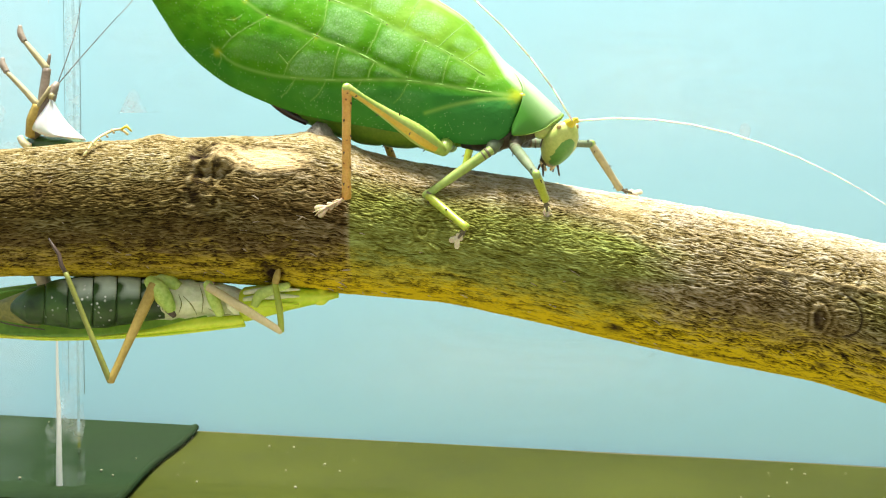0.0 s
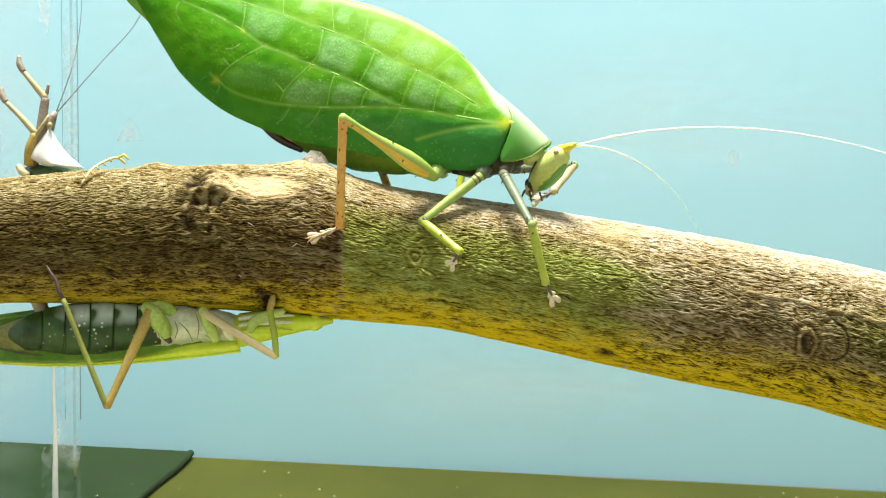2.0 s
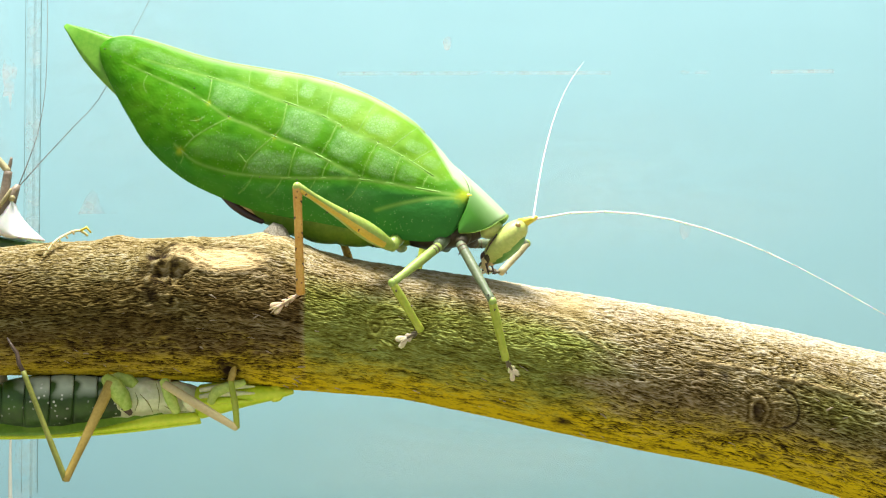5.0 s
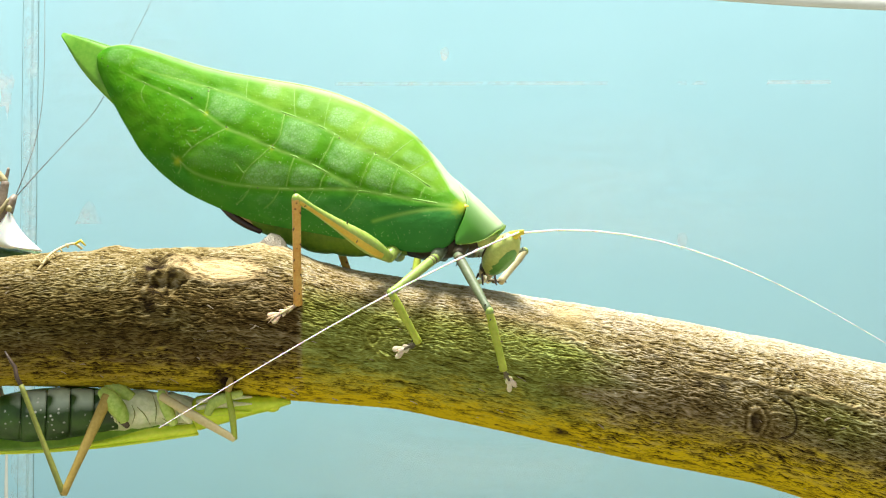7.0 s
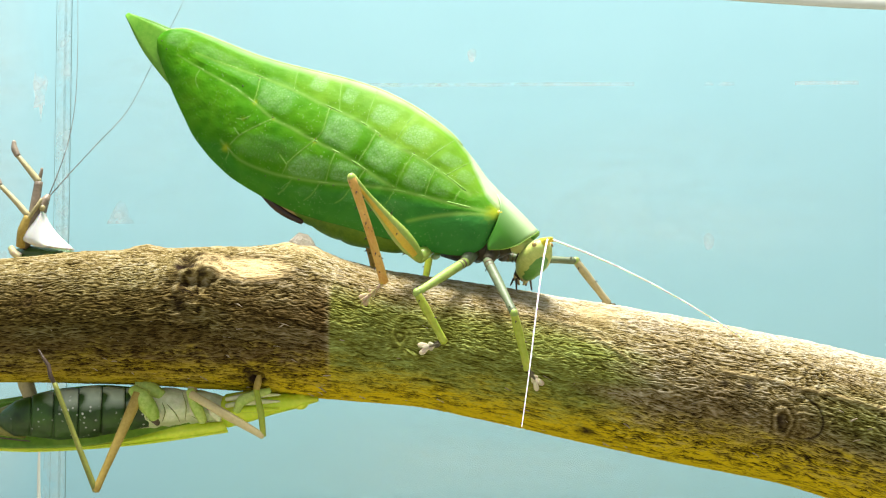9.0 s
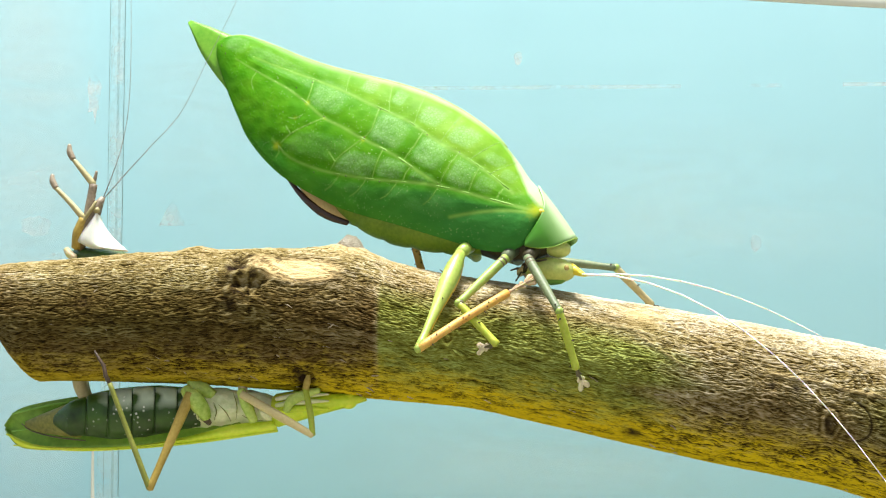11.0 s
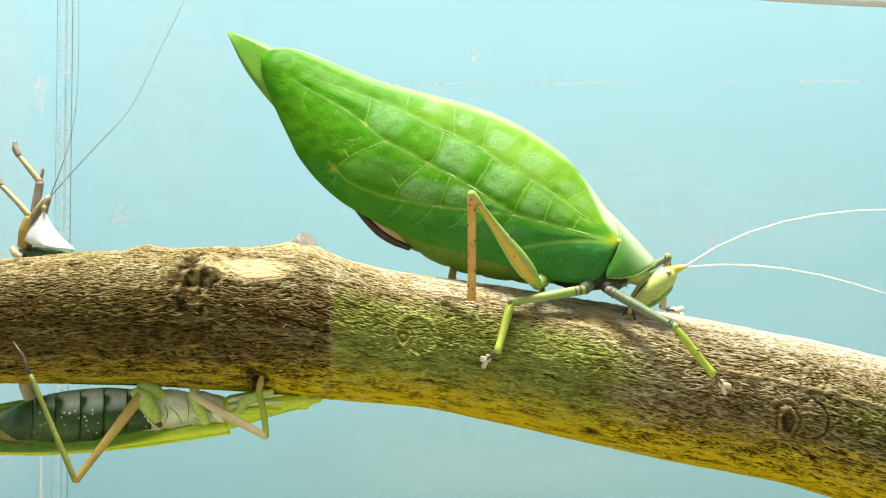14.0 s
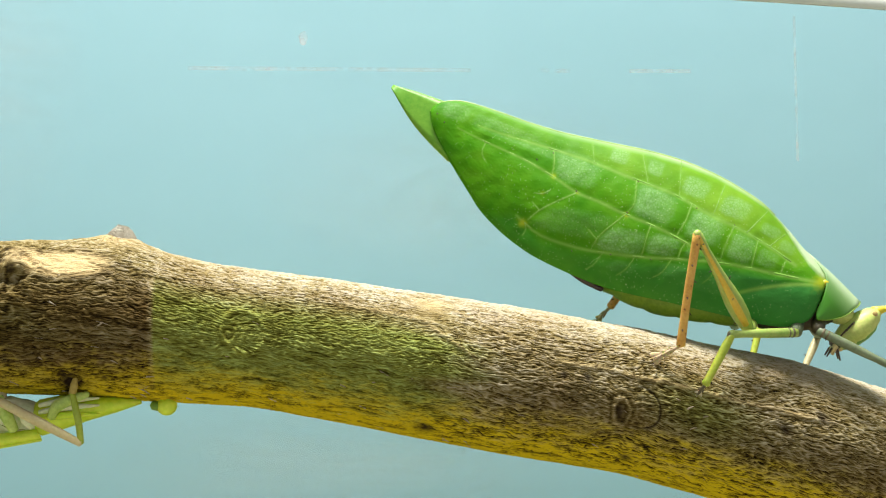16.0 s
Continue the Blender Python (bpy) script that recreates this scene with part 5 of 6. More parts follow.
        part("cheek_line", tube(bmesh.new(), [(-0.6 * MM, side * 3.7 * MM, -1.4 * MM), (-2.4 * MM, side * 3.4 * MM, -3.6 * MM), (-4.0 * MM, side * 2.3 * MM, -5.8 * MM)], [0.0002, 0.0003, 0.0002], 6), MOUTH, head, "brown line behind the cheek")
        part("maxilla", tube(bmesh.new(), [(-3.4 * MM, side * 1.5 * MM, -6.4 * MM), (-4.6 * MM, side * 1.7 * MM, -7.8 * MM), (-5.2 * MM, side * 1.2 * MM, -9.2 * MM), (-5.0 * MM, side * 0.6 * MM, -10.0 * MM)], [0.0007, 0.0009, 0.0006, 0.0003], 10), TANLEG, head, "pale brown mouthpart")
        part("mandible", tube(bmesh.new(), [(-2.6 * MM, side * 2.0 * MM, -5.6 * MM), (-3.8 * MM, side * 2.0 * MM, -7.2 * MM), (-4.4 * MM, side * 0.9 * MM, -8.6 * MM)], [0.0007, 0.0009, 0.0004], 10), CHEST, head, "dark brown mandible")
        for k, (dx, dz) in enumerate(((-6.6, -10.4), (-3.4, -11.2))):
            part("palp", tube(bmesh.new(), [(-4.4 * MM, side * 1.2 * MM, -7.4 * MM), ((dx * 0.5 - 2.4) * MM, side * 2.0 * MM, -8.7 * MM), (dx * MM, side * 2.2 * MM, dz * MM)], [0.00034, 0.0003, 0.0002], 6), MOUTH, head, "thin dark palp")

    legs = {}
    for name, (hip, lf, lt, ls) in LEGS.items():
        kind = name.split("_")[0]
        if kind == "hind":
            fem = limb("hind_femur", lf, [0.0013, 0.0021, 0.0023, 0.0019, 0.0014, 0.0011, 0.0009, 0.0011], FEMUR, root, "yellow-green tapering hind thigh", 7, "tiny dark spine")
            tib = limb("hind_tibia", lt, [0.0011, 0.0010, 0.0010, 0.0010, 0.0011], ORANGE, root, "orange hind shin with dark spines", 12, "tiny dark spine", 0.0003)
        else:
            fem = limb(kind + "_femur", lf, [0.0012, 0.0012, 0.0012, 0.0011, 0.0009, 0.0010], GREENLEG if kind == "mid" else GREYLEG, root, "green thigh" if kind == "mid" else "grey-green thigh", 2, "tiny dark spine")
            tib = limb(kind + "_tibia", lt, [0.0009, 0.0011, 0.0010, 0.0009, 0.0010], OLIVELEG if name == "front_far" else LIMELEG, root, "olive tan shin" if name == "front_far" else "lime green shin", 3, "tiny dark spine")
        part("knee", ball(bmesh.new(), (lf, 0, 0), 0.0011, 0.0010, 0.0011), FEMUR if kind == "hind" else GREENLEG, fem)
        tar = part("foot", ankle_mesh(ls), HINDPAD if kind == "hind" else ANKLE, root, "slender jointed foot")
        part("pad", pad_mesh(ls), HINDPAD if kind == "hind" else PAD, tar, "cream padded lobes with two claws")
        if kind == "hind":
            xs = np.linspace(0.10, 0.98, 12)
            rs = np.interp(xs, np.linspace(0, 1, 8), [0.0013, 0.0021, 0.0023, 0.0019, 0.0014, 0.0011, 0.0009, 0.0011])
            part("stripe", tube(bmesh.new(), [(lf * x, 0.42 * r, -0.48 * r) for x, r in zip(xs, rs)], rs * 0.52, 8), STRIPE, fem, "yellow-orange stripe along the thigh")
        part("coxa", tube(bmesh.new(), [Vector((hip[0] + 0.5, hip[1] * 0.55, hip[2] + 2.2)) * MM, Vector(hip) * MM], [0.0019, 0.0015], 12), FEMUR if kind == "hind" else GREYLEG if kind == "mid" else CHEST, root)
        for x, r in ((0.0012, 0.00126), (0.0024, 0.00122)):
            if kind != "hind":
                part("joint_band", tube(bmesh.new(), [(x - 0.0003, 0, 0), (x, 0, 0), (x + 0.0003, 0, 0)], [r * 0.96, r * 1.03, r * 0.96], 12), ANKLE, fem, "dark band round the thigh")
        part("knee_cap", tube(bmesh.new(), [(-0.0006, 0, 0.0003), (0.0002, 0, 0.0006), (0.0012, 0, 0.0006)], [0.0004, 0.0007, 0.0004], 8), ANKLE if kind != "hind" else BROWNLEG, tib, "dark knee cap")
        legs[name] = (fem, tib, tar)
    feelers = {}
    for key in "AB":
        row = []
        for k in range(PIECES):
            r0, r1 = 0.00026 - 0.00018 * k / PIECES, 0.00026 - 0.00018 * (k + 1) / PIECES
            row.append(part("antenna_joint", tube(bmesh.new(), [(0, 0, 0), (PIECE * 0.5, 0, 0), (PIECE, 0, 0)], [r0, (r0 + r1) / 2, r1], 7), ANTENNA, root, "thread-thin white antenna piece"))
        feelers[key] = row
    return root, head, abdomen, (blade_dark, blade_pale), shield, legs, feelers


KATYDID, KATYDID_HEAD, KATYDID_ABDOMEN, KATYDID_BLADES, KATYDID_SHIELD, KATYDID_LEGS, FEELERS = katydid()


# ---- katydid that hangs under the branch, belly up ----


def mm(p, o, y=None):
    """A plan point (mm) brought to its own depth, from the origin o (m)."""
    q = Vector(p) if len(p) == 3 else Vector((p[0], y, p[1]))
    k = (300 + q.y) / (296.0 if o[1] < 0 else 312.0)
    return Vector((-7 + (q.x + 7) * k, q.y, q.z * k)) * MM - Vector(o)


def rod(o, pts, radii, n=10, flat=1.0):
    line = smooth_line([mm(p, o) for p in pts], 4 * len(pts)) if len(pts) > 2 else [tuple(mm(p, o)) for p in pts]
    rs = np.interp(np.linspace(0, 1, len(line)), np.linspace(0, 1, len(radii)), radii)
    return tube(bmesh.new(), line, rs * MM, n, flat)


def blade(o, upper, lower, y, arch, n=60, m=12):
    """A thin curved wing between two lines."""
    bm = bmesh.new()
    a, b = smooth_line(upper, n), smooth_line(lower, n)
    rows = []
    for i in range(n):
        row = []
        for w in np.linspace(0, 1, m):
            p = a[i] * (1 - w) + b[i] * w
            row.append(bm.verts.new(mm((p[0], y - arch * math.sin(w * math.pi) + 0.2 * noise.noise(Vector((p[0] * 0.4, p[1] * 0.6, 1))), p[1]), o)))
        rows.append(row)
    for r0, r1 in zip(rows, rows[1:]):
        for k in range(m - 1):
            bm.faces.new((r0[k], r0[k + 1], r1[k + 1], r1[k]))
    return bm


def hanging_katydid():
    o = (-0.078, -0.004, -0.026)
    root = tagged(empty("hanging_katydid", Matrix.Translation(o)), "green katydid with a grey belly hanging upside down under the branch", "katydid")
    ob = part("forewing", blade(o, [(-126.8, -36.8), (-123.8, -32.8), (-116.6, -30.6), (-106.5, -28.8), (-97.8, -27.0), (-86, -26.2), (-70, -28.0)], [(-126.6, -37.4), (-122.2, -42.1), (-110.6, -42.4), (-97.5, -42.1), (-84.0, -41.0), (-72.0, -39.4), (-57.2, -36.9)], 1.5, -1.5), FOLDED, root, "green wing folded under the body")
    ob.modifiers.new("thickness", "SOLIDIFY").thickness = 0.0004
    for z0, z1, w in ((-33.6, -29.4, 0.25), (-38.0, -36.2, 0.22)):
        part("vein", rod(o, [(-125, 0.6, z0), (-112, 0.2, (z0 + z1) / 2 + 0.8), (-96, 0.6, z1)], [w, w, w * 0.5], 6), VEIN, ob)
    ob = part("forewing", blade(o, [(-126.4, -38.4), (-118.0, -41.5), (-104.0, -41.9), (-92.0, -41.1), (-80.0, -38.8), (-68.0, -35.7), (-58.0, -34.6)], [(-126.2, -39.0), (-121.0, -42.4), (-106.0, -42.6), (-94.0, -42.0), (-80.0, -40.5), (-66.0, -38.6), (-57.0, -37.0)], -8.5, 1.2), LIME, root, "lime green wing edge")
    ob.modifiers.new("thickness", "SOLIDIFY").thickness = 0.0004
    part("wing_edge", rod(o, [(-124.5, -8.6, -41.6), (-106.0, -8.8, -42.7), (-80.0, -8.8, -40.6), (-57.0, -8.6, -37.1)], [0.15, 0.25, 0.35, 0.4], 6), LIME, ob)
    # membranous tail end
    bm = loft(bmesh.new(), [(mm((x, -4 + 2.0, z), o), w * MM, h * MM, 0) for x, z, w, h in ((-121.5, -36.2, 0.6, 0.8), (-117.5, -36.0, 1.8, 2.4), (-112.0, -35.2, 3.4, 3.9), (-107.5, -34.6, 4.6, 5.0))], 18)
    part("tail", bm, TAIL, root, "brownish green tail end")
    # abdomen rings: dark body, grey belly plates
    cx = [-114.0, -110.0, -105.0, -99.0, -90.5, -78.0]
    cz = [-35.1, -34.9, -34.1, -33.9, -33.0, -31.9]
    ch = [1.5, 4.4, 5.5, 6.5, 6.7, 5.0]
    xs = np.linspace(-114, -77, 70)
    cuts = [-114.0, -106.0, -100.4, -94.2, -88.4, -82.6, -76.5]
    bm = loft(bmesh.new(), [(mm((x, -4, float(np.interp(x, cx, cz))), o), 0.88 * float(np.interp(x, cx, ch)) * MM, 0.90 * float(np.interp(x, cx, ch)) * MM, 0) for x in xs], 26)
    part("abdomen", bm, DARKBELLY, root, "dark green side of the abdomen")
    for a, b in zip(cuts, cuts[1:]):
        bm = bmesh.new()
        flank = bm.verts.layers.float.new("flank")
        rows = []
        for x in np.linspace(a + 0.12, b - 0.12, 11):
            h, z = float(np.interp(x, cx, ch)), float(np.interp(x, cx, cz))
            e = (x - a) / (b - a)
            puff = 0.34 * math.sin(math.pi * e) ** 0.6 + 0.05
            row = []
            for k, deg in enumerate(np.linspace(150, -62, 34)):
                c, s = math.cos(radians(deg)), math.sin(radians(deg))
                row.append(bm.verts.new(mm((x, -4 - (0.95 * h + puff) * c, z + (0.97 * h + puff) * s), o)))
                row[-1][flank] = float(np.clip((34 - deg) / 46, 0, 1)) * 0.8 + float(np.clip((-97 - x) / 11, 0, 1)) * 0.75 + 0.5 * max(0.0, 0.22 - e) + (0.9 * math.exp(-(e / 0.28) ** 2 - ((deg - 38) / 13) ** 2) if a > -107 else 0.0)
            rows.append(row)
        for r0, r1 in zip(rows, rows[1:]):
            for k in range(33):
                bm.faces.new((r0[k], r0[k + 1], r1[k + 1], r1[k]))
        bmesh.ops.recalc_face_normals(bm, faces=bm.faces)
        ob = part("belly_plate", bm, TWOTONE, root, "pale grey belly plate with a dark green flank" if a > -107 else "dark green last belly plate")
        ob.modifiers.new("thickness", "SOLIDIFY").thickness = 0.0003
    part("beaded_line", rod(o, [(-122.5, -3.4, -36.1), (-120.5, -4.4, -37.6), (-117.5, -6.0, -38.6), (-113.0, -7.6, -39.5), (-106.0, -8.8, -40.2)], [0.12, 0.22, 0.2, 0.24, 0.15], 6), MOUTH, root, "dark line along the tail")
    # thorax
    bm = loft(bmesh.new(), [(mm((x, -4, z), o), w * MM, h * MM, 0) for x, z, w, h in ((-79.5, -32.0, 4.6, 4.8), (-75, -31.4, 5.2, 4.9), (-70, -31.2, 5.2, 4.6), (-66.5, -31.2, 4.6, 3.9), (-63, -31.6, 5.0, 4.4), (-59, -32.2, 4.6, 4.0), (-56.5, -32.4, 3.4, 3.0))], 24)
    bmesh.ops.subdivide_edges(bm, edges=list(bm.edges), cuts=2, use_grid_fill=True)
    for v in bm.verts:
        q = v.co * 420
        v.co += Vector((0, v.co.y, v.co.z + 0.006)).normalized() * 0.0006 * noise.noise(Vector((q.x * 1.2, q.y, q.z)))
    part("thorax", bm, CHESTPALE, root, "cream and green creased thorax")
    bm = loft(bmesh.new(), [(mm((x, -4, z), o), w * MM, h * MM, a) for x, z, w, h, a in ((-60, -32.8, 3.2, 2.6, 0), (-57, -32.0, 4.4, 4.2, 6), (-52, -30.8, 4.6, 3.9, 8), (-46, -29.9, 4.0, 2.9, 8), (-40, -29.3, 2.8, 1.9, 8), (-34.5, -28.7, 1.0, 0.7, 8))], 22)
    part("neck_shield", bm, LIME, root, "lime green tapering neck shield")
    for z0, dz in ((-28.2, 0.4), (-29.8, 0.3), (-31.6, 0.0)):
        part("fold", rod(o, [(-57.5, -8.4, z0 - 1.0), (-52, -8.6, z0), (-44, -7.8, z0 + dz)], [0.5, 0.9, 0.2], 8), CHESTPALE if z0 > -30 else LIME, root, "pale fold on the neck")
    head = part("head", ball(bmesh.new(), (0, 0, 0), 0.0024, 0.0022, 0.0023, 18), LIME, root, "rounded lime green head")
    part("neck", tube(bmesh.new(), [(-0.0035, 0, 0.0002), (-0.0012, 0, 0)], [0.0010, 0.0014], 10), BELLY, head)
    # dark creases between the plates of the thorax
    for pts in ([(-78.8, -8.6, -28.0), (-78.0, -9.4, -31.0), (-77.0, -9.2, -34.6)], [(-73.4, -9.0, -30.2), (-72.6, -9.5, -32.4), (-73.2, -9.2, -34.8)], [(-72.2, -9.5, -30.6), (-70.2, -9.6, -32.6), (-68.8, -9.3, -35.0)],
                [(-68.4, -9.3, -27.6), (-67.4, -9.5, -31.0), (-67.6, -9.3, -34.6)], [(-66.0, -8.8, -33.4), (-63.4, -9.4, -34.6), (-60.6, -8.8, -34.6)], [(-60.8, -9.0, -30.4), (-59.6, -9.2, -32.6), (-58.4, -8.6, -34.2)]):
        part("crease", rod(o, pts, [0.06, 0.16, 0.06], 6), SHIN, root, "dark crease")
    # legs
    femur = limb("hind_femur", 0.0248, [0.0014, 0.0013, 0.0011, 0.0009, 0.0009], BROWNLEG, root, "brown hind thigh")
    tibia = limb("hind_tibia", 0.0275, [0.0007, 0.0007, 0.0006, 0.0006, 0.0006], SHIN, root, "olive hind shin")
    foot = part("foot", tube(bmesh.new(), [(0, 0, 0), (0.002, 0.0002, 0.0002), (0.0045, -0.0002, 0), (0.0062, 0.0003, -0.0002), (0.0088, 0.0008, -0.0004)], [0.0005, 0.00055, 0.0005, 0.0004, 0.0002], 8), MOUTH, root, "slender dark brown foot gripping the bark")
    part("mid_femur", rod(o, [(-66.2, -12.0, -28.0), (-57, -15.0, -33.2), (-48.0, -15.5, -38.2)], [1.0, 1.1, 0.8]), TANLEG, root, "tan middle thigh")
    part("mid_tibia", rod(o, [(-48.0, -15.5, -38.2), (-48.6, -14.6, -33.0), (-50.0, -13.0, -26.5)], [0.7, 0.8, 0.7]), LIMELEG, root, "yellow-green middle shin")
    part("foot", rod(o, [(-50.0, -13.0, -26.6), (-49.6, -12.8, -25.0), (-49.3, -12.4, -23.0)], [0.8, 0.9, 0.5]), BROWNLEG, root, "brown foot in a knot hole")
    for pts, r, mat, lab in (([(-80.8, -10.0, -26.9), (-78.4, -11.4, -29.2), (-76.0, -11.0, -32.4), (-75.2, -10.4, -34.2)], [1.3, 2.2, 2.1, 1.3], HIP, "pale green hip of the hind leg"),
                             ([(-79.0, -5.0, -24.8), (-77.0, -6.2, -26.4), (-73.4, -7.2, -28.6)], [1.6, 2.0, 1.4], HIP, "pale green far hip"),
                             ([(-75.8, -10.8, -33.8), (-74.2, -10.0, -35.6)], [1.1, 0.6], MOUTH, ""),
                             ([(-66.5, -10.5, -27.0), (-64.8, -11.2, -31.0), (-63.0, -10.2, -34.8)], [1.1, 1.5, 1.1], HIP, "pale green hip of the middle leg"),
                             ([(-61.8, -9.4, -30.6), (-60.4, -10.0, -32.4), (-59.0, -9.2, -34.2)], [0.5, 1.2, 0.7], CHESTPALE, "cream lobe of the chest"),
                             ([(-54.8, -9.3, -32.2), (-53.6, -9.8, -29.6), (-50.4, -9.4, -28.0), (-46.5, -8.6, -26.8)], [0.9, 1.4, 1.2, 0.7], HIP, "pale green hip of the front leg")):
        part("hip", rod(o, pts, r, 14), mat, root, lab)
    part("far_leg", rod(o, [(-107.8, 1.5, -21.5), (-107.4, 1.0, -26.0), (-105.6, 0.0, -30.5)], [2.3, 2.0, 1.6], 12), TANLEG, root, "tan far hind leg")
    part("far_leg", rod(o, [(-79.4, -2.0, -23.5), (-78.6, -4.0, -27.5)], [1.0, 1.2], 10), BROWNLEG, root)
    part("far_leg", rod(o, [(-66.2, -3.0, -24.0), (-65.8, -5.0, -28.0)], [1.2, 1.2], 10), TANLEG, root)
    # a foot that reaches over the top of the branch
    bm = bmesh.new()
    tube(bm, smooth_line([(-0.0075, -0.0075, -0.0052), (-0.0055, -0.0042, -0.0012), (-0.0018, 0.0, 0.0014), (0.0004, 0.001, 0.0002)], 14), [0.00032] * 14, 8)
    for k in range(5):
        tube(bm, [(-0.0068 + k * 0.0011, -0.0066 + k * 0.0014, -0.004 + k * 0.0011), (-0.0074 + k * 0.0011, -0.0072 + k * 0.0014, -0.0030 + k * 0.0011)], [0.0003, 0.0001], 5)
    hook = part("far_foot", bm, TANLEG, root, "thin yellowish foot hooked over the branch")
    part("claw", tube(bmesh.new(), [(-0.0010, 0, 0.0014), (0.0003, 0, 0.0022), (0.0014, 0.0003, 0.0010)], [0.0003, 0.0004, 0.0002], 6), YELLOW, hook, "yellow claw")
    return o, root, head, femur, tibia, foot, hook


HANGING = hanging_katydid()

# ---- katydid behind the branch ----


def hidden_katydid():
    o = (-0.108, 0.012, 0.008)
    root = tagged(empty("clinging_katydid", Matrix.Translation(o)), "brown-grey katydid with a white shield clinging behind the branch", "katydid")
    # white shield, curved round the neck
    bm = bmesh.new()
    a = smooth_line([(-108.8, 19.4), (-107.2, 15.6), (-104.6, 12.2), (-100.8, 8.8)], 16)
    b = smooth_line([(-110.2, 18.0), (-113.6, 14.0), (-114.4, 11.2), (-111.4, 9.8)], 16)
    rows = []
    for i in range(16):
        rows.append([bm.verts.new(mm((*(a[i] * (1 - w) + b[i] * w),), o, 12 - 3.2 * math.sin(w * math.pi * 0.8) - 0.12 * i)) for w in np.linspace(0, 1, 10)])
    for r0, r1 in zip(rows, rows[1:]):
        for k in range(9):
            bm.faces.new((r0[k], r0[k + 1], r1[k + 1], r1[k]))
    bmesh.ops.recalc_face_normals(bm, faces=bm.faces)
    ob = part("neck_shield", bm, WHITE, root, "white triangular neck shield")
    ob.modifiers.new("thickness", "SOLIDIFY").thickness = 0.0005
    part("shield_rim", rod(o, [(-114.2, 9.2, 11.2), (-110.5, 8.6, 9.6), (-105.0, 8.8, 9.4), (-100.8, 10.4, 8.6)], [0.25, 0.3, 0.3, 0.3], 6), BEAD, ob)
    bm = loft(bmesh.new(), [(mm((x, 13.5, z), o), w * MM, h * MM, 0) for x, z, w, h in ((-115.5, 7.0, 2.0, 2.0), (-112.0, 7.0, 4.0, 2.6), (-107.0, 6.8, 4.4, 2.6), (-102.0, 6.4, 3.6, 2.2), (-99.5, 6.0, 1.6, 1.4))], 18)
    part("collar", bm, DARKBELLY, root, "olive body under the shield")
    part("body", rod(o, [(-108.5, 15.5, 8.0), (-104.0, 20.0, 0.0), (-98.0, 21.5, -10.0)], [4.2, 4.6, 3.6], 16), DARKBELLY, root, "olive body behind the branch")
    bm = loft(bmesh.new(), [(mm((x, 11.5, z), o), w * MM, h * MM, 68) for x, z, w, h in ((-114.4, 9.0, 1.6, 1.4), (-112.8, 12.5, 2.6, 1.9), (-111.4, 16.0, 2.6, 2.0), (-109.9, 19.2, 2.2, 1.7), (-108.6, 21.8, 1.5, 1.1), (-107.7, 23.2, 0.7, 0.6))], 18)
    head = part("head", bm, GREYBROWN, root, "grey-brown head turned upwards")
    part("eye", ball(bmesh.new(), mm((-109.4, 9.4, 19.6), o), 0.0009, 0.0007, 0.0009), OLIVELEG, head, "pale round eye")
    part("cheek", rod(o, [(-112.8, 9.0, 17.0), (-110.8, 8.8, 20.0), (-109.6, 9.2, 22.0)], [0.5, 0.6, 0.4], 8), OLIVELEG, head, "tan stripe on the cheek")
    for pts, r, mat, nm, lab in (
            ([(-114.8, 10.5, 9.4), (-114.3, 9.8, 13.4), (-112.9, 9.6, 17.4)], [1.3, 1.5, 1.2], BROWNLEG, "front_femur", "brown front thigh"),
            ([(-112.9, 9.6, 17.4), (-116.6, 9.6, 21.6), (-120.6, 9.8, 25.6)], [0.9, 0.75, 0.6], OLIVELEG, "front_tibia", "tan front shin"),
            ([(-120.6, 9.8, 25.6), (-121.6, 10.0, 27.6), (-121.6, 10.2, 29.2)], [0.8, 0.9, 0.5], GREYBROWN, "foot", "grey-brown raised foot"),
            ([(-112.4, 12.0, 15.4), (-111.3, 12.2, 21.0), (-110.4, 12.4, 26.6)], [1.0, 1.2, 1.1], GREYBROWN, "front_femur", "grey-brown front thigh"),
            ([(-110.4, 12.4, 26.6), (-113.0, 12.4, 29.8), (-116.0, 12.6, 33.4)], [0.95, 0.8, 0.6], OLIVELEG, "front_tibia", "tan front shin"),
            ([(-116.0, 12.6, 33.4), (-117.0, 12.7, 35.4), (-117.1, 12.8, 37.4)], [0.8, 0.9, 0.5], GREYBROWN, "foot", "grey-brown raised foot"),
            ([(-110.6, 12.8, 26.0), (-109.9, 12.8, 28.6), (-109.6, 12.8, 30.2)], [0.6, 0.5, 0.35], GREYBROWN, "foot", "small grey-brown foot"),
            ([(-117.6, 10.0, 9.2), (-116.4, 9.6, 7.6), (-115.0, 9.6, 6.8)], [0.8, 1.1, 0.9], PAD, "foot", "pinkish padded foot on the bark")):
        part(nm, rod(o, pts, r, 10), mat, root, lab)
    for pts in ([(-107.8, 12, 22.6), (-105.0, 14, 30.0), (-102.6, 17, 38.0), (-101.1, 20, 48.0), (-100.7, 24, 62.0), (-101.0, 29, 80.0), (-101.6, 33, 92.0)],
                [(-107.4, 12, 22.9), (-101.6, 15, 29.6), (-94.4, 19, 37.6), (-86.9, 23, 46.2), (-79.4, 28, 61.4), (-72.0, 32, 77.0), (-67.5, 35, 90.0)]):
        part("antenna", rod(o, pts, [0.16, 0.10, 0.08, 0.065, 0.05], 6), ANTENNA_GREY, root, "long thin grey-brown banded antenna")
    return root


hidden_katydid()


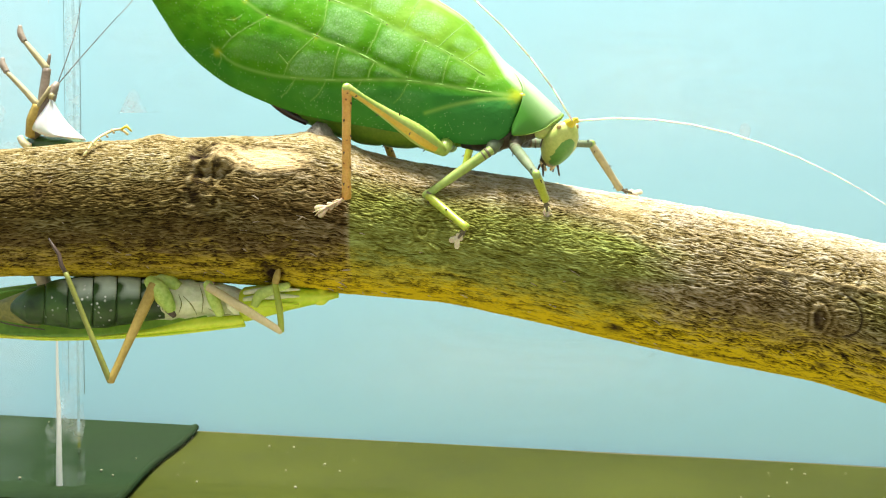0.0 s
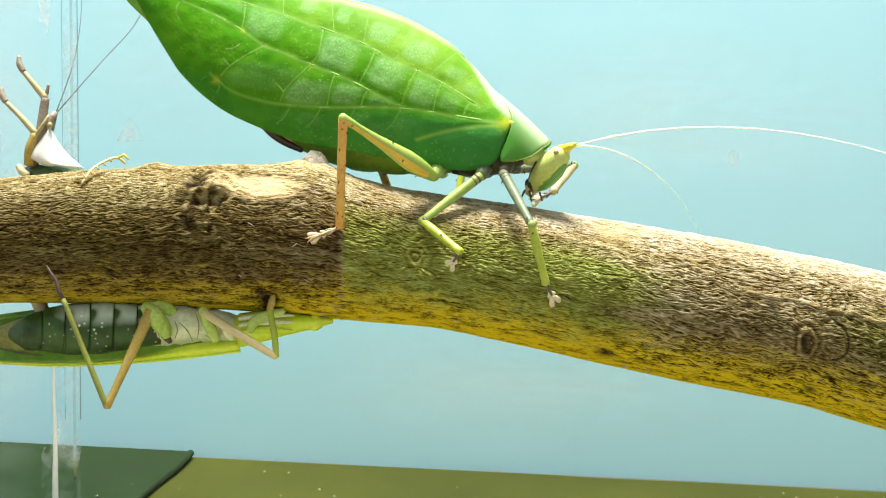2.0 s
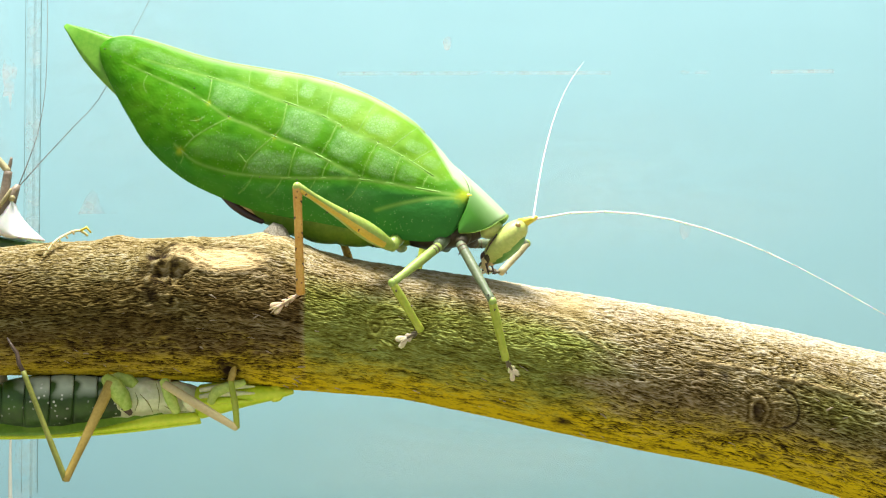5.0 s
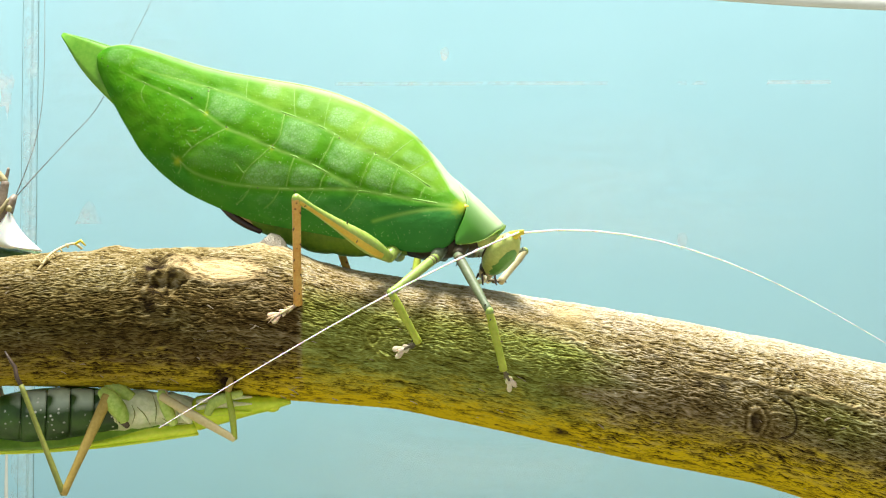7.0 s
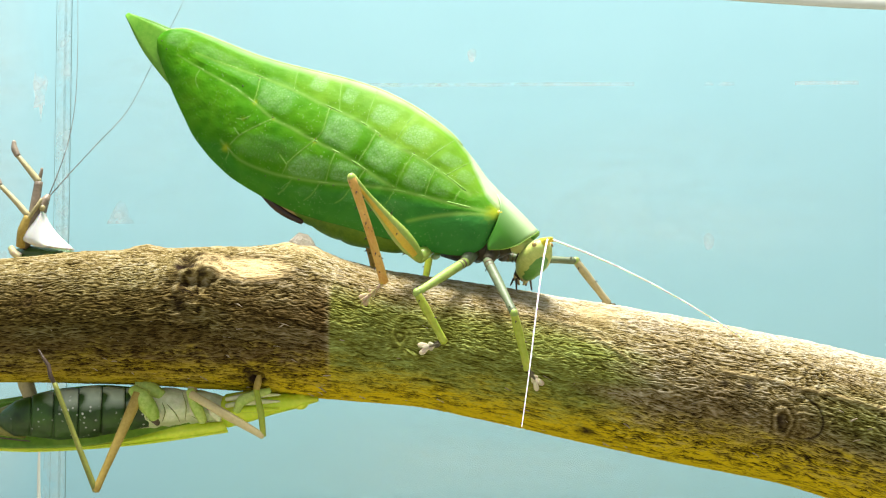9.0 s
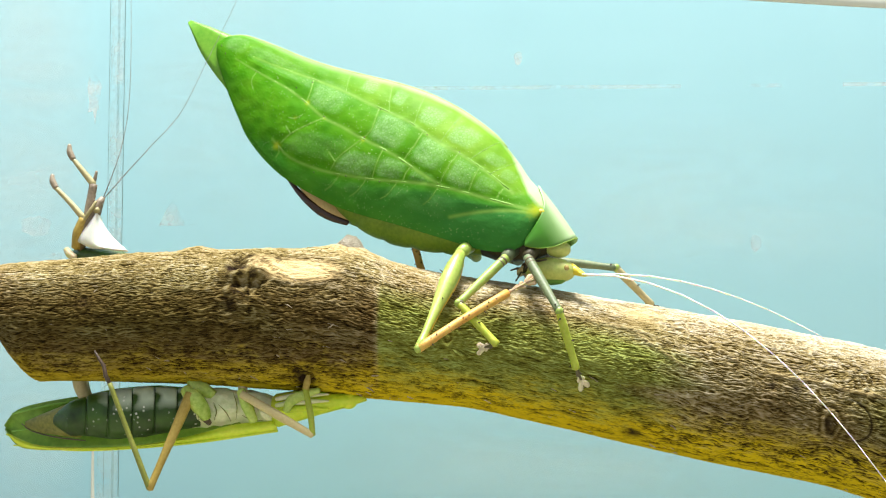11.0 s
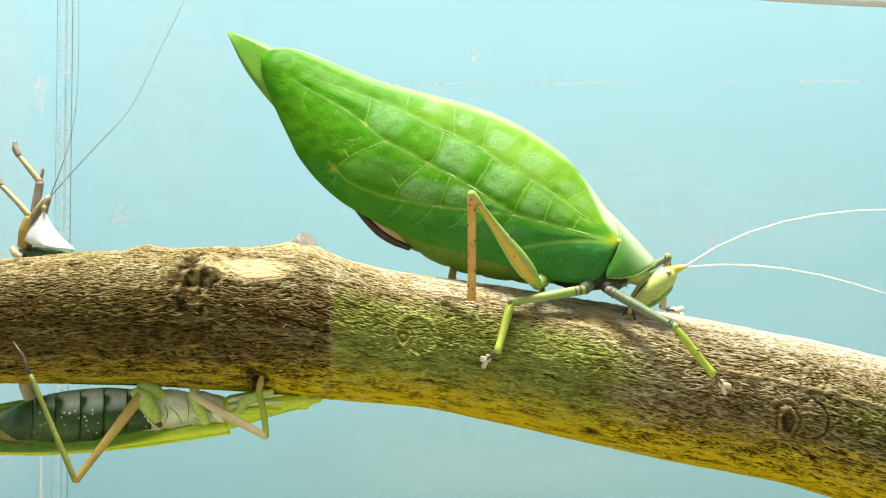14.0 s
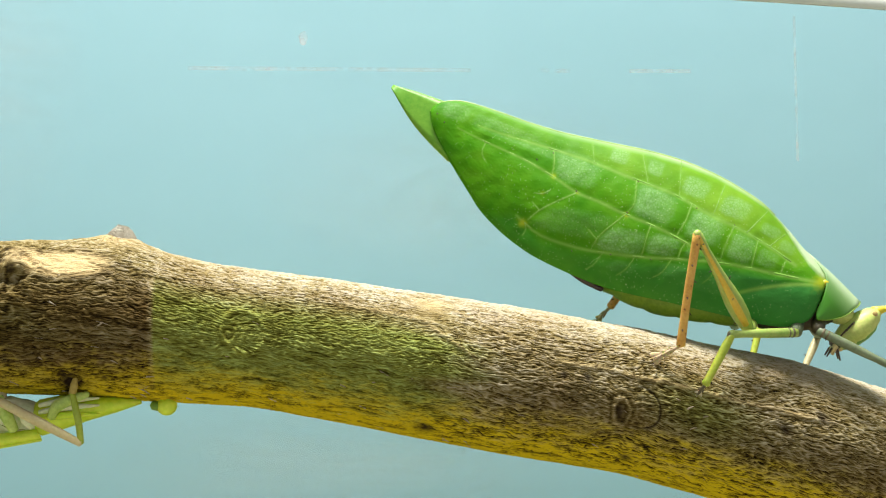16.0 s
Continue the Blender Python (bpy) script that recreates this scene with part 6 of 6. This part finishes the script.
# ---- what moves ----


def at(rows, t):
    """The values of rows (t, values...) at t, eased from row to row."""
    ts = [r[0] for r in rows]
    k = min(max(int(np.searchsorted(ts, t, "right")) - 1, 0), len(rows) - 2)
    a, b = rows[k], rows[k + 1]
    w = min(max((t - a[0]) / (b[0] - a[0]), 0), 1)
    w = w * w * (3 - 2 * w)
    return np.concatenate([np.atleast_1d(x) for x in a[1:]]) * (1 - w) + np.concatenate([np.atleast_1d(x) for x in b[1:]]) * w


def bone(a, b, up=(0, 0, 1)):
    """A pose at a whose x axis points to b."""
    d = (b - a).normalized()
    y = Vector(up).cross(d)
    y = y.normalized() if y.length > 1e-4 else Vector((0, 1, 0))
    z = d.cross(y)
    return Matrix(((d.x, y.x, z.x, a.x), (d.y, y.y, z.y, a.y), (d.z, y.z, z.z, a.z), (0, 0, 0, 1)))


TIMES = sorted(set([round(i * 0.125, 3) for i in range(129)] + [9.1, 9.2, 9.3, 9.4]))


def body_pose(row):
    x, z, tip, turn, roll, y = row
    return Matrix.Translation((x, y, z)) @ Euler((radians(roll), radians(tip), radians(turn))).to_matrix().to_4x4()


def walk_leg(name, rows, base):
    """Keys one leg from rows of t and, in mm, knee, ankle and toe in the world; pieces keep their length."""
    hip, lf, lt, ls = LEGS[name]
    fem, tib, tar = KATYDID_LEGS[name]
    keys = ([], [], [])
    for t in TIMES:
        m = base[t]
        inv = m.inverted()
        v = at(rows, t) * MM
        knee, ankle, toe = (inv @ Vector(v[k:k + 3]) for k in (0, 3, 6))
        h = Vector(hip) * MM
        knee = h + (knee - h).normalized() * lf
        ankle = knee + (ankle - knee).normalized() * lt
        away = (inv.to_3x3() @ Vector((0, -1, 0.35)))
        away.normalize()
        keys[0].append((t, bone(h, knee)))
        keys[1].append((t, bone(knee, ankle)))
        keys[2].append((t, bone(ankle, toe + away * 0.0005, away)))
    for ob, k in zip((fem, tib, tar), keys):
        walk(ob, k)


def walk_feeler(key, rows, base, heads):
    """Keys one antenna from rows of t, heading, bend, curl (degrees in the upright plane) and lean from that plane."""
    rows = [list(r) for r in rows]
    for a, b in zip(rows, rows[1:]):
        b[1] += 360 * round((a[1] - b[1]) / 360)
    keys = [[] for _ in range(PIECES)]
    for t in TIMES:
        inv = base[t].inverted()
        h0, h1, h2, lean = at(rows, t)
        p = heads[t] @ Vector((0.0078, -0.0008 if key == "B" else 0.0008, 0.0022))
        for k in range(PIECES):
            s = (k + 0.5) / PIECES
            h, e = radians(h0 + h1 * s + h2 * s * s), radians(lean)
            d = inv.to_3x3() @ Vector((math.cos(h) * math.cos(e), math.sin(e), math.sin(h) * math.cos(e)))
            q = p + d * PIECE
            keys[k].append((t, bone(p, q, inv.to_3x3() @ Vector((0, -1, 0)))))
            p = q
    for ob, k in zip(FEELERS[key], keys):
        walk(ob, k)


def motions():
    # body: t, x, z, tip, turn, roll, y
    rows = [(0, 0.0072, 0.0073, -3.5, -14.0, 3.7, -0.0046), (0.5, 0.0077, 0.0069, -3.4, -15.2, 4.0, -0.0075), (1, 0.0069, 0.0077, -3.3, -15.2, 3.7, -0.004), (1.5, 0.0068, 0.0076, -3.2, -14.6, 3.4, -0.0026),
            (2, 0.0068, 0.0077, -3.2, -14.4, 3.3, -0.0017), (2.5, 0.007, 0.0071, -3.0, -15.2, 2.7, -0.0056), (3, 0.0067, 0.0075, -2.9, -14.9, 3.1, -0.0031), (3.5, 0.0066, 0.0075, -3.0, -14.1, 1.7, -0.0021),
            (4, 0.0068, 0.0073, -2.9, -14.6, 1.9, -0.0038), (4.5, 0.0067, 0.0074, -2.8, -14.9, 1.0, -0.0045), (5, 0.0065, 0.0075, -2.8, -14.9, 0.0, -0.004), (7.5, 0.0065, 0.0076, -2.6, -15.2, 1.6, -0.0026),
            (8, 0.0067, 0.0074, -2.4, -15.8, 2.1, -0.0042), (8.5, 0.007, 0.0074, -1.0, -17.7, 4.1, -0.0021), (9, 0.0079, 0.0065, 1.8, -19.4, 3.2, -0.0032), (9.5, 0.0067, 0.0072, 2.4, -19.6, -3.0, -0.0029),
            (12, 0.0061, 0.007, 2.0, -19.5, -2.6, -0.0013), (12.5, 0.0062, 0.0067, 2.2, -19.7, -2.1, -0.0029), (13, 0.0141, 0.0034, 3.9, -20.3, 3.0, -0.0059), (13.5, 0.0248, 0.0015, 2.9, -15.2, 2.5, -0.0033),
            (14, 0.0358, -0.0007, 2.5, -17.7, 0.9, -0.0049), (14.5, 0.0572, -0.0035, 0.4, -16.3, -2.5, -0.0071), (15, 0.0783, -0.0061, -0.9, -13.6, -1.3, -0.0071), (15.5, 0.1039, -0.0088, -1.9, -15.9, -9.4, -0.0044),
            (16, 0.129, -0.0139, -0.1, -20.2, 1.1, -0.0085)]
    base = {t: body_pose(at(rows, t)) for t in TIMES}
    walk(KATYDID, [(t, base[t]) for t in TIMES])
    # head: t, turn to its right side, tip
    nod = [(0, -52, 4), (1, -46, 4), (1.5, -34, 4), (2, -26, 2), (3, -14, 0), (3.5, -8, 0), (5, -8, 2), (7.5, -44, 6), (8, -52, 8), (8.5, -44, 8), (9, -46, 6), (9.3, -30, 18), (9.6, -16, 36), (12, -10, 38), (12.5, -10, 37), (13, -3, 12), (13.5, 0, 0), (14.5, 0, 0), (16, 0, 3)]
    # the neck shield dips while the head is lowered
    dip = [(0, 0), (8.5, 0), (9, -3), (9.3, -5), (9.6, 4.0), (12, 5.5), (12.5, 5.5), (13, 2.5), (13.5, -1), (14.5, 0), (16, 0)]
    heads = {}
    neck = {}
    for t in TIMES:
        turn, tip = at(nod, t)
        neck[t] = pose(2.0 * MM, 0, 10 * MM) @ pose(0, 0, 0, 0, at(dip, t)[0], 0) @ pose(-2.0 * MM, 0, -10 * MM)
        heads[t] = neck[t] @ pose(5.5 * MM, 0, 6.4 * MM) @ pose(0, 0, 0, 0, tip, 0) @ pose(6.3 * MM, 0, -3.0 * MM) @ pose(0, 0, 0, 0, 0, turn)
    walk(KATYDID_SHIELD, [(t, neck[t]) for t in TIMES])
    walk(KATYDID_HEAD, [(t, heads[t]) for t in TIMES])
    # the abdomen droops while the tail is raised
    walk(KATYDID_ABDOMEN, [(t, pose(-5 * MM, 0, 6 * MM) @ pose(0, 0, 0, 0, a, 0) @ pose(5 * MM, 0, -6 * MM)) for t, a in ((0, 0.8), (3, 0.4), (8, 0.4), (9, 0.4), (9.5, 0.0), (12, 0.0), (13, 0.0), (13.5, 0.2), (14, 0.0), (14.5, 0.0), (15, 1.0), (15.5, 2.0), (16, 2.5))])
    # the blade is drawn in but for the time of the crouch
    for blade_part in KATYDID_BLADES:
        walk(blade_part, [(t, pose(-48 * MM, 0, 10 * MM) @ pose(0, 0, 0, 0, a, 0) @ pose(48 * MM, 0, -10 * MM)) for t, a in ((0, 14), (3, 12), (8, 12), (8.5, 11), (9.5, 5), (12, 0), (12.5, 0), (13, 2), (13.5, 6), (14, 5), (14.5, 9), (16, 12))])
    walk_leg("hind_near", [
        (0, (-29.8, -31.7, 18.7), (-31.1, -18.7, -5.2), (-37.3, -19.0, -8.5)),
        (3.5, (-30.1, -29.7, 19.1), (-31.4, -17.9, -5.5), (-37.3, -19.0, -8.3)),
        (8.5, (-30.3, -28.4, 19.2), (-31.7, -16.2, -5.2), (-37.8, -19.1, -8.2)),
        (9, (-24.7, -29.3, 24.3), (-17.5, -18.5, 0.3), (-22.3, -16.0, -3.8)),
        (9.5, (-22.4, -28.0, -14.7), (4.7, -14.1, 1.0), (11.4, -13.1, 3.4)),
        (12, (-20.1, -28.0, -17.4), (3.3, -13.2, -0.5), (7.8, -12.2, 2.3)),
        (12.5, (-20.3, -28.0, -17.5), (3.8, -13.1, -0.3), (8.6, -12.1, 3.0)),
        (13, (-21.9, -30.4, 20.1), (-9.1, -16.1, 0.7), (-2.5, -13.6, -5.5)),
        (13.5, (-9.1, -27.9, 21.2), (-10.9, -11.8, -0.8), (-16.8, -9.3, -0.1)),
        (14, (2.2, -27.8, 20.5), (2.6, -15.1, -3.7), (-3.4, -12.6, -3.0)),
        (14.5, (19.3, -28.4, 15.3), (3.8, -17.8, -4.5), (-2.8, -15.3, -3.9)),
        (15, (44.1, -30.0, 14.7), (45.4, -19.4, -10.4), (41.4, -16.9, -12.7)),
        (15.5, (64.5, -23.2, 10.6), (46.2, -20.5, -10.7), (41.3, -18.0, -12.0)),
        (16, (94.2, -25.7, 9.2), (92.3, -18.6, -17.1), (88.2, -16.1, -19.6)),
    ], base)
    walk_leg("mid_near", [
        (0, (-10.6, -13.1, -3.0), (-4.6, -20.1, -11.1), (-6.5, -17.1, -15.8)),
        (0.5, (-10.3, -13.6, -3.0), (-4.6, -21.0, -11.1), (-6.5, -17.0, -15.5)),
        (1, (-10.7, -13.6, -2.9), (-4.4, -20.0, -11.0), (-6.6, -17.0, -15.5)),
        (2, (-10.6, -13.6, -3.2), (-4.6, -21.0, -10.3), (-6.5, -17.0, -15.9)),
        (3.5, (-10.5, -24.0, -2.7), (-4.4, -19.0, -10.9), (-6.4, -17.0, -15.4)),
        (8.5, (-11.0, -23.7, -3.1), (-4.4, -19.0, -11.1), (-6.8, -17.0, -15.6)),
        (9, (-11.1, -23.1, -3.0), (-4.7, -19.0, -11.1), (-7.1, -17.0, -15.2)),
        (9.5, (-10.5, -24.6, -3.5), (-4.4, -19.0, -11.0), (-6.7, -17.0, -15.1)),
        (12, (-11.3, -13.2, -4.7), (-4.7, -21.0, -11.3), (-6.4, -17.0, -15.8)),
        (12.5, (-11.4, -13.6, -4.8), (-4.6, -21.0, -11.1), (-6.5, -17.0, -15.6)),
        (13, (-6.8, -13.7, -2.8), (-4.0, -21.0, -11.4), (-7.0, -17.0, -15.7)),
        (13.5, (5.5, -24.8, -5.3), (8.2, -19.4, -14.2), (5.6, -17.4, -19.0)),
        (14, (13.2, -14.0, -4.3), (8.8, -20.5, -14.9), (5.6, -17.5, -18.4)),
        (14.5, (45.0, -26.1, -13.1), (50.9, -20.6, -21.1), (50.9, -18.6, -27.2)),
        (15, (57.4, -17.3, -10.1), (51.6, -21.7, -20.8), (49.1, -18.7, -26.4)),
        (15.5, (91.5, -26.4, -13.4), (95.8, -21.0, -25.7), (96.5, -19.0, -30.3)),
        (16, (107.3, -18.4, -14.6), (97.9, -20.3, -25.9), (96.8, -18.3, -28.4)),
    ], base)
    walk_leg("front_near", [
        (0, (11.4, -28.7, 0.4), (14.5, -16.4, -5.3), (15.1, -14.4, -8.3)),
        (0.5, (15.3, -25.7, -4.5), (20.1, -20.1, -15.2), (23.6, -18.1, -20.5)),
        (1, (13.7, -23.2, -5.5), (18.0, -19.7, -19.7), (19.9, -17.7, -22.8)),
        (2, (13.5, -23.2, -6.0), (16.8, -19.7, -19.6), (18.6, -17.7, -22.6)),
        (7.5, (14.1, -22.3, -7.3), (16.9, -19.7, -19.3), (18.5, -17.7, -22.8)),
        (8.5, (13.7, -23.3, -7.1), (16.7, -19.6, -19.4), (18.5, -17.6, -22.9)),
        (9, (13.4, -24.3, -7.5), (16.5, -19.6, -19.6), (18.7, -17.6, -23.1)),
        (9.5, (13.5, -22.3, -8.0), (16.9, -19.6, -19.5), (18.6, -17.6, -23.0)),
        (12.5, (14.1, -22.8, -7.4), (17.1, -19.6, -19.3), (18.6, -17.6, -23.1)),
        (13, (16.2, -27.3, -11.7), (17.3, -19.6, -20.1), (18.4, -17.6, -23.3)),
        (13.5, (20.4, -28.3, -11.3), (17.2, -19.7, -18.1), (18.1, -17.7, -22.6)),
        (14, (50.6, -20.3, -10.2), (59.1, -20.7, -20.8), (62.7, -18.7, -24.6)),
        (14.5, (60.6, -29.3, -12.0), (58.7, -20.6, -20.4), (62.8, -18.6, -24.3)),
        (15, (95.3, -20.3, -11.6), (104.9, -17.2, -22.2), (108.5, -15.2, -25.1)),
        (15.5, (109.0, -28.8, -12.1), (105.4, -17.6, -20.7), (108.7, -15.6, -25.6)),
        (16, (142.2, -20.8, -21.7), (152.2, -14.5, -30.7), (156.4, -12.5, -34.6)),
    ], base)
    walk_leg("front_far", [
        (0, (28.4, 10.1, 8.1), (36.0, 14.0, -3.5), (40.0, 15.0, -4.7)),
        (0.5, (28.2, 10.6, 11.7), (33.9, 13.0, -1.4), (40.2, 14.0, 0.1)),
        (1, (25.3, 14.6, 11.2), (19.2, 5.0, 2.4), (15.1, 6.0, 0.3)),
        (1.5, (25.7, 14.1, 10.0), (20.0, 3.0, 2.6), (15.2, 4.0, 0.1)),
        (3.5, (25.5, 13.4, 7.8), (17.7, 4.0, 0.7), (14.1, 5.0, 0.7)),
        (7.5, (25.0, 14.3, 8.9), (18.3, 5.0, 0.7), (15.4, 6.0, 1.1)),
        (8, (25.5, 13.7, 11.1), (19.1, 5.0, 2.1), (15.5, 6.0, 1.4)),
        (8.5, (26.1, 6.2, 18.5), (30.1, 10.0, 5.1), (31.4, 11.0, -0.8)),
        (9, (31.9, 4.6, 6.1), (40.5, 8.0, -5.6), (44.3, 9.0, -7.1)),
        (9.5, (31.5, 4.6, 4.5), (40.5, 11.0, -5.4), (43.6, 12.0, -7.3)),
        (12.5, (30.8, 4.6, 4.7), (40.0, 8.0, -6.0), (44.6, 9.0, -7.7)),
        (13, (36.9, 4.6, 9.5), (46.2, 4.0, -5.5), (50.8, 5.0, -5.5)),
        (13.5, (46.6, 6.3, 5.6), (53.1, 11.0, -6.5), (58.8, 12.0, -7.3)),
        (14, (55.1, 10.0, 7.2), (54.4, 15.0, -6.2), (59.6, 16.0, -7.4)),
        (14.5, (79.6, 9.1, 0.2), (89.4, 12.0, -9.8), (95.0, 13.0, -9.6)),
        (15, (99.8, 7.2, -11.6), (97.6, 21.0, -14.4), (97.9, 22.0, -16.0)),
        (15.5, (125.9, 6.9, -14.5), (134.9, 10.0, -25.2), (138.5, 11.0, -26.5)),
        (16, (144.8, 16.9, -18.2), (135.8, 8.0, -25.9), (137.5, 9.0, -27.5)),
    ], base)
    walk_leg("mid_far", [
        (0, (-1.4, 21.6, 12.0), (-5.0, 19.0, -2.2), (-6.5, 20.0, -3.7)),
        (3.5, (-0.8, 22.0, 11.8), (-3.9, 19.0, -2.0), (-5.4, 20.0, -3.6)),
        (8.5, (-1.9, 22.1, 9.8), (-4.9, 17.0, -3.3), (-6.4, 18.0, -4.9)),
        (9.5, (-9.7, 15.6, 12.8), (-12.7, 15.0, -3.4), (-14.2, 16.0, -4.9)),
        (12.5, (-11.2, 15.1, 10.0), (-13.4, 14.0, -4.6), (-14.9, 15.0, -6.2)),
        (13, (-3.3, 14.1, 9.9), (-6.3, 13.0, -4.7), (-7.8, 14.0, -6.2)),
        (13.5, (9.0, 17.6, 5.3), (17.4, 8.0, -0.7), (18.9, 9.0, -2.2)),
        (14, (21.3, 18.7, 3.5), (21.6, 6.0, -2.5), (20.2, 7.0, -3.9)),
        (14.5, (44.9, 19.7, 1.7), (41.4, 7.0, -3.3), (40.0, 8.0, -5.7)),
        (15, (77.3, 23.6, -5.1), (77.2, 11.0, -11.6), (78.7, 12.0, -13.9)),
        (15.5, (92.1, 20.2, -5.7), (85.2, 10.0, -12.9), (84.6, 11.0, -15.1)),
        (16, (129.6, 23.2, -12.0), (124.6, 15.0, -22.7), (125.5, 16.0, -24.8)),
    ], base)
    walk_leg("hind_far", [
        (0, (-33.1, 12.1, 27.2), (-20.8, 13.0, -0.1), (-18.8, 14.0, -2.2)),
        (3.5, (-32.6, 11.3, 28.3), (-20.4, 12.0, 0.6), (-17.9, 13.0, -0.8)),
        (8.5, (-31.7, 12.1, 28.7), (-20.2, 13.0, 0.4), (-17.6, 14.0, -1.1)),
        (9.5, (-37.1, 12.3, 36.7), (-20.6, 13.0, 0.4), (-18.0, 14.0, -1.1)),
        (12.5, (-36.4, 12.3, 34.1), (-20.4, 13.0, -0.1), (-18.0, 14.0, -1.6)),
        (13, (-33.7, 12.2, 32.4), (-20.2, 13.0, -0.7), (-17.7, 14.0, -2.0)),
        (13.5, (-10.9, 11.7, 26.2), (-19.5, 12.0, -0.0), (-22.1, 13.0, -1.8)),
        (14, (2.8, 12.4, 25.8), (-3.2, 12.0, -4.9), (-5.4, 13.0, -5.7)),
        (14.5, (24.3, 12.4, 18.8), (6.1, 13.0, -5.5), (3.5, 14.0, -7.0)),
        (15, (50.3, 11.9, 20.4), (35.3, 13.0, -8.0), (33.2, 14.0, -9.5)),
        (15.5, (76.2, 12.8, 15.5), (74.5, 12.0, -16.0), (72.9, 13.0, -18.3)),
        (16, (100.2, 12.9, 15.8), (77.7, 17.0, -18.3), (74.9, 18.0, -19.5)),
    ], base)
    walk_feeler("A", [(0, 7, -74, 28, 1), (0.5, 21, -69, 20, 0), (1, 22, -91, 59, -6), (1.5, 10, -64, 18, -10), (2, 16, -54, 14, 2), (2.5, 42, -77, 39, 21), (3, 58, -97, 47, 22), (3.5, 7, -94, 63, 33), (4, 42, -100, 63, 10), (4.5, 10, -70, 34, 11), (5, 14, -95, 53, 5), (7.5, 7, -68, 32, 10), (8, 1, -69, 44, 33), (8.5, 1, -55, 25, 25), (9, -19, -35, 15, 6), (9.5, -1, -107, 68, 15), (12, 10, -61, 26, 17), (12.5, 24, -86, 56, 16), (13, 20, -76, 24, -10), (13.5, -4, -30, -12, 0), (14, 7, -69, 37, 5), (14.5, -17, -25, -38, 7), (15, -5, -79, 4, -2), (16, -21, 39, 11, 34)], base, heads)
    walk_feeler("B", [(0, 120, 60, 4, -7), (0.5, 160, 60, 5, -65), (1, 98, -15, 25, 71), (1.5, 90, -125, 58, 68), (2, 7, -82, 26, 57), (2.5, 139, 154, -54, -70), (3, -45, -57, 9, -54), (3.5, 58, -60, 0, 57), (4, 55, -42, -10, 60), (4.5, 72, -32, -15, 53), (5, 74, -6, -18, 55), (7.5, -143, 21, -8, -49), (8, 151, 51, -12, -46), (8.5, -164, 36, -17, -57), (9, -116, 17, -14, -70), (9.5, 65, -114, 61, 51), (12, -32, -131, 63, -69), (12.5, -26, -144, 87, -69), (13, -41, -36, -6, -67), (13.5, 29, -69, 10, 6), (14, 37, -106, 64, -5), (14.5, 44, -111, -10, 4), (15, -9, -85, -32, -5), (16, 46, -42, -100, 47)], base, heads)
    # the one below shifts a hind leg, lifts its far foot and pushes its head out
    o, root, head, femur, tibia, foot, hook = HANGING
    o = Vector(o)
    keys = ([], [], [])
    # its body sags slowly at the tail end
    sag = {}
    hub = Vector((-0.045, 0, -0.030)) - o
    for t in TIMES:
        lift = at([(0, 2.0), (5, 2.0), (7.3, 1.0), (8.6, 0.8), (9.5, 0.2), (12, 0.0), (16, 0.0)], t)[0]
        sag[t] = Matrix.Translation(hub) @ pose(0, 0, 0, 0, lift, 0) @ Matrix.Translation(-hub)
    walk(root, [(t, Matrix.Translation(o) @ sag[t]) for t in TIMES])
    for t in TIMES:
        kx, kz, fx, fz = at([(0, -89.0, -51.3, -103.7, -16.4), (13, -89.0, -51.3, -103.7, -16.4), (13.4, -95.6, -49.6, -109.0, -17.5), (16, -96.0, -50.4, -109.0, -17.5)], t)
        h, k, f = mm((-79.2, -12.0, -28.0), o), mm((kx, -17.0, kz), o), sag[t].inverted() @ mm((fx, -16.5, fz), o)
        k = h + (k - h).normalized() * 0.0248
        a = k + (f - k).normalized() * 0.0275
        keys[0].append((t, bone(h, k)))
        keys[1].append((t, bone(k, a)))
        keys[2].append((t, bone(a, f + (f - k).normalized() * 0.004, (0, -1, 0))))
    for ob, rows in zip((femur, tibia, foot), keys):
        walk(ob, rows)
    walk(head, [(t, Matrix.Translation(Vector((x, -4.0, z)) * MM - o)) for t, x, z in ((0, -39.0, -29.2), (14.5, -39.0, -29.2), (15, -35.5, -29.4), (15.5, -31.5, -29.6), (16, -28.6, -30.0))])
    here = Vector((-0.0875, -0.0035, 0.0078)) - o
    walk(hook, [(0, Matrix.Translation(here)), (8.1, Matrix.Translation(here)), (8.5, Matrix.Translation(here + Vector((0.001, 0.002, 0.001))) @ pose(0, 0, 0, 0, 50, 0)), (9, Matrix.Translation(here + Vector((0, 0.012, -0.012))) @ pose(0, 0, 0, 0, 20, 0)), (16, Matrix.Translation(here + Vector((0, 0.012, -0.012))) @ pose(0, 0, 0, 0, 20, 0))])


motions()
